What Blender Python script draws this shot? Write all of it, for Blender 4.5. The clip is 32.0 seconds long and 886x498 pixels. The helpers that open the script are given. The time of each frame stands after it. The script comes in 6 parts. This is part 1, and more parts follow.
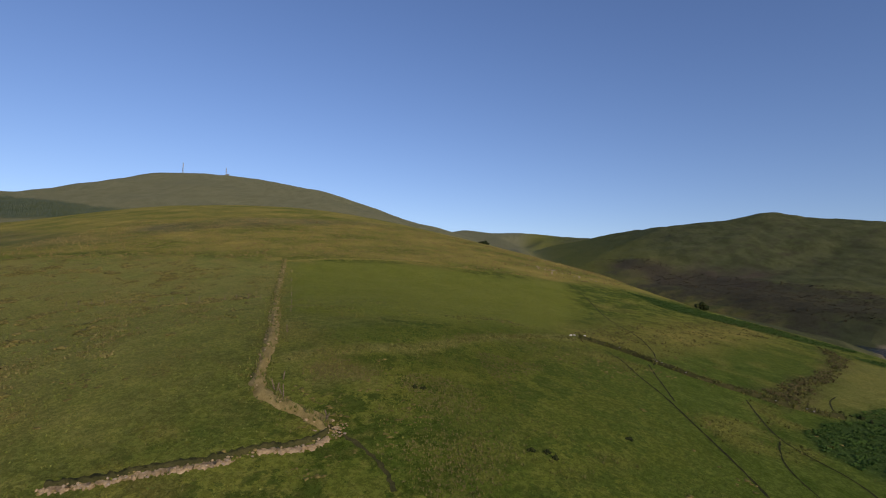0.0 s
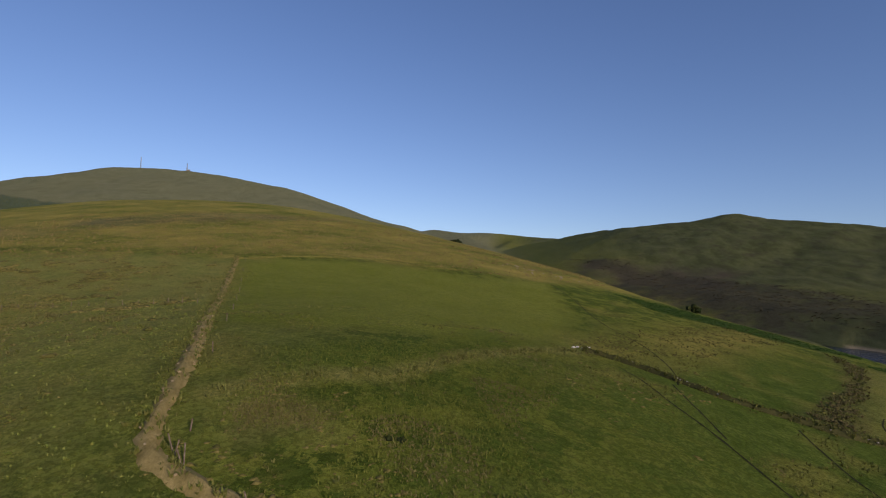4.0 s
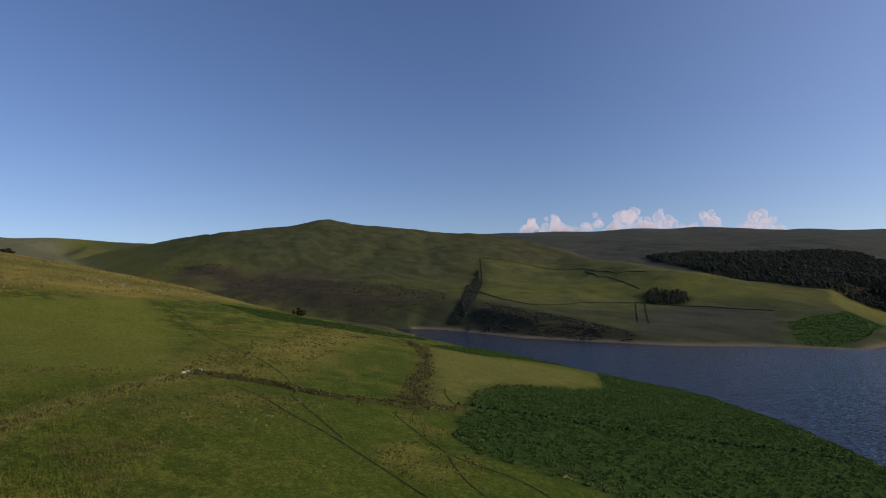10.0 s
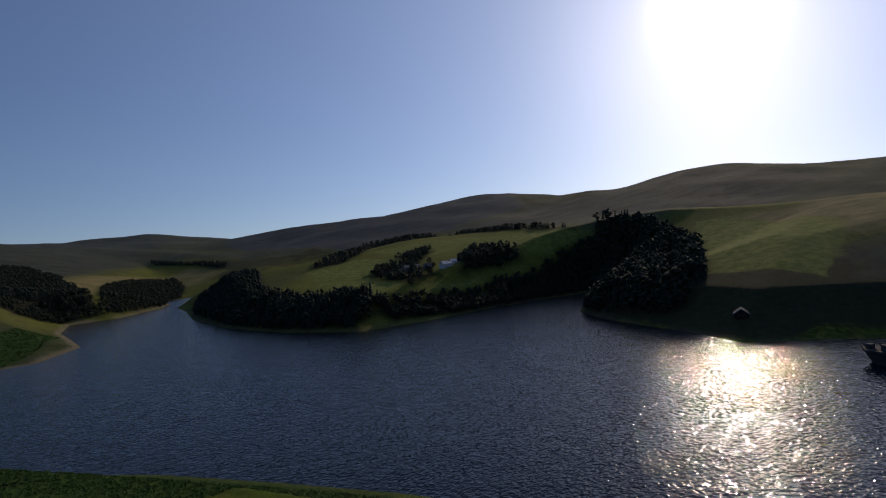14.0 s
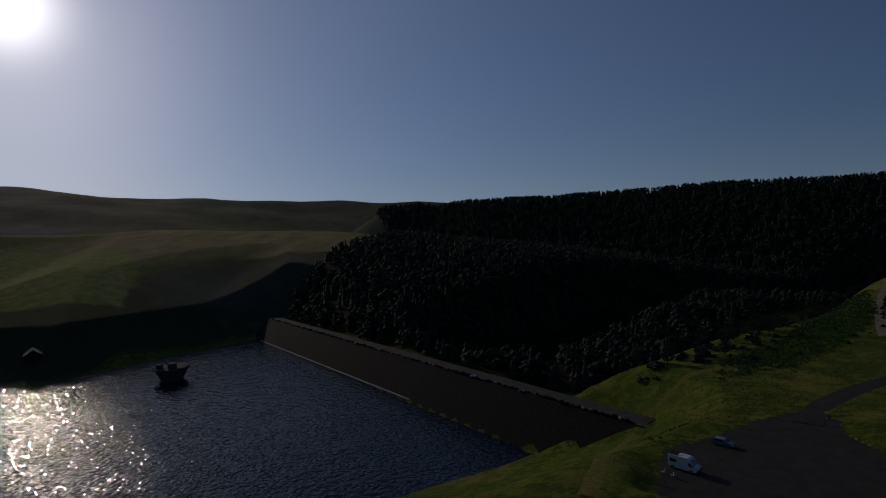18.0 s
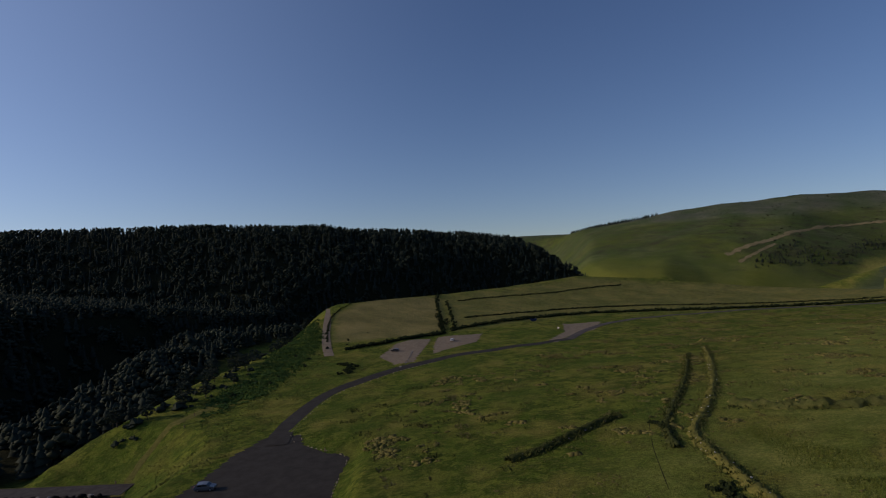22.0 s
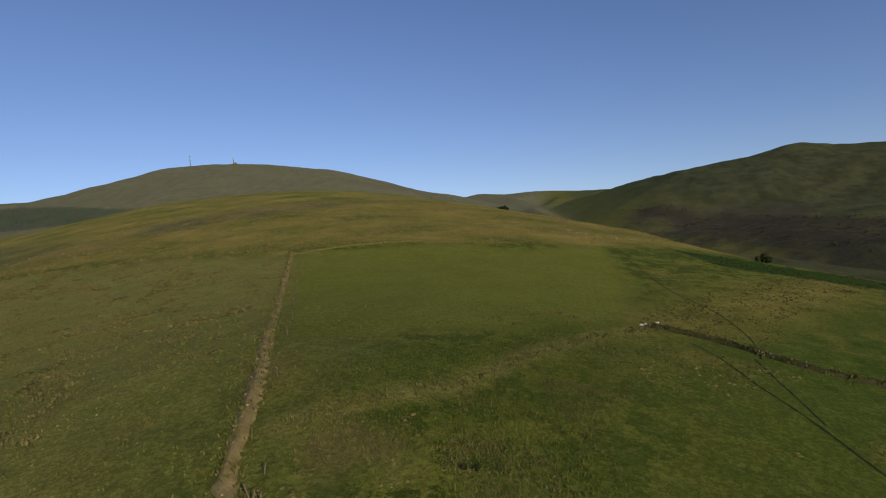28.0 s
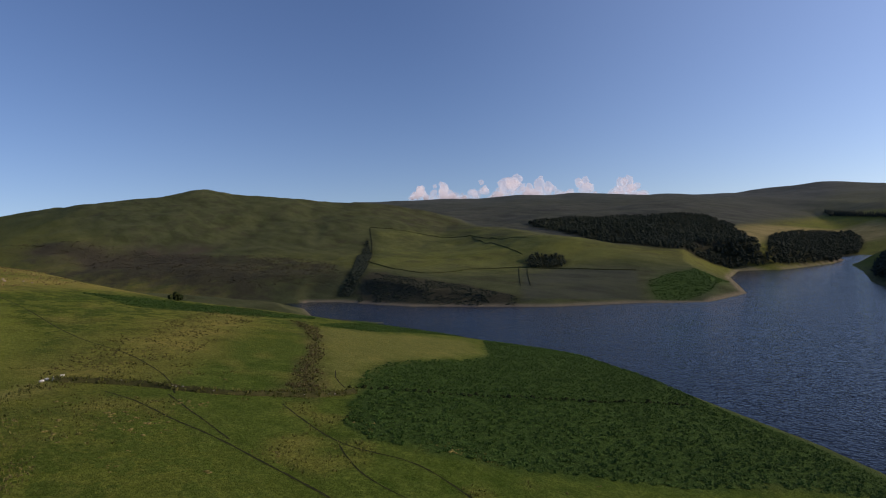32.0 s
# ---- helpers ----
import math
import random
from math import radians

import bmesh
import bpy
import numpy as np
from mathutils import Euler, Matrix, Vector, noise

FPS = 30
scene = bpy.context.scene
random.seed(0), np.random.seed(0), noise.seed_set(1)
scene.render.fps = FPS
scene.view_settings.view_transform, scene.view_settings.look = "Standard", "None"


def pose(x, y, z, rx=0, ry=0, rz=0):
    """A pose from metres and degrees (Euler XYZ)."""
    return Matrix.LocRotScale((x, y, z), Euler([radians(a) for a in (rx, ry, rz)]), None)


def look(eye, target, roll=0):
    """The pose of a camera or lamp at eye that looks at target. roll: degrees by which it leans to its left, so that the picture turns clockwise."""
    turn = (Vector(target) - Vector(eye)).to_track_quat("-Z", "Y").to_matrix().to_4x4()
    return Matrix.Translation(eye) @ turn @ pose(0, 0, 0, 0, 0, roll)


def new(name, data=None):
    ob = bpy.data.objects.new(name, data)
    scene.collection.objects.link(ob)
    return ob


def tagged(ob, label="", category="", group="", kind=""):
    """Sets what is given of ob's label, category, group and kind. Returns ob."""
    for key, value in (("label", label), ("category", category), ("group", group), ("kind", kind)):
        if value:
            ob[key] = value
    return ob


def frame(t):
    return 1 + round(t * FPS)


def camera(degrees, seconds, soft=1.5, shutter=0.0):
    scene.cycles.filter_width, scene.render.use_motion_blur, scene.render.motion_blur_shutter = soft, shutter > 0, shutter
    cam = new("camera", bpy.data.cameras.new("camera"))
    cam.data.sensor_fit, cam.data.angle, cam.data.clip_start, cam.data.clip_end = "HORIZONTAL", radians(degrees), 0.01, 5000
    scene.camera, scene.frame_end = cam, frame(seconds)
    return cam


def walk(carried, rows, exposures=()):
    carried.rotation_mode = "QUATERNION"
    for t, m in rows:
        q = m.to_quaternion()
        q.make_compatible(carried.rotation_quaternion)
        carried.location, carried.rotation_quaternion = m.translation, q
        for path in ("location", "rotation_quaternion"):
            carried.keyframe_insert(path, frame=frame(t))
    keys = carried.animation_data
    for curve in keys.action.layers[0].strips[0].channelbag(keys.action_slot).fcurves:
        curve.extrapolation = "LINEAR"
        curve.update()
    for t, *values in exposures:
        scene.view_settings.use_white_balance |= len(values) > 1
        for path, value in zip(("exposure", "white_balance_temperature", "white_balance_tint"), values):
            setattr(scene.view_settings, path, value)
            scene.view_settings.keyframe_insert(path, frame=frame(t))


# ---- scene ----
cam = camera(79.2, 32.0, 1.1)
PATH = [
    (0, 5.76, -22.03, 69.50, 91.75, -1.57, 7.99),
    (0.5, 5.13, -20.71, 69.36, 91.75, -1.53, 7.50),
    (1, 4.24, -18.70, 69.18, 91.77, -1.49, 6.83),
    (1.5, 3.74, -16.33, 69.07, 91.80, -1.50, 6.39),
    (2, 3.30, -13.39, 68.95, 91.82, -1.54, 6.00),
    (2.5, 2.76, -10.67, 68.95, 91.76, -1.66, 5.63),
    (3, 2.49, -7.66, 68.77, 91.82, -1.71, 5.31),
    (3.5, 1.97, -4.57, 68.86, 91.77, -1.67, 4.88),
    (5.5, -0.04, 0.80, 69.84, 92.08, -1.99, 4.12),
    (6, -0.16, 0.34, 69.90, 91.95, -1.90, 3.93),
    (6.5, -0.17, 0.08, 69.80, 91.92, -1.74, 3.74),
    (7, -0.00, 0.00, 70.00, 91.78, -1.77, 3.63),
    (7.5, 0.08, 0.03, 70.16, 92.00, -1.42, -1.38),
    (8, 0.05, 0.06, 70.32, 92.26, -0.70, -10.52),
    (8.5, -0.07, 0.13, 70.48, 92.48, -0.09, -17.57),
    (9, -0.12, 0.15, 70.65, 92.44, 0.46, -23.13),
    (9.5, 0.01, 0.06, 70.70, 92.45, 0.88, -29.51),
    (10, 0.02, 0.00, 70.72, 92.37, 1.29, -36.12),
    (10.5, -0.07, -0.04, 70.77, 92.27, 1.72, -43.29),
    (11, -0.12, -0.13, 70.85, 92.09, 1.99, -49.88),
    (11.5, -0.35, -0.24, 70.91, 91.88, 2.23, -57.51),
    (12, -0.52, -0.27, 70.93, 91.60, 2.75, -68.07),
    (12.5, -0.68, -0.20, 71.02, 91.10, 3.57, -79.98),
    (13, -0.71, -0.21, 71.13, 90.58, 3.90, -91.12),
    (13.5, -0.77, -0.05, 71.23, 90.01, 4.30, -102.04),
    (14, -0.81, 0.03, 71.35, 89.47, 4.40, -111.95),
    (14.5, -0.84, 0.12, 71.46, 88.94, 4.61, -123.28),
    (15, -0.90, 0.17, 71.60, 88.43, 4.59, -133.19),
    (15.5, -0.97, 0.23, 71.79, 88.11, 4.44, -141.87),
    (17.5, -0.75, 0.46, 71.94, 87.77, 3.13, -174.24),
    (18, -0.94, 0.55, 72.13, 88.06, 2.91, -178.65),
    (18.5, -1.14, 0.60, 72.37, 88.31, 2.77, -183.25),
    (19, -1.25, 0.74, 72.61, 88.57, 2.57, -188.29),
    (19.5, -1.33, 0.82, 72.80, 88.83, 2.49, -193.51),
    (20, -1.43, 0.98, 72.96, 89.09, 2.43, -198.98),
    (20.5, -1.39, 1.11, 73.07, 89.33, 2.60, -206.52),
    (21, -1.25, 1.12, 73.18, 89.48, 2.69, -213.86),
    (21.5, -1.09, 1.17, 73.24, 89.62, 2.80, -221.90),
    (22, -0.83, 1.36, 73.30, 89.74, 2.85, -230.50),
    (22.5, -0.50, 1.64, 73.33, 89.70, 3.07, -241.50),
    (23, -0.32, 1.93, 73.35, 89.61, 3.45, -251.95),
    (23.5, -0.12, 2.01, 73.33, 89.54, 3.58, -261.08),
    (24, 0.06, 2.01, 73.31, 89.54, 3.70, -268.52),
    (24.5, 0.22, 1.89, 73.24, 89.46, 3.92, -276.18),
    (26.5, 0.23, 1.40, 73.25, 89.16, 3.80, -310.82),
    (27, 0.38, 1.27, 73.27, 88.83, 3.91, -323.58),
    (27.5, 0.41, 1.13, 73.33, 88.51, 4.12, -337.34),
    (28, 0.65, 0.61, 73.42, 88.23, 4.23, -350.23),
    (28.5, 0.56, 0.05, 73.54, 87.98, 4.17, -361.78),
    (29, 0.43, -0.26, 73.65, 87.88, 4.08, -370.65),
    (29.5, 0.36, -0.53, 73.79, 87.97, 4.14, -376.28),
    (30, 0.47, -0.81, 73.95, 87.88, 4.38, -382.82),
    (30.5, 0.38, -1.10, 74.01, 87.84, 4.17, -390.66),
    (31, 0.12, -1.31, 74.01, 87.77, 3.57, -400.02),
    (31.5, -0.16, -1.51, 73.95, 87.90, 3.32, -406.55),
    (32, -0.32, -1.63, 73.85, 88.48, 2.82, -407.80),
]
EXPOSURES = [(0, -0.12, 6800, 25), (7, -0.2, 6850, 25), (10.5, -0.25, 6850, 25), (12, -0.5, 6750, 25), (13, -0.84, 6650, 23), (14.5, -1.2, 6550, 21), (17.5, -2.25, 6450, 20), (18.5, -2.25, 6450, 20), (20, -1.6, 6550, 20), (20.8, -1.33, 6650, 21), (22, -0.8, 6750, 23), (23, -0.4, 6750, 25), (24, -0.38, 6750, 25), (26.5, -0.36, 6800, 25), (29, -0.25, 6850, 25), (32, -0.2, 6850, 25)]
walk(cam, [(r[0], pose(*r[1:])) for r in PATH], EXPOSURES)

# ---- world and sun ----
SUN_BEARING, SUN_UP = -140.3, 20.0
world = bpy.data.worlds.new("sky")
scene.world = world
world.use_nodes = True
wn = world.node_tree.nodes
sky = wn.new("ShaderNodeTexSky")
sky.sky_type, sky.sun_disc = "NISHITA", False
sky.sun_elevation, sky.sun_rotation = radians(SUN_UP), radians(-SUN_BEARING)
sky.altitude, sky.air_density, sky.dust_density, sky.ozone_density = 250, 1.0, 0.35, 3.4
to_sun = Vector((-math.sin(radians(SUN_BEARING)) * math.cos(radians(SUN_UP)), math.cos(radians(SUN_BEARING)) * math.cos(radians(SUN_UP)), math.sin(radians(SUN_UP))))


def sky_node(kind, operation, *values):
    """A math node of the sky: sockets are joined, numbers and vectors set."""
    n = wn.new(kind)
    n.operation = operation
    for slot, v in zip(n.inputs, values):
        if hasattr(v, "links"):
            world.node_tree.links.new(v, slot)
        else:
            slot.default_value = v
    return n.outputs["Value" if operation == "DOT_PRODUCT" or kind == "ShaderNodeMath" else "Vector"]


# clear air: the pale band lies low on the horizon
overhead = wn.new("ShaderNodeTexCoord").outputs["Generated"]
lifted = sky_node("ShaderNodeVectorMath", "NORMALIZE", sky_node("ShaderNodeVectorMath", "ADD", overhead, (0, 0, .055)))
world.node_tree.links.new(lifted, sky.inputs["Vector"])
rich = wn.new("ShaderNodeHueSaturation")
rich.inputs["Saturation"].default_value = 1.09
rich.inputs["Hue"].default_value = .505
world.node_tree.links.new(sky.outputs[0], rich.inputs["Color"])
world.node_tree.links.new(rich.outputs[0], wn["Background"].inputs[0])
wn["Background"].inputs[1].default_value = 0.140
# the sun's own disc and the bright air round it
near_sun = sky_node("ShaderNodeMath", "MAXIMUM", sky_node("ShaderNodeVectorMath", "DOT_PRODUCT", overhead, to_sun), 0.0)
shine = wn["Background"].outputs[0]
for sharp, strength, tint in ((620, 5.0, (1, .97, .90)), (50, .7, (1, .96, .90)), (9, .30, (.80, .92, 1)), (1.5, .31, (.60, .78, 1))):
    glow = wn.new("ShaderNodeBackground")
    glow.inputs[0].default_value = (*tint, 1)
    power = sky_node("ShaderNodeMath", "POWER", near_sun, float(sharp))
    world.node_tree.links.new(sky_node("ShaderNodeMath", "MULTIPLY", power, strength), glow.inputs[1])
    both = wn.new("ShaderNodeAddShader")
    world.node_tree.links.new(shine, both.inputs[0])
    world.node_tree.links.new(glow.outputs[0], both.inputs[1])
    shine = both.outputs[0]
world.node_tree.links.new(shine, wn["World Output"].inputs[0])
sun = new("sun", bpy.data.lights.new("sun", "SUN"))
sun.data.energy, sun.data.angle, sun.data.color = 4.05, radians(0.6), (1.0, 0.865, 0.62)
sun.matrix_world = look((0, 0, 0), -to_sun)


# ---- materials ----
class Shade:
    """A small helper for node materials."""

    def __init__(self, name, rough=.8, metal=0.0, spec=.3):
        self.mat = bpy.data.materials.new(name)
        self.mat.use_nodes = True
        self.tree = self.mat.node_tree
        self.skin = self.tree.nodes["Principled BSDF"]
        self.skin.inputs["Roughness"].default_value = rough
        self.skin.inputs["Metallic"].default_value = metal
        self.skin.inputs["Specular IOR Level"].default_value = spec

    def node(self, kind, **values):
        n = self.tree.nodes.new(kind)
        for key, value in values.items():
            n.inputs[key.replace("_", " ")].default_value = value
        return n

    def join(self, out, into):
        self.tree.links.new(out, into)

    def noise(self, scale, detail=4.0, rough=.6, stretch=None):
        n = self.node("ShaderNodeTexNoise", Scale=scale, Detail=detail, Roughness=rough)
        c = self.tree.nodes.new("ShaderNodeNewGeometry")
        at = c.outputs["Position"]
        if stretch:
            m = self.tree.nodes.new("ShaderNodeMapping")
            m.inputs["Scale"].default_value = stretch
            self.join(at, m.inputs[0])
            at = m.outputs[0]
        self.join(at, n.inputs["Vector"])
        return n.outputs[0]

    def ramp(self, fac, lo, hi, a=(0, 0, 0, 1), b=(1, 1, 1, 1)):
        r = self.tree.nodes.new("ShaderNodeValToRGB")
        r.color_ramp.elements[0].position, r.color_ramp.elements[1].position = lo, hi
        r.color_ramp.elements[0].color, r.color_ramp.elements[1].color = a, b
        self.join(fac, r.inputs[0])
        return r.outputs[0]

    def mix(self, fac, a, b, how="MIX"):
        m = self.tree.nodes.new("ShaderNodeMix")
        m.data_type, m.blend_type = "RGBA", how
        for v, slot in ((fac, 0), (a, 6), (b, 7)):
            if isinstance(v, (int, float)):
                m.inputs[slot].default_value = v
            elif isinstance(v, tuple):
                m.inputs[slot].default_value = (*v, 1) if len(v) == 3 else v
            else:
                self.join(v, m.inputs[slot])
        return m.outputs[2]

    def times(self, a, b):
        m = self.tree.nodes.new("ShaderNodeMath")
        m.operation = "MULTIPLY"
        for v, slot in ((a, 0), (b, 1)):
            if isinstance(v, (int, float)):
                m.inputs[slot].default_value = v
            else:
                self.join(v, m.inputs[slot])
        return m.outputs[0]

    def bump(self, height, strength=.5, distance=.1, under=None):
        b = self.tree.nodes.new("ShaderNodeBump")
        b.inputs["Strength"].default_value, b.inputs["Distance"].default_value = strength, distance
        self.join(height, b.inputs["Height"])
        if under:
            self.join(under, b.inputs["Normal"])
        return b.outputs[0]

    def done(self, color, normal=None):
        if isinstance(color, tuple):
            self.skin.inputs["Base Color"].default_value = (*color, 1)
        else:
            self.join(color, self.skin.inputs["Base Color"])
        if normal:
            self.join(normal, self.skin.inputs["Normal"])
        return self.mat


def plain(name, dark, light, scale=3.0, rough=.8, metal=0.0, spec=.06, grain=.3, deep=.02, fine=9.0):
    """A surface mottled between two colours at two scales, with fine relief."""
    s = Shade(name, rough, metal, spec)
    broad, small = s.noise(scale), s.noise(scale * fine, 3)
    c = s.mix(s.ramp(broad, .3, .7), dark, light)
    c = s.mix(s.times(s.ramp(small, .35, .7), .45), c, tuple(v * .55 for v in dark))
    return s.done(c, s.bump(small, grain, deep))


def leafy(name, dark, light, scale=.15, rough=.75):
    """Foliage that differs from piece to piece and from place to place."""
    s = Shade(name, rough, 0, .04)
    g = s.tree.nodes.new("ShaderNodeNewGeometry")
    c = s.mix(g.outputs["Random Per Island"], dark, light)
    c = s.mix(s.times(s.ramp(s.noise(scale, 3), .4, .65), .5), c, tuple(v * .6 for v in dark))
    c = s.mix(s.times(s.noise(6.0, 2), .5), c, tuple(v * .5 for v in dark))
    return s.done(c)


# ---- lie of the land: water level is z = 0, y points south along the first view ----
def spot(bearing, away, rise):
    """A place by bearing (degrees, anticlockwise from y), distance and rise in degrees above the flight height."""
    a = math.radians(bearing)
    return (-math.sin(a) * away, math.cos(a) * away, 72 + away * math.tan(math.radians(rise)))


SHORE = [(335, 520), (290, 430), (318, 300), (311, 213), (282, 155), (247, 91), (226, 58), (206, 26), (176, -11), (149, -42), (105, -85), (55, -120), (10, -148),
         (-12, -160), (-28, -172), (-15, -182), (9, -211), (74, -295), (147, -388), (175, -352), (208, -307), (226, -276), (272, -281), (362, -282), (404, -292), (430, -312), (470, -358),
         (537, -407), (527, -354), (509, -259), (476, -165), (464, -101), (523, -42), (615, 8), (740, 45), (880, 62), (994, 84), (1150, 60), (1180, 95), (1010, 110),
         (897, 152), (868, 206), (760, 190), (669, 158), (600, 135), (525, 150), (493, 209), (445, 266), (420, 330), (391, 405), (384, 520), (366, 560)]
CRESTS = [  # hill crests: slope, rounding, then spots
    (.30, 50, [(50, 2300, 5.0), (44, 2400, 5.62), (41, 2450, 6.37), (38.5, 2500, 7.25), (35.5, 2550, 8.0), (30.5, 2500, 8.3), (25, 2450, 8.05), (20.9, 2400, 6.92), (15.2, 2350, 5.4), (9, 2300, 3.9), (4, 2300, 2.4)]),
    (.26, 50, [(80.8, 1500, 1.95), (75, 1500, 2.35), (71, 1500, 2.65), (68.3, 1520, 3.15), (65.5, 1550, 3.45), (60, 1700, 4.15), (54, 1950, 4.75), (49, 2200, 5.0)]),
    (.25, 50, [(118.5, 2600, .5), (115.8, 2300, .7), (113, 1950, 1.3), (107.6, 1850, 2.0), (104.5, 1800, 2.6), (100.9, 1780, 2.85), (95, 1800, 3.1), (90.5, 1850, 2.95), (86.8, 1900, 2.6), (84.2, 1900, 2.2), (82, 1900, 1.9)]),
    (.15, 50, [(12, 4000, 3.0), (5.5, 4000, 3.75), (0, 4000, 3.6), (-5, 3900, 3.35), (-10, 3800, 3.0)]),
    (.36, 50, [(-2, 2300, 2.5), (-4.7, 2000, 3.3), (-8.8, 1800, 3.9), (-14.4, 1600, 4.4), (-19.7, 1500, 4.95), (-25.5, 1480, 4.95), (-29, 1450, 4.8), (-33, 1400, 4.55), (-38.3, 1350, 4.1), (-40, 1350, 3.85), (-44.3, 1330, 2.8), (-46.6, 1300, 2.2), (-48.9, 1260, 1.55), (-53.7, 1080, .4), (-57.5, 960, -.15), (-60.3, 880, -.6), (-63.2, 820, -1.8), (-66, 790, -2.6)]),
    (.45, 40, [(-21.9, 1490, 5.35), (-23.6, 1490, 5.62), (-25.2, 1490, 5.2)]),
    (.11, 50, [(-40, 3000, 3.9), (-50, 3000, 3.8), (-56, 3000, 3.75), (-61, 3000, 3.65), (-67, 3000, 3.1), (-75.6, 3100, 2.6), (-90, 3000, 2.0)]),
    (.14, 50, [(-77, 3500, 2.6), (-80, 3500, 2.95), (-83, 3500, 3.05), (-86, 3500, 2.6), (-89, 3500, 2.0)]),
    (.19, 50, [(-88.6, 2800, 2.0), (-93, 2700, 2.5), (-99, 2600, 3.1), (-109.5, 2500, 3.65), (-113.5, 2500, 4.4), (-116, 2500, 4.95), (-118.8, 2500, 4.9), (-121, 2500, 4.05)]),
    (.20, 50, [(-121, 2300, 3.95), (-126, 2200, 4.1), (-131, 2100, 4.4), (-135, 2000, 4.75), (-138, 2000, 5.35), (-140, 2000, 5.55), (-142, 2000, 5.2), (-144, 2000, 4.85), (-147.7, 2000, 4.5), (-155, 1900, 4.35), (-162.5, 1900, 3.9), (-171.8, 1900, 3.4), (-179, 1900, 3.1), (172, 1900, 2.6)]),
    (.16, 50, [(-93, 1150, -1.2), (-100, 1050, -.2), (-108, 1000, .7), (-118, 1000, 1.3), (-128, 950, 1.7), (-136, 850, 1.7), (-150, 800, 1.5), (-162, 740, 1.0), (-169, 690, .1)]),
    (.08, 50, [(123, 4700, .75), (117, 4700, .68), (108, 4700, .5)]),
    (.66, 50, [(-174, 1150, 2.5), (-179, 1100, 2.5), (174, 1000, 2.95), (166, 950, 2.85), (160, 920, 2.65), (154, 900, 2.8), (148, 880, 2.85), (142.5, 880, 2.65), (140, 880, 2.05), (137, 890, 1.7), (134.9, 890, 1.55), (130, 920, 1.05), (127.5, 930, 1.0), (124.7, 930, .75), (121.7, 940, .45), (119.5, 950, -.2), (117.5, 960, -.9), (114, 980, -2.2), (111, 1000, -3.8)]),
]
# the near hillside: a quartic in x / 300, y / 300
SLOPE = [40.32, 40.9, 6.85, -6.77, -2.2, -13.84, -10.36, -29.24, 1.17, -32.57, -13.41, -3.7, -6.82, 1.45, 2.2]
# the near hillside ends at the edge of the glen
BROW = [(-46, -158), (-62, -186), (-120, -232), (-190, -262), (-271, -326), (-345, -292), (-491, -230), (-540, -156), (-560, -87), (-604, 10), (-636, 111), (-672, 221), (-700, 300),
        (-800, 480), (-760, 950), (420, 950), (420, -100), (150, -300)]
STREAMS = [  # floor of each valley, and how steeply its sides rise
    (1.3, [(-25, -300, -42), (-150, -455, -52), (-400, -500, -62), (-640, -400, -68), (-830, -230, -74)]),
    (.95, [(-830, -230, -74), (-1080, -610, -80), (-1890, -1170, -95)]),
    (.42, [(-1050, -170, -60), (-1150, -80, -30), (-1380, 40, 12)]),
    (.42, [(350, 530, -6), (245, 800, 16), (105, 1250, 60), (60, 2200, 130), (40, 3500, 200)]),
    (.22, [(1150, 80, -8), (1500, 130, 25), (2200, 300, 90)]),
]
DAM_A, DAM_B, DAM_TOP = (137.3, -396.7), (-52.7, -158.7), 12.5


def crest(x, y, line, slope, soft):
    """The height of a ridge along a line of (x, y, z)."""
    best = np.full(x.shape, -1e9)
    for (ax, ay, az), (bx, by, bz) in zip(line, line[1:]):
        dx, dy = bx - ax, by - ay
        k = np.clip(((x - ax) * dx + (y - ay) * dy) / (dx * dx + dy * dy), 0, 1)
        d = np.hypot(x - ax - k * dx, y - ay - k * dy)
        best = np.maximum(best, az + k * (bz - az) - slope * (np.sqrt(d * d + soft * soft) - soft))
    return best


def along(x, y, line):
    """Distance to a line of (x, y, z) and the z of the nearest place on it."""
    best, level = np.full(x.shape, 1e9), np.zeros(x.shape)
    for (ax, ay, az), (bx, by, bz) in zip(line, line[1:]):
        dx, dy = bx - ax, by - ay
        k = np.clip(((x - ax) * dx + (y - ay) * dy) / (dx * dx + dy * dy), 0, 1)
        d = np.hypot(x - ax - k * dx, y - ay - k * dy)
        near = d < best
        best, level = np.where(near, d, best), np.where(near, az + k * (bz - az), level)
    return best, level


def inside(x, y, ring):
    """Whether each place lies in a ring of (x, y)."""
    odd = np.zeros(x.shape, bool)
    for (ax, ay), (bx, by) in zip(ring, ring[1:] + ring[:1]):
        cross = (ay > y) != (by > y)
        odd ^= cross & (x < (bx - ax) * (y - ay) / ((by - ay) or 1e-9) + ax)
    return odd


def rim(x, y, ring):
    """Signed distance to a ring of (x, y), negative inside."""
    d, _ = along(x, y, [(*p, 0) for p in ring + ring[:1]])
    return np.where(inside(x, y, ring), -d, d)


def waves(x, y, size, seed):
    """Cheap smooth unevenness between about -1 and 1."""
    out = 0
    for i in range(5):
        a = seed * 1.7 + i * 2.399
        out = out + np.sin((x * math.cos(a) + y * math.sin(a)) / size * (1 + .37 * i) * 2 + seed * 3.1 + i * 1.3 + 1.5 * np.sin((x * math.sin(a) - y * math.cos(a)) / size + i))
    return out / 5


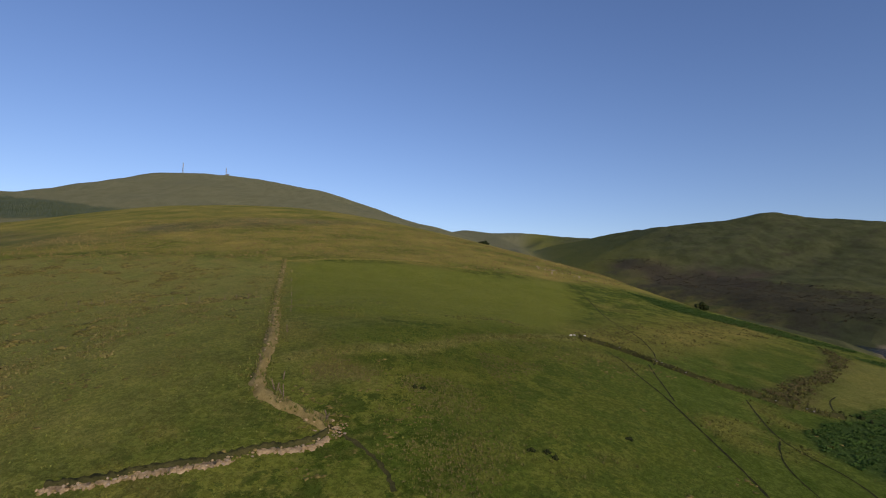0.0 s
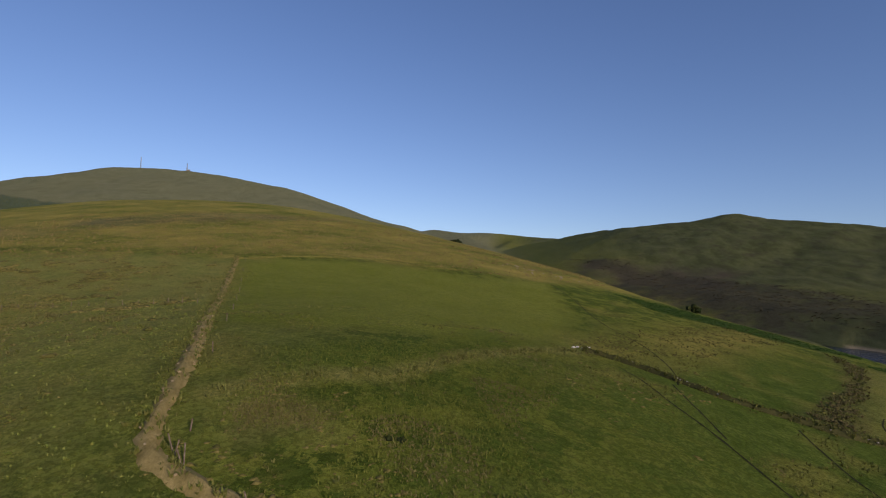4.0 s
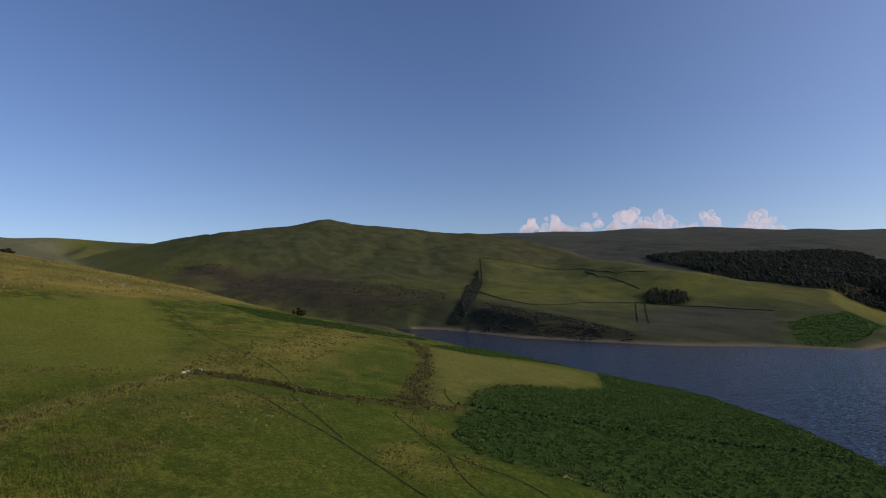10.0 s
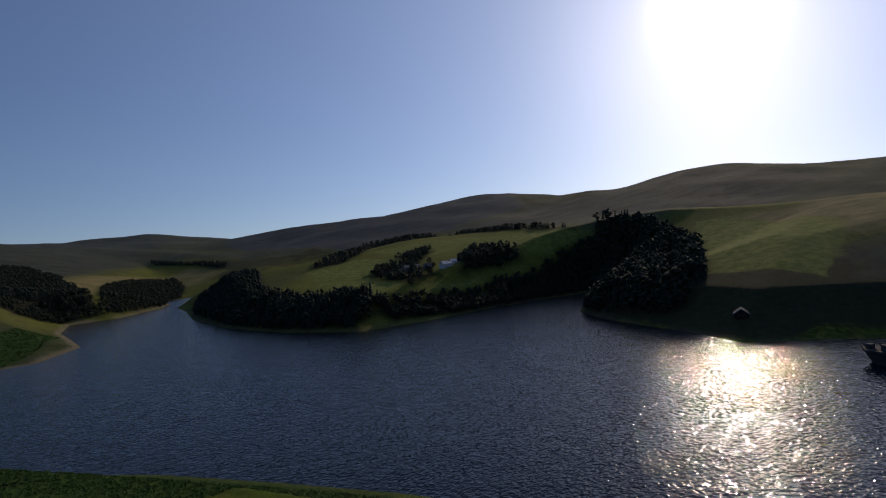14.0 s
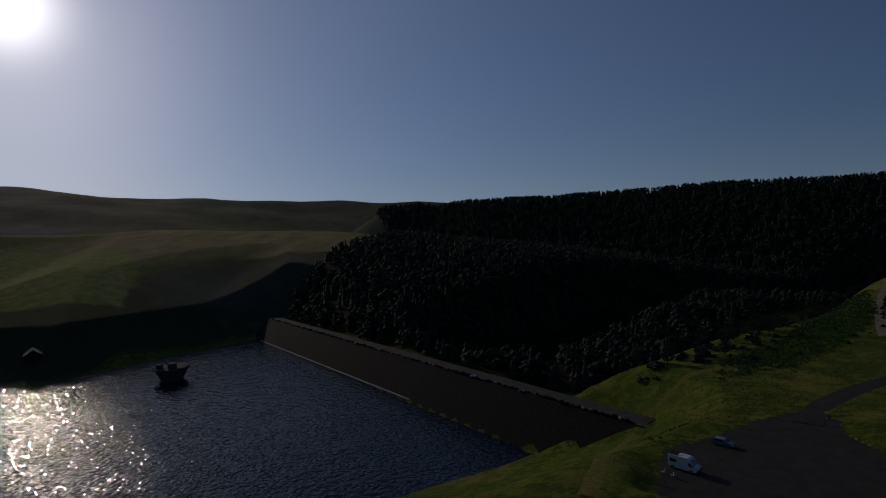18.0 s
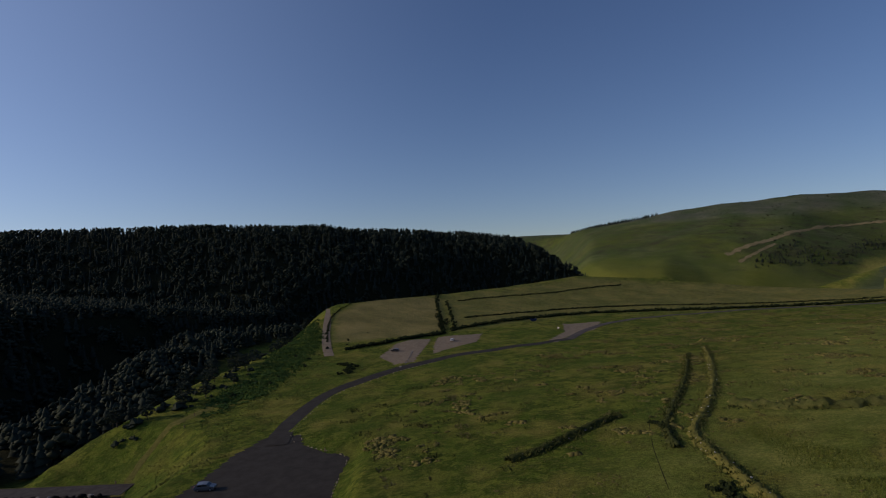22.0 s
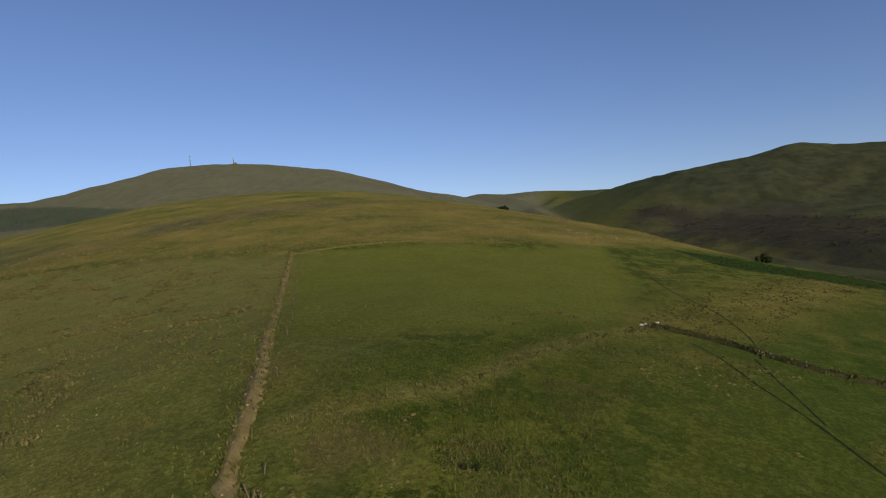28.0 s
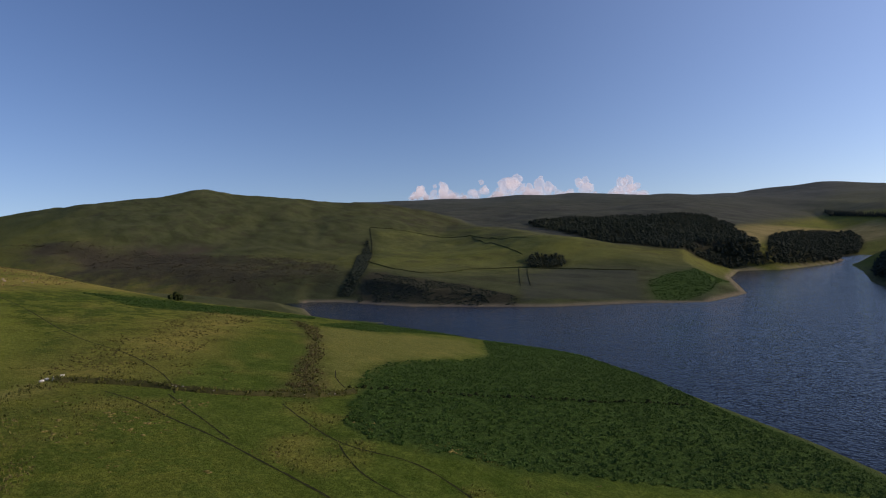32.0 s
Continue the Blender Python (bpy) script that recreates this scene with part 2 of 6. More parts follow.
def ground(x, y):
    """Height of the land."""
    x, y = np.asarray(x, float), np.asarray(y, float)
    r = np.hypot(x, y)
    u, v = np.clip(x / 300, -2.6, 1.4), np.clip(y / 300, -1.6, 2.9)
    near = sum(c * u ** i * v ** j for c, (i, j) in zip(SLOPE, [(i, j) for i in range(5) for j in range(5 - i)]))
    near = near + 6.2 * np.exp(-((x + 20) ** 2 + (y - 48) ** 2) / 4200)  # the knoll under the flight
    near = near + 5.2 * np.exp(-((x + 26) ** 2 + (y - 58) ** 2) / 3600)
    near = near - np.maximum(r - np.where(y > 0, 760, 560), 0) * np.where(y > 0, .35, .9) - np.maximum(x - 330, 0) * .4
    near = np.minimum(near, 200) - np.where(y < -100, 1.6, .6) * (np.sqrt(np.maximum(rim(x, y, BROW), 0) ** 2 + 1000) - 31.6)
    beyond = np.clip((x - 50) * .516 + (y - 219) * .856, 0, 330)  # the slope steepens past the bracken brow
    near = np.maximum(near - .13 * np.clip((x - 60) / 50, 0, 1) * beyond * np.clip(beyond / 12, 0, 1), np.minimum(near, 2.5))
    heights = [near]
    for slope, soft, spots in CRESTS:
        heights.append(crest(x, y, [spot(*s) for s in spots], slope, soft))
    k = 7.0
    top = np.max(heights, axis=0)
    h = top + k * np.log(sum(np.exp((a - top) / k) for a in heights)) - 2
    h = np.maximum(h, -60)
    north = np.clip((-950 - x) / 200, 0, 1) * np.clip((700 - y) / 300, 0, 1)
    h = h + waves(x, y, 190, 2) * np.clip((r - 350) / 900, 0, 1) * (9 - 6 * north) + waves(x, y, 60, 5) * np.clip((r - 250) / 900, 0, 1) * 1.2 + waves(x, y, 21, 3) * .35
    for side, line in STREAMS:
        lim = -crest(x, y, [(a, b, -c) for a, b, c in line], side, 12)
        h = np.minimum(h, lim) - 2 * np.exp(-np.abs(h - lim) / 4)
    h = h + (waves(x, y, 75, 9) * 2.2 + waves(x, y, 31, 4) * 1.2) * np.clip((r - 900) / 300, 0, 1) * np.clip((-750 - x) / 150, 0, 1)
    flank = np.clip((r - 650) / 200, 0, 1) * np.clip((x - 120) / 150, 0, 1) * np.clip((y - 350) / 150, 0, 1) * np.clip((1900 - r) / 300, 0, 1)
    h = h + flank * (3.2 * waves(x * .8 + y * .5, y * .35 - x * .2, 34, 6) + 1.4 * waves(x, y, 23, 1))  # runnels and terraces on the tor
    d = rim(x, y, SHORE)
    bank = .27 + .27 * np.clip((x - 300) / 60, 0, 1) * np.clip((120 - y) / 60, 0, 1) + .05 * np.clip((-240 - y) / 40, 0, 1)
    bank = bank - .2 * np.clip((x - 465) / 20, 0, 1) * np.clip((60 - y) / 40, 0, 1)
    lim = np.where(d > 0, bank * d + .0035 * d * d, np.maximum(.22 * d, -14))
    spit = (y < -240) & (x > 60) & (x < 720)
    lim = np.where(spit & (d > 35), np.minimum(lim, 20.5 + .29 * (d - 35) + 70 * np.clip((x - 400) / 310, 0, 1) + 70 * np.clip((200 - x) / 130, 0, 1) ** 1.5), lim)
    h = np.minimum(h, lim)
    # the dam: stone slope to the water, grass slope to the glen
    ax, ay = DAM_A
    ux, uy = DAM_B[0] - ax, DAM_B[1] - ay
    span = math.hypot(ux, uy)
    ux, uy = ux / span, uy / span
    s, o = (x - ax) * ux + (y - ay) * uy, (x - ax) * uy - (y - ay) * ux  # o: towards the water
    beyond = np.maximum(np.maximum(-s - 8, s - span - 6), 0)
    up, down = DAM_TOP - np.maximum(o - 3, 0) * .86, DAM_TOP - np.maximum(-o - 5, 0) * .5
    dam = np.where(np.abs(s - span / 2) < span, np.minimum(up, down) - beyond * .5, -99)
    return np.maximum(h, dam)


# ---- land cover: rings of (x, y) ----
GREEN_FIELD = [(-83.8, 177.6), (-60, 191.8), (-27, 195.7), (-4, 190.6), (25, 207), (24.4, 145.5), (15.5, 98.6), (0, 78.9), (-16.4, 75.6), (-36.8, 70.7), (-57.7, 117.3)]
DARK_STRIP = [(-28.2, 55.2), (-23.7, 62), (-11.6, 70.9), (1.6, 86.6), (12, 95), (14, 92), (-2.6, 63.5), (-6.9, 53.8), (-12.3, 53.5), (-19.8, 53)]
RUSHES = [(-9.5, 60.6), (-1.5, 74), (15.7, 87.5), (8.9, 55.1), (7.4, 37.1), (3.9, 15.9), (-4.5, 22.6), (-11.2, 37), (-22.7, 43.4), (-23.9, 47.7), (-19.2, 52.2)]
MOSS = [(12, 84), (23, 113), (37, 134), (66, 165), (100, 192), (102, 178), (66, 136), (45, 112), (30, 100), (18, 88)]
GULLY = [(99, 162), (90.9, 141.8), (79.3, 120.9), (58.2, 94.5), (46.8, 80.8), (49.8, 75.6), (56.4, 79.1), (64.5, 92.4), (83.4, 119.1), (102, 148)]
BRACKEN = [(74, 90.6), (86, 96.9), (113.8, 94.8), (129, 99), (165, 130), (215, 150), (262, 190), (258, 112), (232, 66), (206, 24), (180, -8), (150, -42), (122, -18), (101.5, 6), (91.1, 15.9), (75.8, 25.3), (57.7, 40.9), (50.8, 49), (46.2, 56), (47.7, 63.9), (58.4, 75.3)]
BRACKEN_EDGE = [(103, 151), (115, 139), (150, 141), (215, 160), (300, 225), (328, 300), (346, 440), (250, 330), (190, 225), (133, 166)]
BRACKEN_RIDGE = [(50, 215), (62, 205), (80, 195), (98, 186), (118, 174), (112, 166), (80, 169), (57, 182)]
HEATHER = [(203, 1117), (330, 996), (419, 795), (412, 690), (330, 560), (300, 600), (290, 800), (250, 950)]
ENCLOSURE = [(660, 775), (715, 625), (700, 459), (690, 329), (650, 225), (567, 212), (500, 240), (478, 330), (462, 426), (490, 579)]
SCRUB = [(667, 802), (548, 687), (445, 569), (418, 549), (396, 536), (401, 516), (454, 553), (606, 719)]
LOW_SCRUB = [(459, 542), (467, 472), (466, 396), (453, 312), (433, 299), (405, 378), (388, 492)]
HEATHER_BROW = [(-248, 213), (-201, 203), (-204, 265), (-188, 326), (-151, 361), (-103, 398), (-93, 361), (-130, 312), (-160, 278), (-185, 248), (-198, 194), (-229, 197)]
TOR_FOOT = [(190, 1290), (259, 1195), (345, 1060), (415, 925), (500, 770), (480, 640), (413, 562), (363, 632), (325, 730), (258, 1000)]
TIP_BRACKEN = [(586, 229), (637, 224), (700, 205), (690, 172), (569, 160), (520, 171), (514, 194)]
FARM_GREEN = [(703, -61), (780, -100), (760, -184), (695, -217), (600, -190), (540, -175), (522, -140), (517, -118), (564, -120)]
UPPER_FIELDS = [(804, -209), (950, -330), (1000, -470), (700, -520), (644, -447), (621, -355), (640, -290), (685, -244)]
YELLOW_MOOR = [(1258, 340), (1500, 300), (1700, 100), (1500, 0), (1399, 63), (1354, 218), (1180, 240)]
HAY_FIELD = [(-196, -246), (-250, -308), (-300, -325), (-345, -288), (-262, -216), (-236, -216)]
YELLOW_SLOPE = [(102, 146), (122, 134), (154, 130), (128, 99), (88.1, 98), (76.3, 92.9), (57.5, 78.2), (66.8, 95.9), (83.4, 120.1)]
UPPER_PASTURE = [(-262, -210), (-376, -164), (-440, -84), (-490, -4), (-548, 122), (-604, 110), (-560, -87), (-491, -230), (-345, -292)]
REMNANT = [(-23.9, 45.5), (-21.2, 47.6), (-18.8, 49.4), (-14.7, 52.4), (-8.7, 55.5), (-5.2, 60.2), (1, 71.3), (10.2, 84.4), (17, 92.1)]
STRAW_PATCH = [(-22.4, 43.8), (-17.7, 46.4), (-11.2, 44.7), (-11.3, 41.1), (-18.6, 39.4)]
DAMP_SLOPE = [(-103, -197), (-150, -245), (-215, -290), (-200, -250), (-176, -231), (-134, -202), (-101, -173)]
CLEARING = [(-1108, -56), (-1304, -30), (-1433, 50), (-1421, 142), (-1199, 120), (-1173, 52), (-1150, 0)]
BROWN_BANK = [(226, -278), (300, -284), (362, -284), (404, -294), (430, -314), (440, -350), (340, -350), (262, -395), (255, -470), (225, -520), (90, -555), (60, -640), (100, -430), (150, -395), (210, -330)]
# far land: rings of bearing and distance, then rings of (x, y)
BACK_MOOR = [spot(b, r, 0)[:2] for b, r in ((-38, 1450), (-44.3, 1400), (-48.9, 1330), (-53.7, 1150), (-57.5, 1010), (-61, 940), (-64, 890), (-70, 950), (-76, 1250), (-79, 1620), (-83, 2050), (-87, 1900), (-92, 1600), (-97, 1500), (-100, 1700), (-100, 4900), (-70, 5200), (-38, 4900))]
SOUTH_MOOR = [spot(b, r, 0)[:2] for b, r in ((-125, 1300), (-132, 1150), (-140, 1050), (-150, 920), (-165, 850), (-178, 900), (-190, 950), (-190, 4900), (-155, 5400), (-121, 4900), (-121, 1800))]
FAR_HILL = [(2900, -340), (2900, -800), (2600, -1400), (1642, -994), (1486, -737), (1412, -566), (1336, -351), (1439, -267), (2212, 10), (2900, 0)]
PALE_FLANK = [(1642, -994), (1486, -737), (1412, -566), (1200, -540), (900, -480), (640, -470), (560, -520), (600, -800), (800, -1300), (1300, -1500)]
TAN_HILL = [(467, -561), (419, -626), (452, -900), (300, -850), (145, -740), (89, -600), (97, -527), (134, -512), (228, -534), (285, -472), (325, -528)]
BANK_HEATH = [(268, -442), (259, -480), (224, -525), (123, -500), (103, -413), (160, -395), (231, -379)]
SOUTH_FIELD = [(505, -546), (474, -570), (325, -528), (276, -456), (238, -374), (316, -352), (430, -472)]
HIGH_FIELDS = [(864, -217), (875, -329), (739, -390), (625, -460), (578, -500), (594, -474), (624, -423), (611, -409), (611, -358), (697, -342), (705, -263)]
HOUSE_FIELD = [(787, -104), (808, -184), (714, -251), (713, -234), (683, -177), (624, -161), (539, -169), (511, -130), (512, -114), (584, -124), (668, -99)]
YARD_FIELD = [(541, -175), (564, -274), (556, -270), (528, -171)]
BROW_HEATH = [(-236, 302), (-215, 318), (-184, 350), (-135, 365), (-99, 384), (-124, 335), (-149, 304), (-174, 284), (-198, 266), (-224, 255)]
FLANK_HEATH = [(-371, 319), (-261, 264), (-206, 246), (-203, 231), (-230, 226), (-248, 213), (-330, 215), (-420, 260)]
HIGH_ENCLOSURE = [(707, 821), (839, 733), (930, 560), (800, 420), (719, 367), (700, 249), (675, 330), (571, 370), (493, 453), (503, 589)]
TOR_BASE = [(335, 890), (362, 756), (422, 702), (500, 720), (487, 626), (466, 557), (411, 509), (400, 540), (375, 640), (327, 687)]
PURPLE_HEATH = [(188, 1223), (282, 1129), (358, 1048), (442, 987), (364, 848), (274, 933), (218, 1088)]
SPUR_FIELD = [(496, 335), (607, 412), (637, 263), (508, 205), (447, 301)]
TOR_DARK = [(245, 989), (343, 957), (398, 926), (398, 798), (373, 662), (331, 692), (284, 838)]
LOT = [(-33, -90), (-41, -107), (-54, -113), (-67, -121), (-78, -125), (-84, -119), (-80, -113), (-79, -108), (-82, -97), (-69, -87), (-52, -71), (-44, -76)]
LOT_LEVEL = 25.5
LOWER_LOT = [(-182, -191), (-210, -208), (-224, -208), (-231, -201), (-206, -185), (-178, -166), (-171, -170)]
SECOND_LOT = [(-239, -201), (-260, -186), (-236, -173), (-213, -174), (-200, -172), (-222, -190)]
LAYBY = [(-317, -161), (-337, -145), (-305, -135), (-275, -137), (-250, -131), (-250, -136), (-289, -146)]

# woods: ring, how many trees, height of a tree, share of conifers
WOODS = {
    "glen_forest": ([(132, -428), (118, -470), (110, -560), (78, -640), (95, -950), (60, -1080), (-150, -1050), (-420, -840), (-600, -810), (-800, -760), (-1000, -610), (-1000, -370), (-760, -320), (-600, -350), (-330, -420), (-215, -370), (-130, -285), (-72, -222), (-50, -215), (-18, -228), (37, -286), (90, -352), (128, -402)], 13000, 12, .6),
    "hill_plantation": ([(-1117, 18), (-960, -30), (-760, -30), (-716, 40), (-690, 180), (-700, 262), (-800, 345), (-950, 455), (-1010, 590), (-1125, 823), (-1273, 1008), (-1400, 1110), (-1560, 1120), (-1500, 900), (-1480, 700), (-1440, 450), (-1460, 250), (-1623, 110), (-1235, 139)], 15000, 5.6, 1.0),
    "upper_glen_wood": ([(60, -1080), (95, -950), (150, -1080), (215, -1330), (230, -1480), (100, -1540), (20, -1350)], 1300, 13, .8),
    "upper_plantation": ([(-1520, 1316), (-1540, 1400), (-1318, 1375), (-1100, 1340), (-1020, 1310), (-1060, 1240), (-1206, 1189), (-1219, 1050), (-1400, 1110)], 2600, 6, 1.0),
    "plantation_edge": ([spot(b, r, 0)[:2] for b, r in ((55, 765), (61, 762), (66, 757), (70, 747), (74, 712), (78, 690), (78, 715), (74, 745), (70, 785), (66, 798), (61, 806), (55, 806))], 620, 15, 1.0),
    "ridge_shelterbelt": ([spot(b, r, 0)[:2] for b, r in ((116, 2290), (113, 1945), (110, 1890), (107.5, 1840), (107.5, 1880), (110, 1950), (113, 2010), (116, 2350))], 420, 13, 1.0),
    "valley_wood": ([(822, 290), (860, 380), (900, 440), (1000, 600), (1120, 735), (1233, 685), (1372, 619), (1485, 432), (1370, 343), (1225, 271), (949, 193), (915, 165), (880, 205), (845, 232)], 4200, 9, .3),
    "creek_wood": ([(1280, 246), (1436, 223), (1582, 136), (1386, 97), (1060, 95), (938, 148), (904, 176)], 1700, 8.5, .2),
    "hill_copse": ([(-1009, -178), (-1219, -201), (-1332, -148), (-1338, -69), (-1480, -3), (-1451, 24), (-1313, -43), (-1134, -71)], 190, 7, .5),
    "promontory_wood": ([(770, 44), (880, 52), (960, 20), (1000, -20), (860, -40), (770, -40), (700, -35), (640, -50), (580, -85), (545, -112), (512, -140), (500, -128), (472, -102), (530, -42), (620, 4)], 1500, 13, .8),
    "shore_wood": ([(480, -140), (508, -122), (522, -161), (545, -264), (564, -299), (572, -340), (615, -423), (610, -463), (571, -490), (540, -410), (514, -300)], 760, 8, .15),
    "field_belt": ([(809, -113), (1000, -200), (1399, -305), (1399, -368), (1407, -531), (1100, -500), (755, -463), (629, -455), (777, -430), (900, -400), (1150, -420), (1296, -460), (1200, -340), (1000, -260), (886, -215), (800, -160)], 1900, 9, .5),
    "spit_wood": ([(404, -297), (425, -315), (470, -362), (540, -412), (624, -490), (556, -525), (441, -480), (310, -345), (300, -300), (362, -288)], 1100, 15, .5),
    "far_shelterbelt": ([(2136, 253), (1860, 130), (1609, -3), (1565, 9), (1800, 120), (1977, 218)], 420, 12, 1.0),
    "farm_trees": ([(572, -252), (613, -264), (687, -321), (632, -348), (599, -350), (583, -312)], 170, 10, .2),
    "farmyard_trees": ([(546, -177), (651, -161), (690, -180), (704, -239), (749, -220), (780, -279), (738, -281), (650, -222), (600, -212), (564, -220)], 170, 9, .1),
    "copse": ([(624, 415), (659, 420), (672, 385), (650, 362), (622, 356), (600, 388)], 110, 6, .1),
}


def field(x, y, ring, soft=3.0, rough=2.5):
    """1 inside a ring, 0 outside, with an uneven edge."""
    out, p, size = np.zeros(x.shape), np.array(ring, float), max(2.0, soft * 2)
    lo, hi = p.min(0) - soft - rough, p.max(0) + soft + rough
    k = (x > lo[0]) & (x < hi[0]) & (y > lo[1]) & (y < hi[1])
    out[k] = np.clip(.5 - (rim(x[k], y[k], ring) + rough * waves(x[k], y[k], size, 7)) / (2 * soft), 0, 1)
    return out


def steady(x, y, base):
    """Levels the land for the parking places."""
    h = base
    for ring, level, reach in ((LOT, LOT_LEVEL, 7.0), ):
        k = np.clip(1 - np.maximum(rim(x, y, ring), 0) / reach, 0, 1)
        k = k * k * (3 - 2 * k)
        h = h * (1 - k) + level * k
    return h


def land(x, y):
    x, y = np.asarray(x, float), np.asarray(y, float)
    return steady(x, y, ground(x, y))


def land_at(x, y):
    return float(land(np.array([x]), np.array([y]))[0])


def sheet(name, verts, tris, material, smooth=False):
    """One mesh object out of arrays."""
    me = bpy.data.meshes.new(name)
    verts, tris = np.asarray(verts, np.float32), np.asarray(tris, np.int32)
    n = tris.shape[1]
    me.vertices.add(len(verts))
    me.vertices.foreach_set("co", verts.ravel())
    me.loops.add(tris.size)
    me.loops.foreach_set("vertex_index", tris.ravel())
    me.polygons.add(len(tris))
    me.polygons.foreach_set("loop_start", np.arange(0, tris.size, n, dtype=np.int32))
    me.polygons.foreach_set("use_smooth", np.full(len(tris), smooth))
    me.update()
    me.validate()
    me.materials.append(material)
    return new(name, me)


def ground_material():
    s = Shade("moorland", 1.0, 0, .03)
    # the nap of the grass catches low light
    s.skin.inputs["Sheen Weight"].default_value, s.skin.inputs["Sheen Roughness"].default_value = .010, .45
    s.skin.inputs["Sheen Tint"].default_value = (.55, .66, .22, 1)
    one = s.tree.nodes.new("ShaderNodeAttribute")
    one.attribute_name = "cover_a"
    two = s.tree.nodes.new("ShaderNodeAttribute")
    two.attribute_name = "cover_b"
    three = s.tree.nodes.new("ShaderNodeAttribute")
    three.attribute_name = "cover_c"
    four = s.tree.nodes.new("ShaderNodeAttribute")
    four.attribute_name = "cover_d"
    five = s.tree.nodes.new("ShaderNodeAttribute")
    five.attribute_name = "cover_e"
    pd, pe = s.tree.nodes.new("ShaderNodeSeparateColor"), s.tree.nodes.new("ShaderNodeSeparateColor")
    s.join(four.outputs["Color"], pd.inputs[0])
    s.join(five.outputs["Color"], pe.inputs[0])
    pc = s.tree.nodes.new("ShaderNodeSeparateColor")
    s.join(three.outputs["Color"], pc.inputs[0])
    pa, pb = s.tree.nodes.new("ShaderNodeSeparateColor"), s.tree.nodes.new("ShaderNodeSeparateColor")
    s.join(one.outputs["Color"], pa.inputs[0])
    s.join(two.outputs["Color"], pb.inputs[0])
    wide, mid, small, fine = s.noise(.012, 5), s.noise(.09, 6, .65), s.noise(.7, 5, .7), s.noise(4.5, 4, .7)
    blot, hill = s.noise(.24, 8, .72), s.noise(.05, 9, .7, (1, .5, 1))
    c = s.mix(s.ramp(mid, .38, .62), (.074, .112, .021), (.180, .186, .044))
    c = s.mix(s.times(s.ramp(wide, .42, .62), .5), c, (.225, .195, .060))
    c = s.mix(s.times(s.ramp(blot, .50, .60), .9), c, (.262, .212, .078))
    c = s.mix(s.times(s.ramp(blot, .50, .38), .85), c, (.044, .074, .014))
    c = s.mix(s.times(s.ramp(small, .5, .72), .55), c, (.270, .220, .085))
    streak = s.noise(.045, 8, .7, (1, .35, 1))
    c = s.mix(s.times(pc.outputs[2], .9), c, s.mix(s.ramp(blot, .38, .62), (.050, .086, .016), (.132, .160, .042)))
    field_c = s.mix(s.ramp(mid, .3, .7), (.165, .178, .038), (.222, .215, .060))
    field_c = s.mix(s.times(s.ramp(blot, .48, .62), .45), field_c, (.200, .190, .050))
    field_c = s.mix(s.times(s.ramp(small, .5, .72), .4), field_c, (.085, .112, .022))
    c = s.mix(pb.outputs[2], c, field_c)
    moor = s.mix(s.ramp(mid, .38, .62), (.385, .275, .112), (.235, .195, .064))
    moor = s.mix(s.times(s.ramp(blot, .46, .62), .7), moor, (.310, .225, .095))
    c = s.mix(pa.outputs[0], c, s.mix(s.times(s.ramp(small, .45, .7), .6), moor, (.32, .235, .085)))
    c = s.mix(pa.outputs[1], c, s.mix(s.ramp(small, .35, .65), (.050, .090, .018), (.108, .138, .034)))
    c = s.mix(1.0, c, (.90, 1.0, .65), "MULTIPLY")
    # far upland grass, paled and greyed in its colour as by haze
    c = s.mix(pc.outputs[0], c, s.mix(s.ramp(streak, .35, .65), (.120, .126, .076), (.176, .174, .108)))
    c = s.mix(pc.outputs[1], c, s.mix(s.ramp(streak, .38, .60), (.040, .051, .027), (.090, .101, .050)))
    mottle = s.noise(.13, 6, .7)
    vein = s.noise(.022, 9, .72, (1, .5, 1))
    # darker ground over the lower tor
    c = s.mix(five.outputs["Alpha"], c, s.mix(s.ramp(blot, .35, .65), (.022, .024, .018), (.060, .058, .044)))
    c = s.mix(pe.outputs[1], c, s.mix(s.ramp(hill, .38, .62), (.050, .040, .036), (.115, .078, .072)))
    c = s.mix(four.outputs["Alpha"], c, s.mix(s.ramp(vein, .40, .60), (.056, .084, .040), (.122, .142, .070)))
    c = s.mix(pe.outputs[0], c, s.mix(s.ramp(vein, .38, .62), (.082, .086, .080), (.140, .138, .116)))
    # dark moor, its colour cooled to the grey that haze gives far hills
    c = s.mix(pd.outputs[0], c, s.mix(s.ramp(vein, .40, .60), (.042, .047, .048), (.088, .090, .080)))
    # farthest hills: blue distance haze put into the ground colour
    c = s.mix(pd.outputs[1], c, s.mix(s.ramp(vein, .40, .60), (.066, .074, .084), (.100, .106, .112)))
    c = s.mix(pd.outputs[2], c, s.mix(s.ramp(hill, .38, .62), (.190, .160, .068), (.340, .265, .115)))
    c = s.mix(pe.outputs[2], c, s.mix(s.ramp(mottle, .40, .60), (.155, .185, .038), (.290, .285, .072)))
    c = s.mix(pa.outputs[2], c, s.mix(s.ramp(small, .3, .7), (.026, .056, .012), (.060, .105, .024)))
    c = s.mix(one.outputs["Alpha"], c, s.mix(s.ramp(small, .35, .7), (.045, .038, .018), (.17, .125, .06)))
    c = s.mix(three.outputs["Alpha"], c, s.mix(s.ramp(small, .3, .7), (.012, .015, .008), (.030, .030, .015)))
    reach = s.tree.nodes.new("ShaderNodeMath")
    s.join(pb.outputs[0], reach.inputs[0])
    s.join(hill, reach.inputs[1])
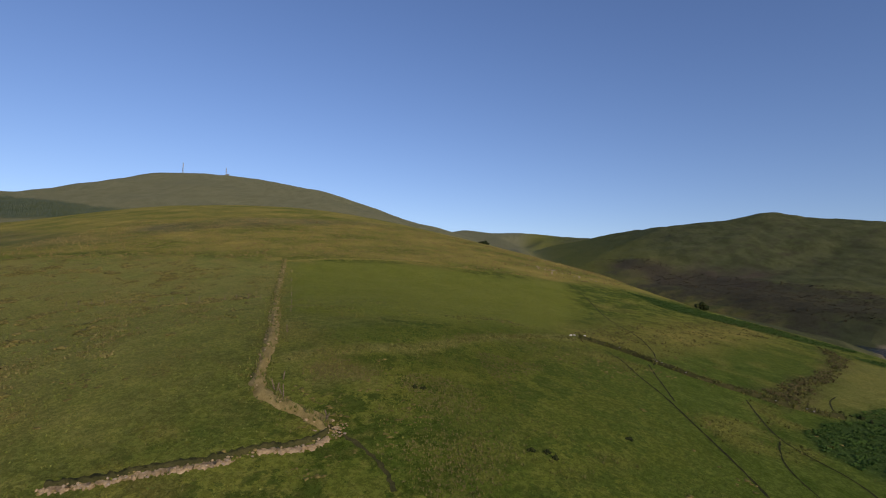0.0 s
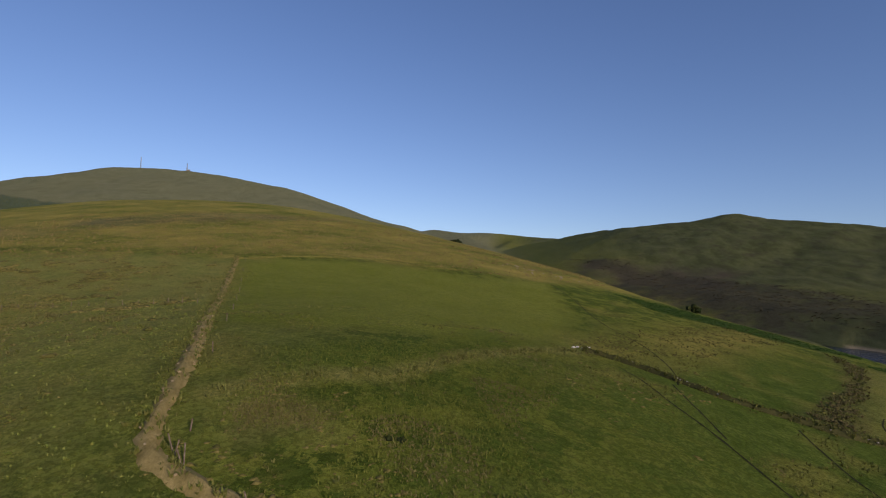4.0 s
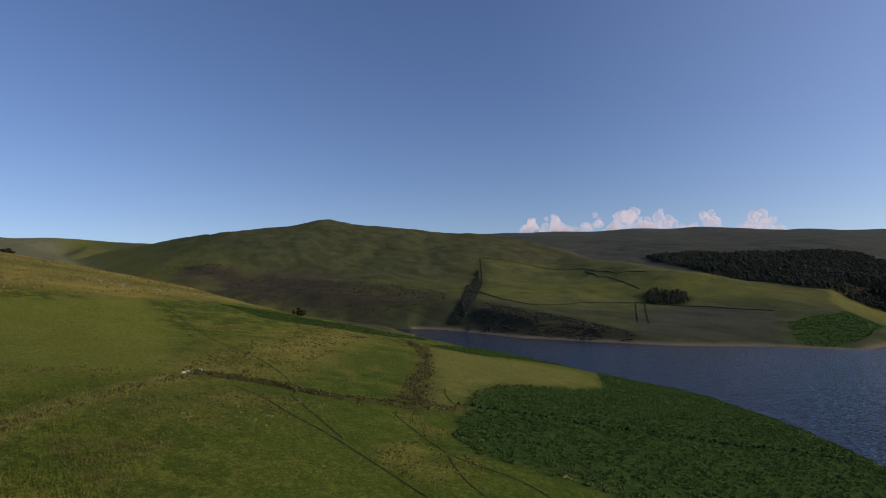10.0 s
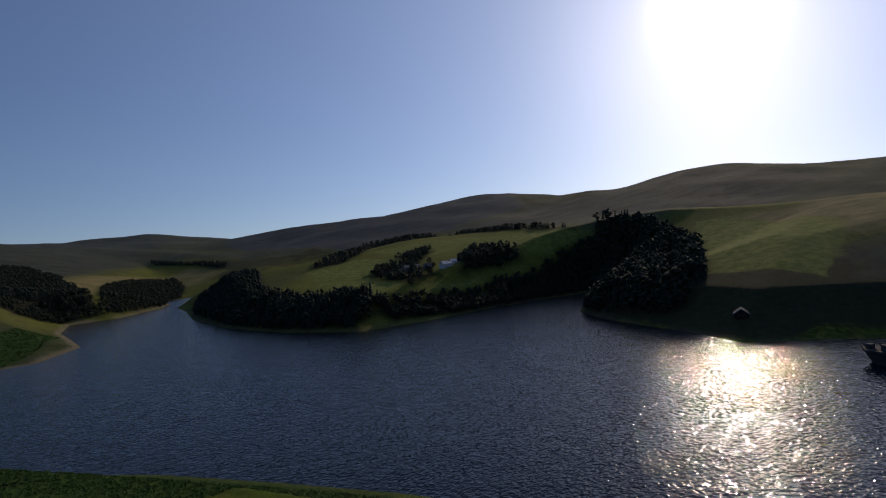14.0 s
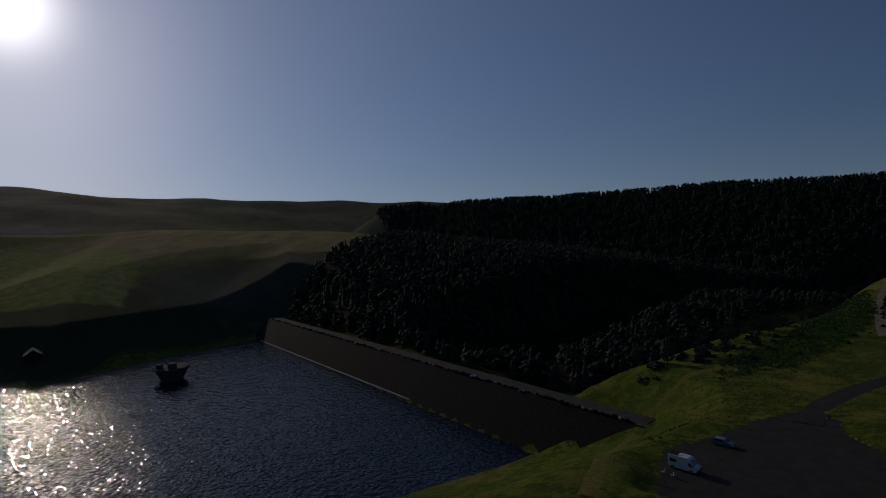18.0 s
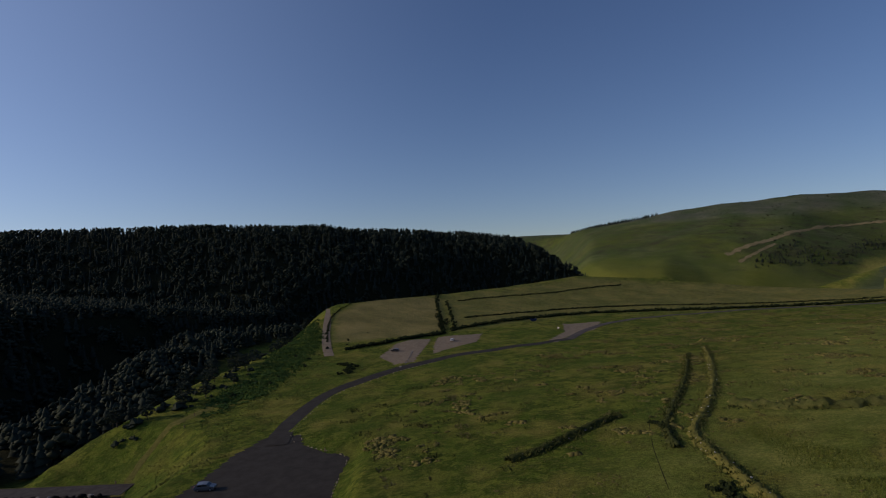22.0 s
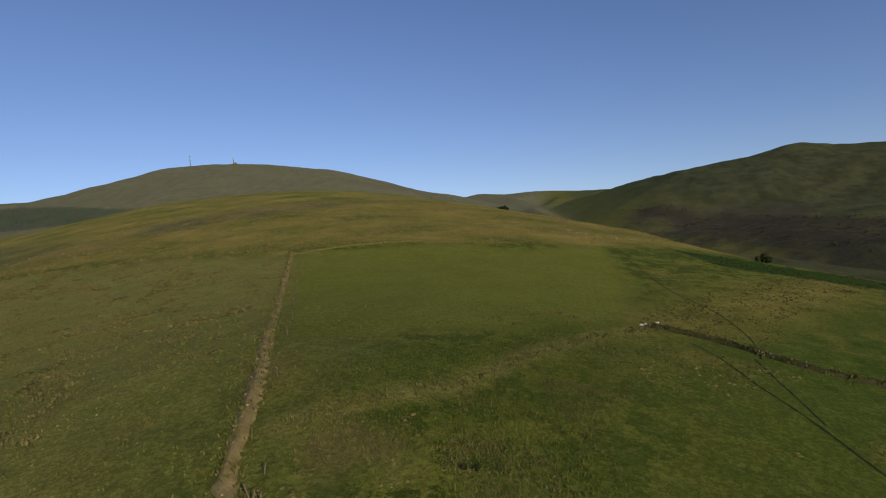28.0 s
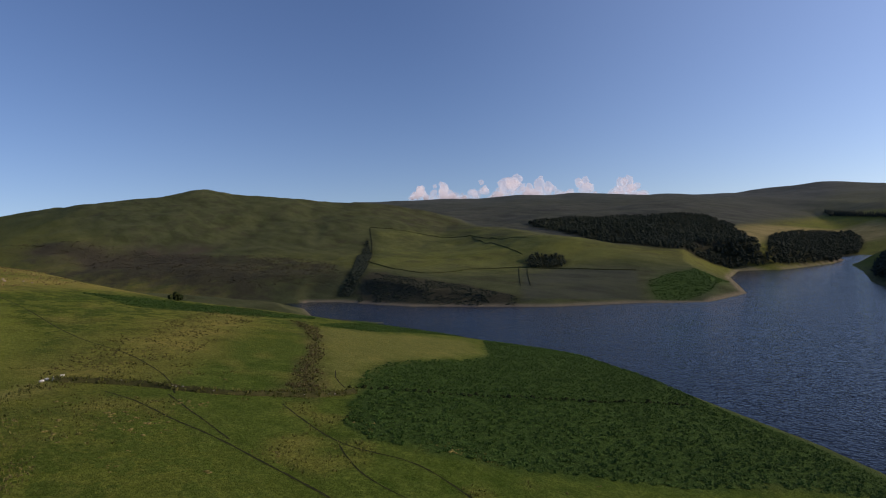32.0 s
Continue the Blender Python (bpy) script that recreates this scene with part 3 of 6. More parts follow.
    c = s.mix(s.times(s.ramp(reach.outputs[0], .72, .98), .85), c, s.mix(s.ramp(blot, .38, .62), (.034, .033, .024), (.074, .066, .044)))
    c = s.mix(pb.outputs[1], c, s.mix(s.ramp(small, .3, .7), (.20, .155, .105), (.34, .28, .21)))
    c = s.mix(two.outputs["Alpha"], c, s.mix(s.ramp(blot, .3, .7), (.195, .192, .050), (.275, .245, .078)))
    c = s.mix(s.times(s.ramp(fine, .45, .75), .55), c, s.mix(.55, c, (.02, .03, .006), "MULTIPLY"))
    tuft = s.noise(1.7, 5, .75)
    c = s.mix(s.times(s.ramp(tuft, .50, .66), .55), c, s.mix(1.0, c, (1.95, 1.8, 1.65), "MULTIPLY"))
    c = s.mix(s.times(s.ramp(tuft, .50, .36), .6), c, s.mix(1.0, c, (.30, .36, .30), "MULTIPLY"))
    n = s.bump(fine, .9, .14, s.bump(tuft, .9, .35, s.bump(blot, .7, 1.4)))
    return s.done(c, n)


def build_ground():
    rings = np.r_[0, np.geomspace(6, 250, 125), np.linspace(254, 900, 165), np.geomspace(915, 4950, 110)]
    turns = np.linspace(0, 2 * np.pi, 960, endpoint=False)
    r, a = np.meshgrid(rings, turns, indexing="ij")
    x, y = (r * np.cos(a)).ravel(), (r * np.sin(a)).ravel()
    z = land(x, y)
    far = np.hypot(x, y)
    n, m = len(rings), len(turns)
    i, j = np.meshgrid(np.arange(n - 1), np.arange(m), indexing="ij")
    k = (j + 1) % m
    quads = np.stack([i * m + j, (i + 1) * m + j, (i + 1) * m + k, i * m + k], -1).reshape(-1, 4)
    ob = sheet("ground", np.stack([x, y, z], 1), quads, ground_material(), True)
    hillside = (x < 330) & (far < 1100)
    past_brow = np.clip(((x - 50) * .516 + (y - 219) * .856 - 70) / 60, 0, 1) * np.clip((x - 60) / 50, 0, 1) * np.clip((900 - far) / 200, 0, 1)
    patch = waves(x, y, 14, 4) + .7 * waves(x, y, 5, 8)
    moor = np.where(hillside, np.clip((y - 188 - .25 * np.abs(x + 30) * (x > -30) + 10 * waves(x, y, 25, 1)) / 16, 0, 1) * np.clip(.62 + .6 * waves(x, y, 30, 8) + .3 * waves(x, y, 9, 2), .1, 1) * np.clip((x + 900) / 400, 0, 1), .30 + .15 * waves(x, y, 150, 3))
    moor = np.where(hillside & (y <= 188), np.clip(patch - .2 + .3 * np.clip((-35 - x) / 50, 0, 1), 0, .8) * np.where(x < -40, np.where(y < 0, .75, 1.35), .7), moor)
    moor = np.clip(moor, 0, 1) * (1 - field(x, y, GREEN_FIELD))
    moor = np.maximum(moor, field(x, y, MOSS, 9, 8) * np.clip(.6 + .4 * patch, .3, .8))
    rush = np.maximum(field(x, y, RUSHES, 9, 8) * np.clip(.3 + .5 * patch, 0, .8), field(x, y, DARK_STRIP, 5, 4) * .8)
    rush = np.maximum(rush, np.clip((-1050 - x) / 200, 0, 1) * np.clip((600 - y) / 300, 0, 1) * np.clip(.35 + .3 * waves(x, y, 90, 4), .1, .6))
    rush = np.maximum(rush, field(x, y, DAMP_SLOPE, 7, 5) * .9)
    green_patch = np.clip(1.3 * waves(x, y, 31, 6) + .5 * waves(x, y, 9, 3), 0, .75) * hillside * np.clip((185 - y) / 30, 0, 1) * (1 - field(x, y, GREEN_FIELD)) * (1 - field(x, y, MOSS, 9, 8))
    rush = np.maximum(rush, green_patch * np.where(x < -20, .8, .45))
    d_shore = rim(x, y, SHORE)
    north_hill = np.clip((-1050 - x) / 200, 0, 1) * np.clip((600 - y) / 300, 0, 1)
    bracken = np.max([north_hill * np.clip(.3 + .4 * waves(x, y, 80, 4) + .3 * waves(x, y, 30, 1), 0, .6)] + [field(x, y, g, 1.5, 1.5) for g in (BRACKEN, BRACKEN_EDGE, BRACKEN_RIDGE)] + [field(x, y, TIP_BRACKEN, 6)], 0)
    earth = np.maximum(field(x, y, GULLY, 2, 3) * .5, 0)
    tor = np.clip((far - 600) / 400, 0, 1) * np.clip((x - 60) / 300, 0, 1)
    heather = np.max([field(x, y, HEATHER, 60, 40) * .56, field(x, y, HEATHER_BROW, 22, 16) * .34, field(x, y, LOW_SCRUB, 14, 10) * .85, tor * np.clip((70 - z) / 30, 0, 1) * np.clip((y - 380) / 100, 0, 1) * np.clip((520 - x) / 100, 0, 1) * .8, np.clip((-1050 - x) / 200, 0, 1) * np.clip((600 - y) / 300, 0, 1) * .30, field(x, y, BROWN_BANK, 12, 8) * .9, field(x, y, ENCLOSURE, 20, 12) * .27, field(x, y, TOR_FOOT, 30, 22) * .45, np.clip((x - 650) / 150, 0, 1) * np.clip((y - 180) / 80, 0, 1) * .33, tor * np.where(y > 300, .24, .22), np.clip((x - 1200) / 300, 0, 1) * np.clip((150 - y) / 150, 0, 1) * np.clip((x * .9 + y + 200) / 300, 0, 1) * .62, np.clip((far - 1200) / 800, 0, 1) * .12, np.clip((far - 1000) / 500, 0, 1) * np.clip((-100 - y) / 200, 0, 1) * np.clip((x + 300) / 300, 0, 1) * .5], 0)
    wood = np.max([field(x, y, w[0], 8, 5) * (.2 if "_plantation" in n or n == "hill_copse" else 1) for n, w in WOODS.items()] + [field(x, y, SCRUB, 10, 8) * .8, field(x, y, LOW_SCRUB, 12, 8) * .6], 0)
    beach = np.where(x > 350, np.clip(1.1 - np.abs(d_shore - 2.5) / 6, 0, 1) * .8, np.clip(1 - np.abs(d_shore - 1) / 5, 0, 1) * .55) * np.where(y < 100, .25, 1)
    lush = np.max([field(x, y, GREEN_FIELD), field(x, y, FARM_GREEN, 8, 4), field(x, y, UPPER_FIELDS, 10, 5) * .7, field(x, y, ENCLOSURE, 10, 6) * .15], 0)
    hay = np.max([field(x, y, YELLOW_SLOPE, 3) * .55, field(x, y, STRAW_PATCH, 2, 2) * .6, np.clip((-15 - x) / 40, 0, 1) * np.clip((190 - y) / 20, 0, 1) * np.clip((y - 5) / 30, 0, 1) * (far < 330) * np.clip(.55 + .35 * patch, .2, .9) * (1 - field(x, y, GREEN_FIELD)), np.clip(1.4 - along(x, y, [(*p, 0) for p in REMNANT])[0] / 1.6 + .6 * waves(x, y, 3, 2), 0, 1) * .9, field(x, y, CLEARING, 6, 4) * .7], 0)
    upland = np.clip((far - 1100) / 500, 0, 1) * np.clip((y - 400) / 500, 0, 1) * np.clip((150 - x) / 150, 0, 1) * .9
    tor_grass = np.maximum(tor * np.clip((y - 250) / 100, 0, 1) * .85, past_brow * .9)
    turf = np.clip((x + 5) / 40, 0, 1) * np.clip((330 - far) / 20, 0, 1) * np.clip((160 - y) / 60, 0, 1)
    turf = turf * (1 - field(x, y, MOSS, 5, 4))
    west = np.clip((-12 - x) / 40, 0, 1) * np.clip((y + 45) / 30, 0, 1) * np.clip((190 - y) / 20, 0, 1) * (far < 330) * np.clip(.6 - .7 * patch, 0, .9) * (1 - field(x, y, GREEN_FIELD))
    turf = np.maximum(turf, np.clip((-1000 - x) / 200, 0, 1) * np.clip((600 - y) / 300, 0, 1) * .9)
    blotch, drift = .5 + .5 * waves(x, y, 110, 6), .5 + .5 * waves(x, y, 37, 2)
    dark_moor = np.max([field(x, y, BACK_MOOR, 30, 25) * (.70 + .25 * blotch), field(x, y, SOUTH_MOOR, 60, 40) * (.55 + .35 * blotch), field(x, y, BANK_HEATH, 14, 10) * .85, field(x, y, BROW_HEATH, 14, 12) * (.2 + .3 * drift), field(x, y, FLANK_HEATH, 16, 12) * (.15 + .3 * drift), field(x, y, SPUR_FIELD, 4, 3) * (.35 + .3 * drift)], 0)
    toward = np.degrees(np.arctan2(-x, y))
    # painted haze: the blue-grey tint grows with distance on these bearings
    hazed_hill = np.maximum(field(x, y, FAR_HILL, 25, 20), np.clip((far - 1900) / 900, 0, 1) * np.clip((-35 - toward) / 6, 0, 1) * np.clip((toward + 150) / 20, 0, 1) * .75)
    tan_grass = np.max([field(x, y, HAY_FIELD, 4) * .75, field(x, y, UPPER_PASTURE, 8, 5) * .4, field(x, y, TAN_HILL, 14, 9), field(x, y, YELLOW_MOOR, 20, 14) * .9], 0)
    dark_moor = dark_moor * (1 - tan_grass) * (1 - hazed_hill)
    green_hill = north_hill * np.clip(.55 + .5 * waves(x, y, 130, 5) + .3 * waves(x, y, 45, 7), 0, .95) * (1 - hay)
    green_hill = np.max([green_hill] + [field(x, y, WOODS[n][0], 12, 8) for n in ("hill_plantation", "upper_plantation")], 0)
    pale_flank = np.max([field(x, y, PALE_FLANK, 40, 30) * .85, north_hill * np.clip((z - 98 + 14 * waves(x, y, 120, 3)) / 26, 0, 1) * .8], 0)
    purple = field(x, y, PURPLE_HEATH, 30, 25) * (.4 + .6 * drift)
    pasture = np.max([field(x, y, SOUTH_FIELD, 5), field(x, y, HIGH_FIELDS, 6) * .9, field(x, y, HOUSE_FIELD, 4), field(x, y, YARD_FIELD, 4), west * .95, field(x, y, HIGH_ENCLOSURE, 8, 6) * (.05 + .32 * drift)], 0)
    tor_dark = np.maximum(field(x, y, TOR_DARK, 26, 20) * (.45 + .55 * drift), field(x, y, TOR_BASE, 30, 24) * (.2 + .5 * drift))
    heather = heather * (1 - np.max([dark_moor, hazed_hill, tan_grass, pale_flank, pasture], 0))
    for name, parts in (("cover_d", (dark_moor, hazed_hill, tan_grass, green_hill)), ("cover_e", (pale_flank, purple, pasture, tor_dark)), ("cover_c", (upland, tor_grass, turf, wood)), ("cover_a", (moor, rush, bracken, earth)), ("cover_b", (heather, beach, lush, hay))):
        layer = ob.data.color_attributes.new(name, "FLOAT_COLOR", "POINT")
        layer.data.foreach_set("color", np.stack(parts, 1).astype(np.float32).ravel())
    return tagged(ob, "rolling moorland and rough green pasture falling to the water", "ground", kind="structure")


def water_material():
    s = Shade("water", .06, 0, .20)
    s.skin.inputs["IOR"].default_value = 1.33
    small, broad = s.noise(.62, 1.2, .5, (1, .8, 1)), s.noise(.13, 2, .5, (1, .7, 1))
    calm = s.noise(.012, 3)
    s.join(s.ramp(calm, .35, .7, (.04, .04, .04, 1), (.07, .07, .07, 1)), s.skin.inputs["Roughness"])
    return s.done(s.mix(calm, (.005, .009, .018), (.008, .014, .026)), s.bump(small, 1.0, .50, s.bump(broad, 1.0, .46)))


def build_water():
    gx, gy = np.arange(-60, 1260, 12.0), np.arange(-430, 600, 12.0)
    x, y = np.meshgrid(gx, gy, indexing="ij")
    edge = rim(x + 6, y + 6, SHORE)
    wet = (edge < 14) | ((edge < 70) & (x > 100) & (y > 0))
    i, j = np.nonzero(wet[:-1, :-1])
    n = len(gy)
    quads = np.stack([i * n + j, (i + 1) * n + j, (i + 1) * n + j + 1, i * n + j + 1], 1)
    used, back = np.unique(quads, return_inverse=True)
    verts = np.stack([x.ravel(), y.ravel(), np.zeros(x.size)], 1)[used]
    ob = sheet("water", verts, back.reshape(-1, 4), water_material(), True)
    return tagged(ob, "dark blue rippled water of the reservoir", "water", kind="structure")


build_ground()
build_water()


# ---- woods and scattered growth ----
def tri_mesh(bm):
    bmesh.ops.triangulate(bm, faces=bm.faces)
    bm.verts.index_update()
    v = np.array([p.co[:] for p in bm.verts])
    f = np.array([[p.index for p in face.verts] for face in bm.faces])
    bm.free()
    return v, f


def gem(bm, size, at, rng, flat=.8):
    """A small ragged eight-faced clump."""
    tips = [bm.verts.new(Vector(at) + Vector((x * size, y * size, z * size * flat)) * rng.uniform(.7, 1.25) + Vector((rng.uniform(-1, 1), rng.uniform(-1, 1), rng.uniform(-1, 1))) * size * .25) for x, y, z in ((1, 0, 0), (0, 1, 0), (-1, 0, 0), (0, -1, 0), (0, 0, 1), (0, 0, -1))]
    for k in range(4):
        bm.faces.new((tips[k], tips[(k + 1) % 4], tips[4]))
        bm.faces.new((tips[(k + 1) % 4], tips[k], tips[5]))


def conifer_shape(seed):
    """A spruce one unit high: a thin trunk and ragged tiers."""
    rng = random.Random(seed)
    bm = bmesh.new()
    bmesh.ops.create_cone(bm, segments=3, cap_ends=False, radius1=.022, radius2=.01, depth=.4, matrix=Matrix.Translation((0, 0, .18)))
    tiers, n = 4, 5
    for i in range(tiers):
        low = .10 + .80 * i / tiers
        wide = .20 * (1 - .86 * i / tiers) * rng.uniform(.85, 1.15)
        top = bm.verts.new((rng.uniform(-.01, .01), rng.uniform(-.01, .01), low + .34 * (1 - .45 * i / tiers)))
        ring = []
        for k in range(n):
            a = 2 * math.pi * (k + .5 * (i % 2)) / n
            w = wide * (rng.uniform(.9, 1.25) if k % 2 else rng.uniform(.55, .8))
            ring.append(bm.verts.new((math.cos(a) * w, math.sin(a) * w, low + rng.uniform(-.03, .02))))
        for k in range(n):
            bm.faces.new((ring[k], ring[(k + 1) % n], top))
    return tri_mesh(bm)


def broadleaf_shape(seed, clumps=6):
    """A round-headed tree one unit high: a trunk and many leaf clumps."""
    rng = random.Random(seed)
    bm = bmesh.new()
    bmesh.ops.create_cone(bm, segments=3, cap_ends=False, radius1=.04, radius2=.02, depth=.45, matrix=Matrix.Translation((0, 0, .2)))
    for i in range(clumps):
        a, up = (i * 2.4 + rng.uniform(-.4, .4)), .28 + .64 * ((i * 5) % clumps) / (clumps - 1)
        out = .30 * math.sin(math.pi * min(1, (up - .12) / .9)) * rng.uniform(.5, 1.1)
        gem(bm, rng.uniform(.17, .26) * (6 / clumps) ** .4, (math.cos(a) * out, math.sin(a) * out, up), rng)
    return tri_mesh(bm)


def scatter(name, places, shapes, material, smooth=False):
    """One mesh of many turned and sized copies. places: x, y, z, size, width, turn, shape."""
    vs, fs, base = [], [], 0
    for x, y, z, size, wide, turn, kind in places:
        v, f = shapes[int(kind)]
        c, s = math.cos(turn), math.sin(turn)
        w = np.empty_like(v)
        w[:, 0] = (v[:, 0] * c - v[:, 1] * s) * size * wide + x
        w[:, 1] = (v[:, 0] * s + v[:, 1] * c) * size * wide + y
        w[:, 2] = v[:, 2] * size + z
        vs.append(w)
        fs.append(f + base)
        base += len(v)
    return sheet(name, np.concatenate(vs), np.concatenate(fs), material, smooth)


def spread(ring, count, seed, keep=None):
    """Places in a ring, evenly but not regularly."""
    rng = np.random.default_rng(seed)
    p = np.array(ring, float)
    lo, hi = p.min(0), p.max(0)
    got = np.empty((0, 2))
    while len(got) < count:
        q = rng.uniform(lo, hi, (count * 3, 2))
        ok = inside(q[:, 0], q[:, 1], ring)
        if keep is not None:
            ok &= keep(q[:, 0], q[:, 1])
        if not ok.any():
            break
        got = np.concatenate([got, q[ok]])
    return got[:count], rng


CONIFERS = [conifer_shape(i) for i in range(4)]
BROADLEAVES = [broadleaf_shape(i) for i in range(4)]
FINE_BROADLEAVES = [broadleaf_shape(i, 9) for i in range(4)]
CONIFER_LEAF = leafy("spruce_needles", (.026, .036, .028), (.036, .049, .034))
YOUNG_LEAF = leafy("young_spruce_needles", (.062, .090, .066), (.108, .138, .094))
OAK_LEAF = leafy("oak_leaves", (.028, .038, .028), (.046, .058, .036))
WOOD_LABELS = {
    "glen_forest": "dense dark mixed forest on the glen side below the dam", "hill_plantation": "blue-green spruce plantation on the moor flank",
    "upper_plantation": "young blue-green spruces on the far moor flank",
    "upper_glen_wood": "dark forest covering the far side of the glen",
    "ridge_shelterbelt": "dark conifer belt on the distant ridge", "valley_wood": "dark wood in the side valley beyond the water",
    "creek_wood": "low dark wood along the reservoir creek", "promontory_wood": "tall dark pine wood on the promontory shore",
    "shore_wood": "broadleaf trees leaning over the far shore", "spit_wood": "tall dark wood above the reservoir spit",
    "far_shelterbelt": "straight dark belt of conifers on the moor", "farm_trees": "rounded broadleaf trees sheltering the farm",
    "plantation_edge": "tall dark spruces along the plantation edge",
    "field_belt": "dark belt of trees behind the farm fields",
    "hill_copse": "dark trees in a fold of the green hill",
    "farmyard_trees": "dark broadleaf trees gathered round the farmyard",
    "copse": "small round copse beside the walled lane",
}


def build_woods():
    for i, (name, (ring, count, tall, share)) in enumerate(WOODS.items()):
        spots, rng = spread(ring, count, 40 + i, lambda x, y: ground(x, y) > .8 if name != "glen_forest" else x < 1e9)
        z = land(spots[:, 0], spots[:, 1])
        fir = rng.random(len(spots)) < share
        size = tall * (rng.uniform(.86, 1.1, len(spots)) if name == "glen_forest" else rng.uniform(.65, 1.2, len(spots)))
        turn, kind = rng.uniform(0, 6.3, len(spots)), rng.integers(0, 4, len(spots))
        wood = tagged(new(name), WOOD_LABELS[name], "wood", kind="stuff")
        for part_name, pick, shapes, mat, wide in (("conifers", fir, CONIFERS, YOUNG_LEAF if "_plantation" in name else CONIFER_LEAF, 1.25), ("broadleaf_trees", ~fir, FINE_BROADLEAVES if name in ("glen_forest", "spit_wood", "shore_wood", "farm_trees", "farmyard_trees") else BROADLEAVES, OAK_LEAF, 1.1)):
            if pick.any():
                rows = np.stack([spots[:, 0], spots[:, 1], z - .2, size * (1 if part_name == "conifers" else .85), np.full(len(z), wide), turn, kind], 1)[pick]
                ob = scatter(part_name, rows, shapes, mat, True)
                ob.parent = wood


build_woods()


# ---- helpers for things ----
def part(name, bm, material, parent=None, label="", smooth=False):
    """Links a bmesh as one mesh object under a thing or a part."""
    me = bpy.data.meshes.new(name)
    bm.to_mesh(me)
    bm.free()
    me.materials.append(material)
    if smooth:
        me.polygons.foreach_set("use_smooth", [True] * len(me.polygons))
    ob = new(name, me)
    ob.parent = parent
    if label:
        ob["label"] = label
    return ob


def box(size, at=(0, 0, 0), bevel=0.0, turn=0.0, bm=None):
    bm = bm or bmesh.new()
    m = Matrix.Translation(at) @ Matrix.Rotation(turn, 4, "Z") @ Matrix.Diagonal((*size, 1))
    made = bmesh.ops.create_cube(bm, size=1, matrix=m)
    if bevel:
        edges = list({e for v in made["verts"] for e in v.link_edges})
        bmesh.ops.bevel(bm, geom=edges, offset=bevel, segments=2, affect="EDGES", profile=.5)
    return bm


def rod(a, b, radius, sides=6, thin=None, bm=None):
    bm = bm or bmesh.new()
    a, b = Vector(a), Vector(b)
    m = Matrix.Translation((a + b) / 2) @ (b - a).to_track_quat("Z", "Y").to_matrix().to_4x4()
    bmesh.ops.create_cone(bm, segments=sides, radius1=radius, radius2=radius if thin is None else thin, depth=(b - a).length, cap_ends=True, matrix=m)
    return bm


def stone(size, seed, bm=None, at=(0, 0, 0)):
    rng = random.Random(seed)
    bm = bm or bmesh.new()
    made = bmesh.ops.create_icosphere(bm, subdivisions=1, radius=.5, matrix=Matrix.Identity(4))
    for v in made["verts"]:
        v.co = Vector((v.co.x * size[0], v.co.y * size[1], v.co.z * size[2])) * rng.uniform(.78, 1.18) + Vector(at)
    return bm


def march(line, step):
    """Evenly spaced places (x, y, heading) along a smoothed line of (x, y)."""
    p = np.array(line, float)[:, :2]
    for _ in range(2):
        q = np.empty((2 * len(p) - 1, 2))
        q[::2], q[1::2] = p, (p[:-1] + p[1:]) / 2
        q[1:-1] = (q[:-2] + 2 * q[1:-1] + q[2:]) / 4
        p = q
    d = np.r_[0, np.cumsum(np.hypot(*np.diff(p, axis=0).T))]
    s = np.linspace(0, d[-1], max(2, int(d[-1] / step) + 1))
    x, y = np.interp(s, d, p[:, 0]), np.interp(s, d, p[:, 1])
    return x, y, np.arctan2(np.gradient(y), np.gradient(x))


def strip(name, line, wide, material, lift=.05, step=1.5, ragged=0.0, level=False, seed=0, profile=((-1, 0), (-.5, 0), (0, 0), (.5, 0), (1, 0))):
    """A band laid over the land along a line; profile: (across, height) from side to side."""
    x, y, a = march(line, step)
    rng = np.random.default_rng(seed)
    rows = []
    for across, high in profile:
        off = across * wide / 2 * (1 + ragged * rng.uniform(-1, 1, len(x)) * (abs(across) > .2))
        px, py = x - np.sin(a) * off, y + np.cos(a) * off
        base = land(x, y) if level else land(px, py)
        h = high * (1 + ragged * rng.uniform(-1, 1, len(x))) if high > 0 else high
        rows.append(np.stack([px, py, base + lift + h], 1))
    v = np.stack(rows, 1)
    n, m = v.shape[:2]
    i, j = np.meshgrid(np.arange(n - 1), np.arange(m - 1), indexing="ij")
    quads = np.stack([i * m + j, (i + 1) * m + j, (i + 1) * m + j + 1, i * m + j + 1], -1).reshape(-1, 4)[:, ::-1]
    return sheet(name, v.reshape(-1, 3), quads, material, True)


def blades_shape(seed, count=7, lean=.35, thick=.09):
    """A tuft one unit high of bent blades."""
    rng = random.Random(seed)
    bm = bmesh.new()
    for i in range(count):
        a, out = rng.uniform(0, 6.3), rng.uniform(.05, .25)
        h, l = rng.uniform(.6, 1.05), rng.uniform(.3, 1) * lean
        c, s = math.cos(a), math.sin(a)
        w = thick * rng.uniform(.7, 1.3)
        low = [bm.verts.new((c * out - s * w, s * out + c * w, -.05)), bm.verts.new((c * out + s * w, s * out - c * w, -.05))]
        mid = [bm.verts.new((c * (out + l * .4) - s * w * .8, s * (out + l * .4) + c * w * .8, h * .6)), bm.verts.new((c * (out + l * .4) + s * w * .8, s * (out + l * .4) - c * w * .8, h * .6))]
        tip = bm.verts.new((c * (out + l), s * (out + l), h))
        bm.faces.new((low[0], low[1], mid[1], mid[0]))
        bm.faces.new((mid[0], mid[1], tip))
    return tri_mesh(bm)


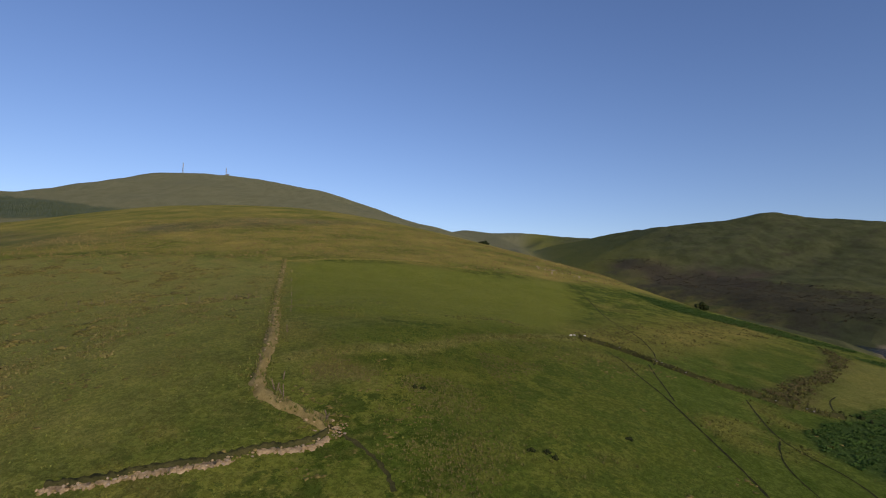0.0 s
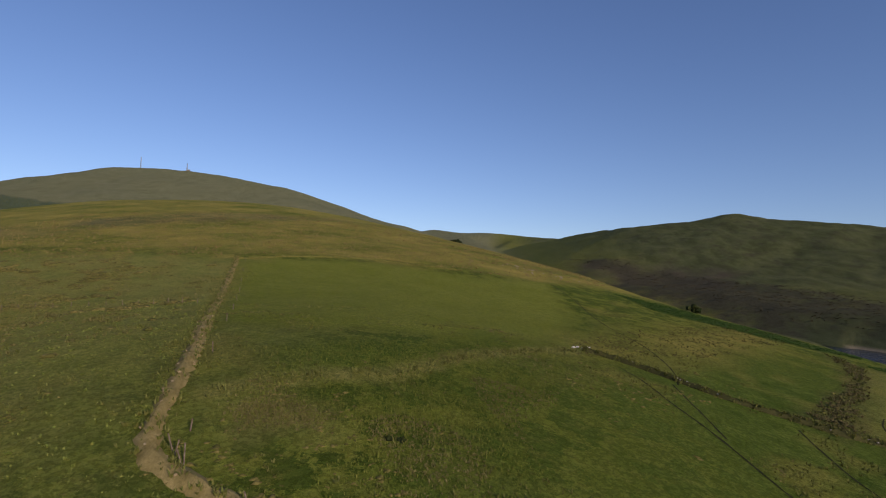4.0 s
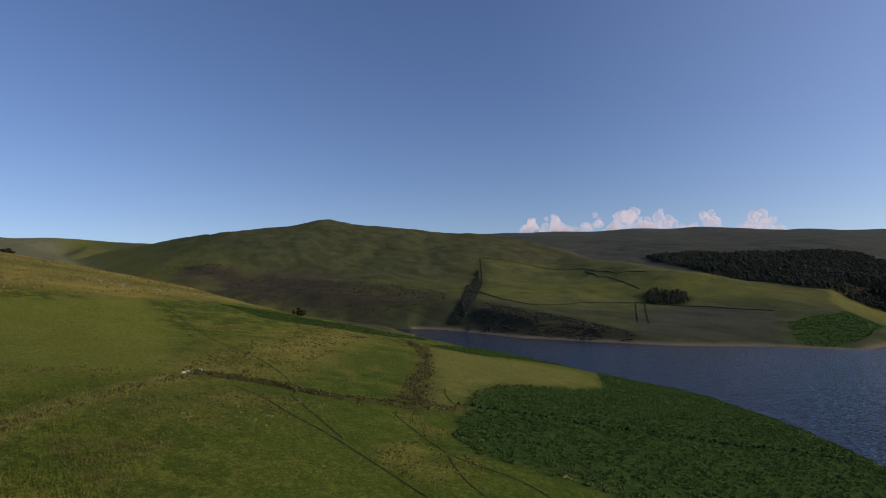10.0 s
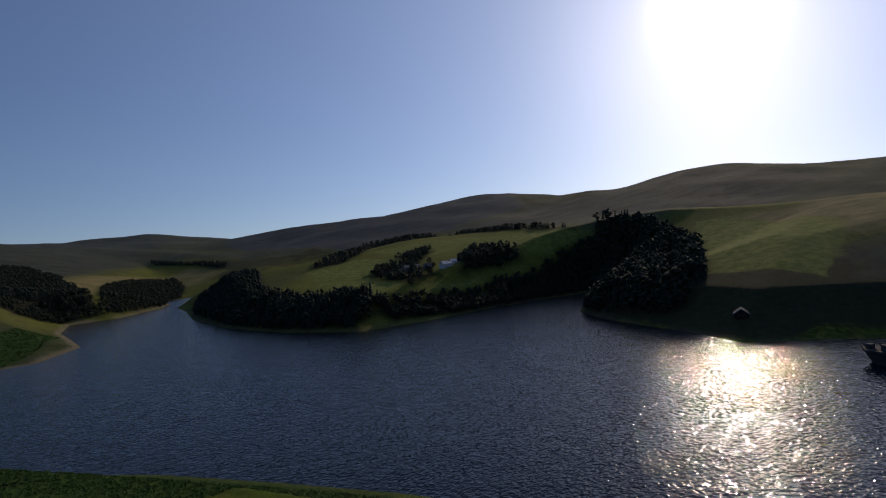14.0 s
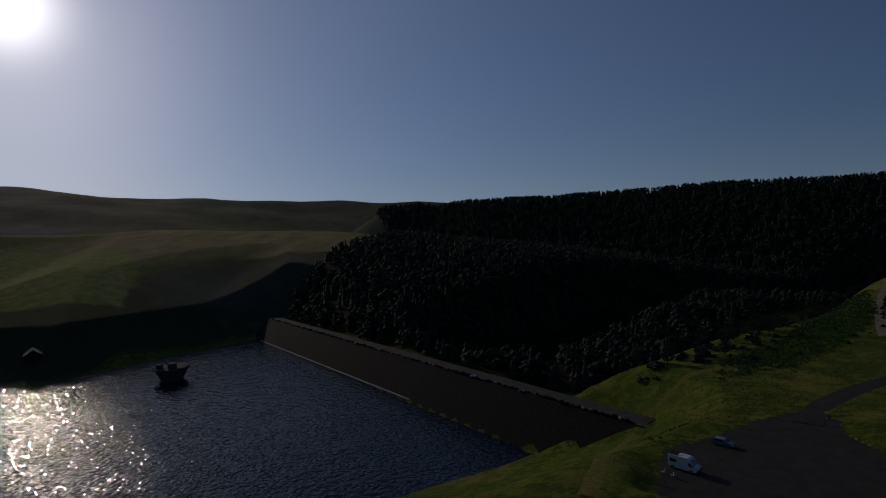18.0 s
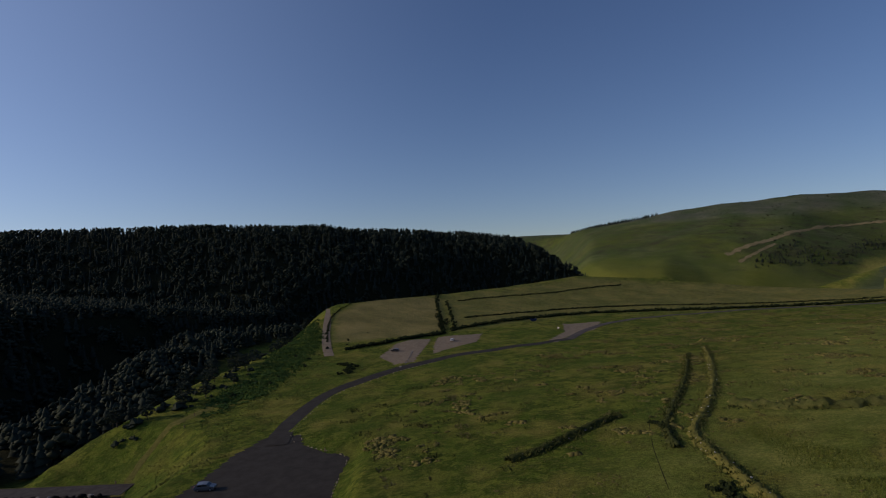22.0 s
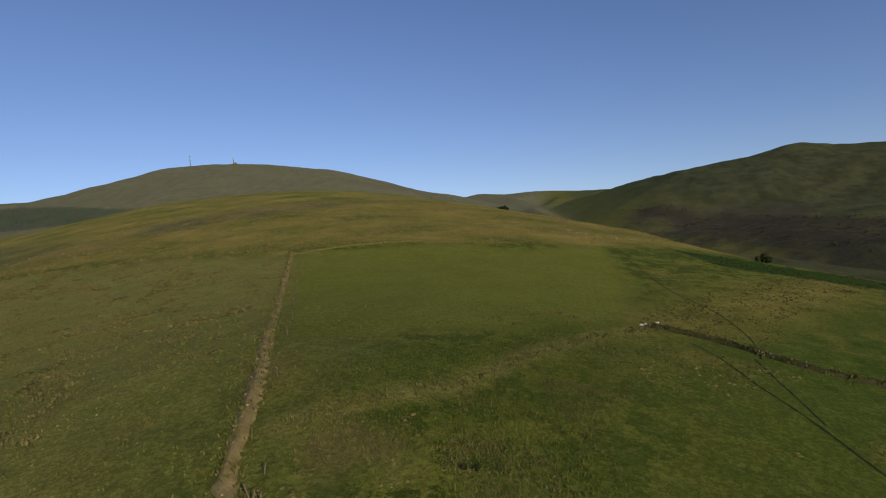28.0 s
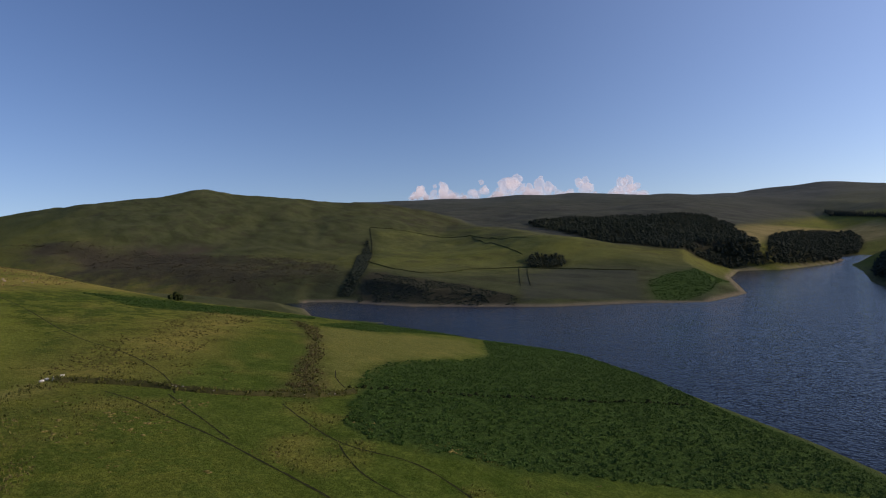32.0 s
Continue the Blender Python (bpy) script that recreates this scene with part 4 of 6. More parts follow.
def frond_shape(seed):
    """A bracken plant one unit high: arching fronds, folded along the rib."""
    rng = random.Random(seed)
    bm = bmesh.new()
    for i in range(4):
        a = i * 1.57 + rng.uniform(-.3, .3)
        c, s = math.cos(a), math.sin(a)
        r, h, w = rng.uniform(.55, .95), rng.uniform(.6, 1.0), rng.uniform(.22, .34)
        foot, top, end = (0, 0, 0), (c * r * .45, s * r * .45, h), (c * r, s * r, h * rng.uniform(.6, .85))
        f, t, e = bm.verts.new(foot), bm.verts.new(top), bm.verts.new(end)
        l = bm.verts.new((top[0] * 1.15 - s * w, top[1] * 1.15 + c * w, h * .82))
        k = bm.verts.new((top[0] * 1.15 + s * w, top[1] * 1.15 - c * w, h * .82))
        for tri in ((f, l, t), (f, t, k), (t, l, e), (t, e, k)):
            bm.faces.new(tri)
    return tri_mesh(bm)


def bush_shape(seed):
    """A low dense shrub one unit high with a broken outline."""
    rng = random.Random(seed)
    bm = bmesh.new()
    for i in range(9):
        a, out, up = rng.uniform(0, 6.3), rng.uniform(0, .55), rng.uniform(.15, .75)
        size = rng.uniform(.2, .36)
        clump = bmesh.ops.create_icosphere(bm, subdivisions=1, radius=size, matrix=Matrix.Translation((math.cos(a) * out, math.sin(a) * out, up * (1 - out * .5))))
        for v in clump["verts"]:
            v.co += Vector((rng.uniform(-1, 1), rng.uniform(-1, 1), rng.uniform(-1, 1))) * size * .45
    return tri_mesh(bm)


def grow(name, xy, shapes, material, size, wide, label, category, seed, kind="stuff", sink=.03, smooth=False):
    """Scatters plants over the land as one mesh."""
    rng = np.random.default_rng(seed)
    n = len(xy)
    z = land(xy[:, 0], xy[:, 1]) - sink
    rows = np.stack([xy[:, 0], xy[:, 1], z, rng.uniform(*size, n), rng.uniform(*wide, n), rng.uniform(0, 6.3, n), rng.integers(0, len(shapes), n)], 1)
    return tagged(scatter(name, rows, shapes, material, smooth), label, category, kind=kind)


# ---- surfaces ----
SOD = plain("sod_bank_turf", (.150, .122, .044), (.315, .250, .105), .8, .95, grain=.9, deep=.12)
DARK_SOD = plain("shaded_sod", (.030, .036, .012), (.075, .070, .026), .9, .95, grain=.9, deep=.12)
PEAT = plain("dark_peat_path", (.013, .017, .006), (.040, .042, .014), 1.5, .95, grain=.6, deep=.05)
PALE_ROCK = plain("pale_broken_rock", (.20, .145, .075), (.46, .36, .22), 1.6, .9, grain=.9, deep=.08)
GREY_STONE = plain("grey_stone", (.16, .15, .13), (.34, .32, .29), 2.5, .9, grain=.7, deep=.04)
SCAR_STONE = plain("weathered_scar_stone", (.20, .16, .11), (.38, .32, .24), 2.5, .9, grain=.7, deep=.04)
WHITE_STONE = plain("pale_quartz_stone", (.42, .40, .36), (.66, .64, .60), 2.5, .85, grain=.6, deep=.04)
TARMAC = plain("worn_tarmac", (.034, .031, .027), (.058, .053, .046), .35, .85, grain=.4, deep=.01, fine=30)
GRAVEL = plain("pale_gravel", (.165, .130, .092), (.270, .220, .158), .5, .95, grain=.6, deep=.03, fine=20)
# pale colour for the glint line at the foot of the dam
GLINT_PALE = plain("waterline_glint_pale", (.20, .195, .185), (.36, .35, .33), .7, .85, grain=.3, deep=.02)
TIMBER = plain("weathered_timber", (.09, .066, .045), (.20, .16, .12), 4, .85, grain=.5, deep=.01)
STEEL = plain("galvanised_steel", (.20, .21, .22), (.34, .35, .36), 2, .5, .8, .5, .2, .005)
RUSH = leafy("rush_blades", (.085, .120, .018), (.200, .205, .048), .08)
STRAW = leafy("dry_grass_blades", (.125, .120, .042), (.220, .190, .072), .08)
TUSSOCK = leafy("tussock_grass", (.095, .112, .026), (.180, .175, .054), .08)
BRACKEN_LEAF = leafy("bracken_fronds", (.028, .064, .012), (.074, .132, .028), .12)
GORSE_LEAF = leafy("gorse_spines", (.012, .020, .007), (.036, .045, .014), .3)

def far_bush_shape(seed):
    rng = random.Random(seed)
    bm = bmesh.new()
    for i in range(7):
        a, out, up = rng.uniform(0, 6.3), rng.uniform(0, .5), rng.uniform(.2, .7)
        gem(bm, rng.uniform(.26, .42), (math.cos(a) * out, math.sin(a) * out, up * (1 - out * .5)), rng)
    return tri_mesh(bm)


def gem_mound(seed):
    """A low tussock mound one unit high."""
    rng = random.Random(seed + 70)
    bm = bmesh.new()
    for i in range(2):
        gem(bm, rng.uniform(.5, .8), (rng.uniform(-.45, .45), rng.uniform(-.45, .45), rng.uniform(.15, .4)), rng, .95)
    return tri_mesh(bm)


RUSH_TUFTS = [blades_shape(i, 5, .25, .10) for i in range(5)]
GRASS_TUFTS = [blades_shape(20 + i, 5, .8, .15) for i in range(5)]
FRONDS = [frond_shape(i) for i in range(5)]
BUSHES = [bush_shape(i) for i in range(5)]
FAR_BUSHES = [far_bush_shape(50 + i) for i in range(5)]


# ---- banks, walls and paths on the hillside ----
MAIN_BANK = [(-90, 188), (-85.9, 179.5), (-72, 145.8), (-53.7, 103.9), (-35, 64.7), (-28.3, 49.1), (-25.6, 41), (-23.8, 36.4), (-21.4, 34.5), (-16.7, 32.5), (-12.7, 30.8)]
BANK_PROFILE = ((-1, -.3), (-.72, .18), (-.38, .72), (0, 1.0), (.36, .8), (.7, .22), (1, -.3))


def sod_bank(name, line, wide, high, material, label, stones=0, stone_mat=None, seed=0, ragged=.22):
    thing = tagged(new(name), label, "bank")
    prof = tuple((a, h * high if h > 0 else h) for a, h in BANK_PROFILE)
    strip("turf_bank", line, wide, material, 0, .9, ragged, False, seed, prof).parent = thing
    x, y, a = march(line, .5)
    rng = random.Random(seed)
    shapes = []
    for i in range(4):
        me = bpy.data.meshes.new("stone")
        bm = stone((1, .8, .6), seed + i)
        bm.to_mesh(me)
        bm.free()
        me.materials.append(stone_mat or GREY_STONE)
        shapes.append(me)
    for i in range(stones):
        k = rng.randrange(len(x))
        off = rng.uniform(-.42, .42) * wide
        px, py = x[k] - math.sin(a[k]) * off, y[k] + math.cos(a[k]) * off
        ob = new("stone", rng.choice(shapes))
        size = rng.uniform(.2, .5)
        ob.matrix_world = Matrix.Translation((px, py, land_at(px, py) + high * (1 - abs(off) / wide * 1.6))) @ Matrix.Rotation(rng.uniform(0, 6.3), 4, "Z") @ Matrix.Diagonal((size, size, size, 1))
        ob.parent = thing
    return thing


WIDE_BANK = [(-240, -58), (-185, -42), (-146, -33), (-126.9, -30), (-112.7, -28.9), (-105.5, -27.4), (-95.2, -21.8), (-82.6, -14.7), (-70.4, -6.7), (-62.4, -0.9), (-56.8, 4.7)]
SUNKEN_BANK = [(-218, -58), (-185, -50), (-159, -43), (-123.9, -37), (-106.7, -32.9), (-96.4, -27.3)]
CROSS_BANK = [(-129.9, -26), (-127.6, -12), (-134.7, 0), (-140.6, 16), (-150.7, 29.9), (-161.5, 54.8), (-176, 84), (-190, 125), (-205, 160)]
SHORT_BANK = [(-116.9, -46), (-110.9, -48.4), (-99.9, -49.4), (-90.8, -50.9), (-83.8, -53.9)]
HEDGE_SOD = plain("hedge_sod", (.030, .040, .012), (.085, .092, .026), .8, .95, grain=.9, deep=.12)
HEDGE_LEAF = leafy("hedge_growth", (.022, .034, .009), (.075, .090, .024), .3)
OVERGROWN_SOD = plain("overgrown_sod", (.055, .070, .017), (.145, .142, .044), .8, .95, grain=.9, deep=.12)
TURF_SOD = plain("grassy_sod", (.095, .100, .020), (.210, .180, .050), .8, .95, grain=.9, deep=.12)
sod_bank("sod_bank", MAIN_BANK, 2.2, .55, SOD, "long brown eroded sod bank with scattered stones", 110, PALE_ROCK, 11, .45)
sod_bank("sod_bank", [(-87.9, 182.9), (-75, 191), (-62, 200), (-43, 205), (-28, 204), (-8, 202)], 2.0, .4, TURF_SOD, "low broken sod bank along the top of the field", 40, PALE_ROCK, 12, .5)
sod_bank("sod_bank", [(18.8, 94.9), (25.4, 92.7), (31.8, 87.5), (37.2, 81.5), (46.7, 79.7), (52.1, 77.2), (60.7, 77.7)], 1.8, .7, DARK_SOD, "low dark sod bank crossing the pasture", 16, GREY_STONE, 13)
sod_bank("sod_bank", WIDE_BANK, 2.8, .65, TURF_SOD, "wide brown sod bank topped with dry grass", 60, WHITE_STONE, 15, .45)
sod_bank("sod_bank", SUNKEN_BANK, 2.2, .6, HEDGE_SOD, "dark overgrown bank beside the sunken track", 20, GREY_STONE, 16, .5)
sod_bank("sod_bank", CROSS_BANK, 4.0, 1.35, OVERGROWN_SOD, "overgrown green sod bank across the hillside", 30, GREY_STONE, 17, .6)
sod_bank("sod_bank", SHORT_BANK, 3.0, .95, HEDGE_SOD, "short mossy sod bank in rough pasture", 25, GREY_STONE, 18, .4)

def bank_grass(line, wide, high, count, seed, label, mat=None):
    """Dry tufts growing on and beside a bank."""
    x, y, a = march(line, .4)
    r = np.random.default_rng(seed)
    k = r.integers(0, len(x), count)
    off = np.clip(r.normal(0, .45, count), -1, 1) * wide * .8
    px, py = x[k] - np.sin(a[k]) * off, y[k] + np.cos(a[k]) * off
    z = land(px, py) + np.maximum(0, high * (1 - (np.abs(off) / wide * 2) ** 2)) - .12
    rows = np.stack([px, py, z, r.uniform(.22, .6, count), r.uniform(.6, 1.3, count), r.uniform(0, 6.3, count), r.integers(0, 5, count)], 1)
    return tagged(scatter("bank_grass", rows, GRASS_TUFTS, mat or TUSSOCK), label, "grass", kind="stuff")


bank_grass(REMNANT, 2.4, .1, 380, 76, "straw-coloured grass on a faint remnant bank")
bank_grass([(-87.9, 182.9), (-75, 191), (-62, 200), (-43, 205), (-28, 204), (-8, 202)], 2.6, .3, 500, 77, "dry grass along the top bank of the field")
bank_grass(MAIN_BANK, 2.6, .5, 1000, 71, "dry grass tufts along the long sod bank")
bank_grass(WIDE_BANK, 3.6, .5, 1900, 72, "dry grass growing over the wide sod bank")
bank_grass(SUNKEN_BANK, 3.2, .35, 900, 73, "rough grass over the dark bank")
bank_grass(SHORT_BANK, 4.0, .6, 500, 78, "rough grass over the short bank")
bank_grass(CROSS_BANK, 4.4, .6, 1900, 74, "rough grass over the hillside hedge bank")
bank_grass(CROSS_BANK, 3.4, .8, 1500, 79, "dark rushes and heather along the hillside hedge bank", HEDGE_LEAF)
bank_grass(SHORT_BANK, 2.6, .8, 500, 80, "dark rushes over the short bank", HEDGE_LEAF)
bank_grass(SUNKEN_BANK, 2.2, .5, 900, 81, "dark rushes along the sunken track", HEDGE_LEAF)
bank_grass([(18.8, 94.9), (25.4, 92.7), (31.8, 87.5), (37.2, 81.5), (46.7, 79.7), (52.1, 77.2), (60.7, 77.7)], 1.8, .7, 500, 75, "grass tufts over the low dark bank")

for i, (line, wide) in enumerate([
        ([(23, 86.9), (25.1, 80.6), (25.2, 69.8), (27.9, 62.5), (28.8, 54.3), (31.2, 43.8), (32.6, 34.3)], .42), ([(30.3, 83.1), (29.3, 74.6), (29, 65.3), (28.9, 61.1)], .36),
        ([(26, 205), (30.8, 163.9), (31, 133.4), (35.3, 122.1), (35.1, 104.4), (34.4, 93.2), (31.3, 83.5)], .32), ([(44.2, 74.9), (42.3, 65.3), (40.7, 55.5), (44.2, 50.4), (46.6, 46.6), (45.9, 37.9), (43.2, 25.2)], .40),
        ([(67.7, 92.9), (63.2, 87.2), (60.8, 80.7)], .3), ([(40.7, 55.5), (37, 47.3), (38.6, 40.3)], .28), ([(-116, -39), (-108, -36), (-96, -31.5), (-86, -27), (-77, -23)], .13)]):
    tagged(strip("footpath", line, wide * .78, PEAT, .035, 1.0, .45, seed=30 + i), "narrow dark trodden path through the grass", "path", kind="structure")
tagged(strip("footpath", [(-22, 35.4), (-16.2, 32.4), (-13.6, 31.2), (-11.2, 29.8), (-8.8, 28.5), (-5.9, 26.3), (-4.2, 23.4)], .45, DARK_SOD, .03, .5, .8, seed=44), "dark ditch beside the ruined bank", "path", kind="structure")

# the scar of pale broken rock, and the heap at its end
SCAR_PROFILE = ((-1, -.12), (-.6, .10), (-.2, .16), (.2, .10), (.6, .20), (1, -.12))
rock_scar = tagged(new("rock_scar"), "pale broken rock scar along a grassy step", "rock")
strip("bare_rock", [(-12.2, 28.6), (-12.9, 27.2), (-14.2, 26.2), (-15.9, 25.7), (-17.6, 25.0)], .8, PALE_ROCK, .0, .22, .9, seed=45, profile=SCAR_PROFILE).parent = rock_scar
strip("bare_rock", [(-19.3, 23.4), (-21.2, 22.2), (-23.5, 21.3), (-26.4, 19.9), (-28.8, 18.4), (-32.7, 17.5)], .9, PALE_ROCK, .0, .22, .9, seed=46, profile=SCAR_PROFILE).parent = rock_scar
strip("overhanging_turf", [(-12.6, 29.6), (-13.6, 27.9), (-14.8, 27.0), (-16.2, 26.4), (-18, 25.6), (-19.6, 24.2), (-21.5, 22.9), (-23.8, 22), (-26.7, 20.6), (-29.1, 19.1), (-32.9, 18.2)], .9, DARK_SOD, .04, .3, .8, seed=47, profile=((-1, -.1), (-.5, .2), (0, .3), (.5, .22), (1, -.1))).parent = rock_scar
rng = random.Random(9)
SCAR_LINE = march([(-12.0, 28.9), (-12.9, 27.2), (-14.2, 26.2), (-15.9, 25.7), (-17.6, 25.0), (-19.3, 23.4), (-21.2, 22.2), (-23.5, 21.3), (-26.4, 19.9), (-28.8, 18.4), (-32.7, 17.5)], .12)
for i in range(240):
    if i < 70:
        px, py, big = -12.3 + rng.gauss(0, .8), 30.0 + rng.gauss(0, .7), 1.0
    else:
        k = rng.randrange(len(SCAR_LINE[0]))
        px, py, big = SCAR_LINE[0][k] + rng.gauss(0, .28), SCAR_LINE[1][k] + rng.gauss(0, .32), rng.uniform(.6, 1.5)
    size = (rng.uniform(.12, .36) * big, rng.uniform(.12, .32) * big, rng.uniform(.1, .22) * big)
    part("stone", stone(size, 100 + i, at=(px, py, land_at(px, py) + .12)), rng.choice((PALE_ROCK, PALE_ROCK, SCAR_STONE, SOD)), rock_scar)
for i, (px, py) in enumerate([(18, 95.7), (19.2, 96.8), (20.4, 98.1), (17.1, 94.3), (18.8, 95.1)]):
    tagged(part("boulder", stone((.7, .55, .45), 300 + i, at=(px, py, land_at(px, py) + .25)), WHITE_STONE), "white quartz boulder at the end of the sod bank", "boulder", "white boulders")
for i in range(26):
    px, py = 24 + rng.gauss(0, 9), 240 + rng.gauss(0, 6)
    s = rng.uniform(.4, 1.3)
    tagged(part("boulder", stone((s, s * .8, s * .6), 330 + i, at=(px, py, land_at(px, py) + .1)), SCAR_STONE), "grey outcrop boulder on the moor brow", "boulder", "outcrop boulders")


def fence(name, places, label, high=1.15, thick=.07, lean=.06, seed=0):
    thing = tagged(new(name), label, "fence")
    rng = random.Random(seed)
    for px, py in places:
        z = land_at(px, py)
        part("post", rod((px, py, z - .2), (px + rng.uniform(-lean, lean) * 2, py + rng.uniform(-lean, lean) * 2, z + high * rng.uniform(.85, 1.1)), thick, 6), TIMBER, thing)
    return thing


fx, fy, _ = march([(-109.1, 101.3), (-88.9, 101.9), (-80.6, 104.6), (-68.5, 104.6), (-56.8, 102.5)], 3.4)
fence("post_fence", list(zip(fx, fy)), "line of weathered fence posts across the pasture", seed=1)
fx, fy, _ = march([(-23.6, 39.1), (-26.8, 45.4), (-34.6, 65.9), (-51.9, 105.5), (-70.7, 147.3), (-83.8, 177.6)], 17)
fence("post_fence", [(x + 1.9, y) for x, y in zip(fx, fy)], "leaning old posts beside the sod bank", seed=2)
fence("post_fence", [(-21.4, 36.4), (-21, 35.8), (-19.3, 34.3), (-19.7, 34.9), (-13.5, 30.7), (-12.9, 31.1)], "cluster of broken grey posts at the bank corner", 1.3, .06, .5, 3)

# ---- growth on the hillside ----
def thin(ring, deep):
    """Keeps fewer places towards a ring's edge."""
    return lambda x, y: np.clip(-rim(x, y, ring) / deep + .35 * waves(x, y, 7, 3), 0, 1) > np.modf(np.abs(np.sin(x * 12.9898 + y * 78.233) * 43758.5))[0]


spots, _ = spread(RUSHES, 6500, 1, thin(RUSHES, 28))
grow("rushes", spots, RUSH_TUFTS, RUSH, (.12, .30), (.7, 1.3), "dark green soft rushes standing in wet pasture", "rushes", 1)
spots, _ = spread(DARK_STRIP, 2600, 2, thin(DARK_STRIP, 5))
grow("rushes", spots, RUSH_TUFTS, RUSH, (.12, .28), (.7, 1.3), "dense dark rushes along a wet hollow", "rushes", 2)
spots, _ = spread(RUSHES, 3000, 3, lambda x, y: (waves(x, y, 11, 4) > .0) & thin(RUSHES, 22)(x, y))
straw, _ = spread(STRAW_PATCH, 700, 17, thin(STRAW_PATCH, 2))
spots = np.concatenate([spots, straw])
grow("dry_grass", spots, GRASS_TUFTS, STRAW, (.12, .28), (.7, 1.4), "straw-coloured dry grass among the rushes", "grass", 3)
NEAR_RING = [(60, 40), (45, 110), (20, 110), (-50, 100), (-70, 160), (-130, 160), (-160, 60), (-120, -20), (-60, -60), (20, -70), (80, -40), (95, 0)]
spots, _ = spread(NEAR_RING, 10000, 4, lambda x, y: waves(x, y, 14, 4) + .7 * waves(x, y, 5, 8) > .25)
grow("tussocks", spots, GRASS_TUFTS, TUSSOCK, (.18, .42), (.7, 1.4), "tawny tussocks dotted over the pasture", "grass", 4)
spots, _ = spread([(-90, 190), (-60, 205), (0, 204), (30, 215), (60, 240), (60, 330), (-60, 380), (-260, 330), (-260, 200), (-150, 170)], 7000, 5, lambda x, y: waves(x, y, 12, 6) > -.2)
grow("moor_grass", spots, GRASS_TUFTS, leafy("moor_grass_blades", (.180, .140, .055), (.340, .250, .105), .08), (.3, .8), (.7, 1.5), "tawny moor grass on the brow of the hill", "grass", 5)
MEADOW = [(-8, 18), (-24, 38), (-34, 62), (-58, 110), (-115, 115), (-130, 40), (-75, -8), (-25, -2)]
MEADOW_GRASS = leafy("meadow_grass_blades", (.110, .150, .028), (.225, .235, .060), .06)
spots, _ = spread(MEADOW, 9500, 22, lambda x, y: waves(x, y, 9, 2) > -.55)
grow("meadow_grass", spots, GRASS_TUFTS, MEADOW_GRASS, (.12, .26), (1.3, 2.4), "short green meadow grass on the western pasture", "grass", 22)
WEST_SLOPE = [(-40, 60), (-95, 185), (-210, 195), (-240, 60), (-130, 0), (-60, 20)]
spots, _ = spread(WEST_SLOPE, 9000, 16, lambda x, y: waves(x, y, 13, 4) + .8 * waves(x, y, 4, 8) > .35)
grow("dry_grass", spots, GRASS_TUFTS, STRAW, (.2, .5), (.9, 1.8), "clusters of pale dry tussocks on the pasture", "grass", 16)
NORTH_RING = [(-60, -60), (-110, -30), (-160, 30), (-260, 60), (-420, 60), (-440, -60), (-330, -120), (-250, -115), (-120, -130), (-85, -95)]
spots, _ = spread(NORTH_RING, 6500, 6, lambda x, y: waves(x, y, 16, 9) + .8 * waves(x, y, 4, 2) > .4)
grow("tussocks", spots, GRASS_TUFTS, TUSSOCK, (.22, .55), (.9, 1.7), "coarse tussocks over the lower pasture", "grass", 6)
spots, _ = spread([(-118, -26), (-114, -15), (-100, -1), (-87, 10), (-78, 15), (-68, 5), (-67, 1), (-79, -5), (-99, -16)], 3200, 7, lambda x, y: (waves(x, y, 9, 3) > -.3) & thin([(-118, -26), (-114, -15), (-100, -1), (-87, 10), (-78, 15), (-68, 5), (-67, 1), (-79, -5), (-99, -16)], 8)(x, y))
grow("rushes", spots, RUSH_TUFTS, RUSH, (.2, .42), (.7, 1.1), "green rush bed below the wide sod bank", "rushes", 7)
spots, _ = spread([(-40, -110), (-75, -128), (-110, -150), (-170, -180), (-190, -240), (-150, -240), (-90, -190), (-62, -170), (-45, -140)], 3400, 8, lambda x, y: waves(x, y, 10, 5) > -.15)
grow("tussocks", spots, GRASS_TUFTS, TUSSOCK, (.2, .45), (.9, 1.7), "rough grass on the slope below the road", "grass", 8)
spots, _ = spread(NORTH_RING, 3600, 18, lambda x, y: waves(x, y, 19, 5) + .9 * waves(x, y, 5, 7) > .75)
grow("dry_grass", spots, GRASS_TUFTS, STRAW, (.25, .6), (.9, 1.8), "pale dry tussocks clustered on the lower pasture", "grass", 18)
for ring, count, seed, label in ((BRACKEN, 18500, 9, "dense green bracken covering the slope to the shore"), (BRACKEN_EDGE, 7500, 10, "band of bracken along the shore"), (BRACKEN_RIDGE, 1300, 11, "bracken along the far brow of the pasture")):
    spots, _ = spread(ring, count, seed, lambda x, y: ground(x, y) > 2)
    grow("bracken", spots, FRONDS, BRACKEN_LEAF, (.30, .56), (1.1, 1.8), label, "bracken", seed, sink=.1)
DEAD_RUSH = leafy("dead_rush_blades", (.072, .072, .024), (.150, .130, .050), .15)
spots, _ = spread(MOSS, 1500, 54, lambda x, y: waves(x, y, 7, 3) + .6 * waves(x, y, 2.6, 5) > -.25)
grow("dead_rushes", spots, GRASS_TUFTS, DEAD_RUSH, (.16, .42), (.8, 1.5), "brown dead rushes in the boggy band of pasture", "rushes", 54)
HUMMOCKS = [gem_mound(i) for i in range(5)]
HUMMOCK_GRASS = leafy("hummock_grass", (.075, .078, .020), (.225, .185, .062), .05)
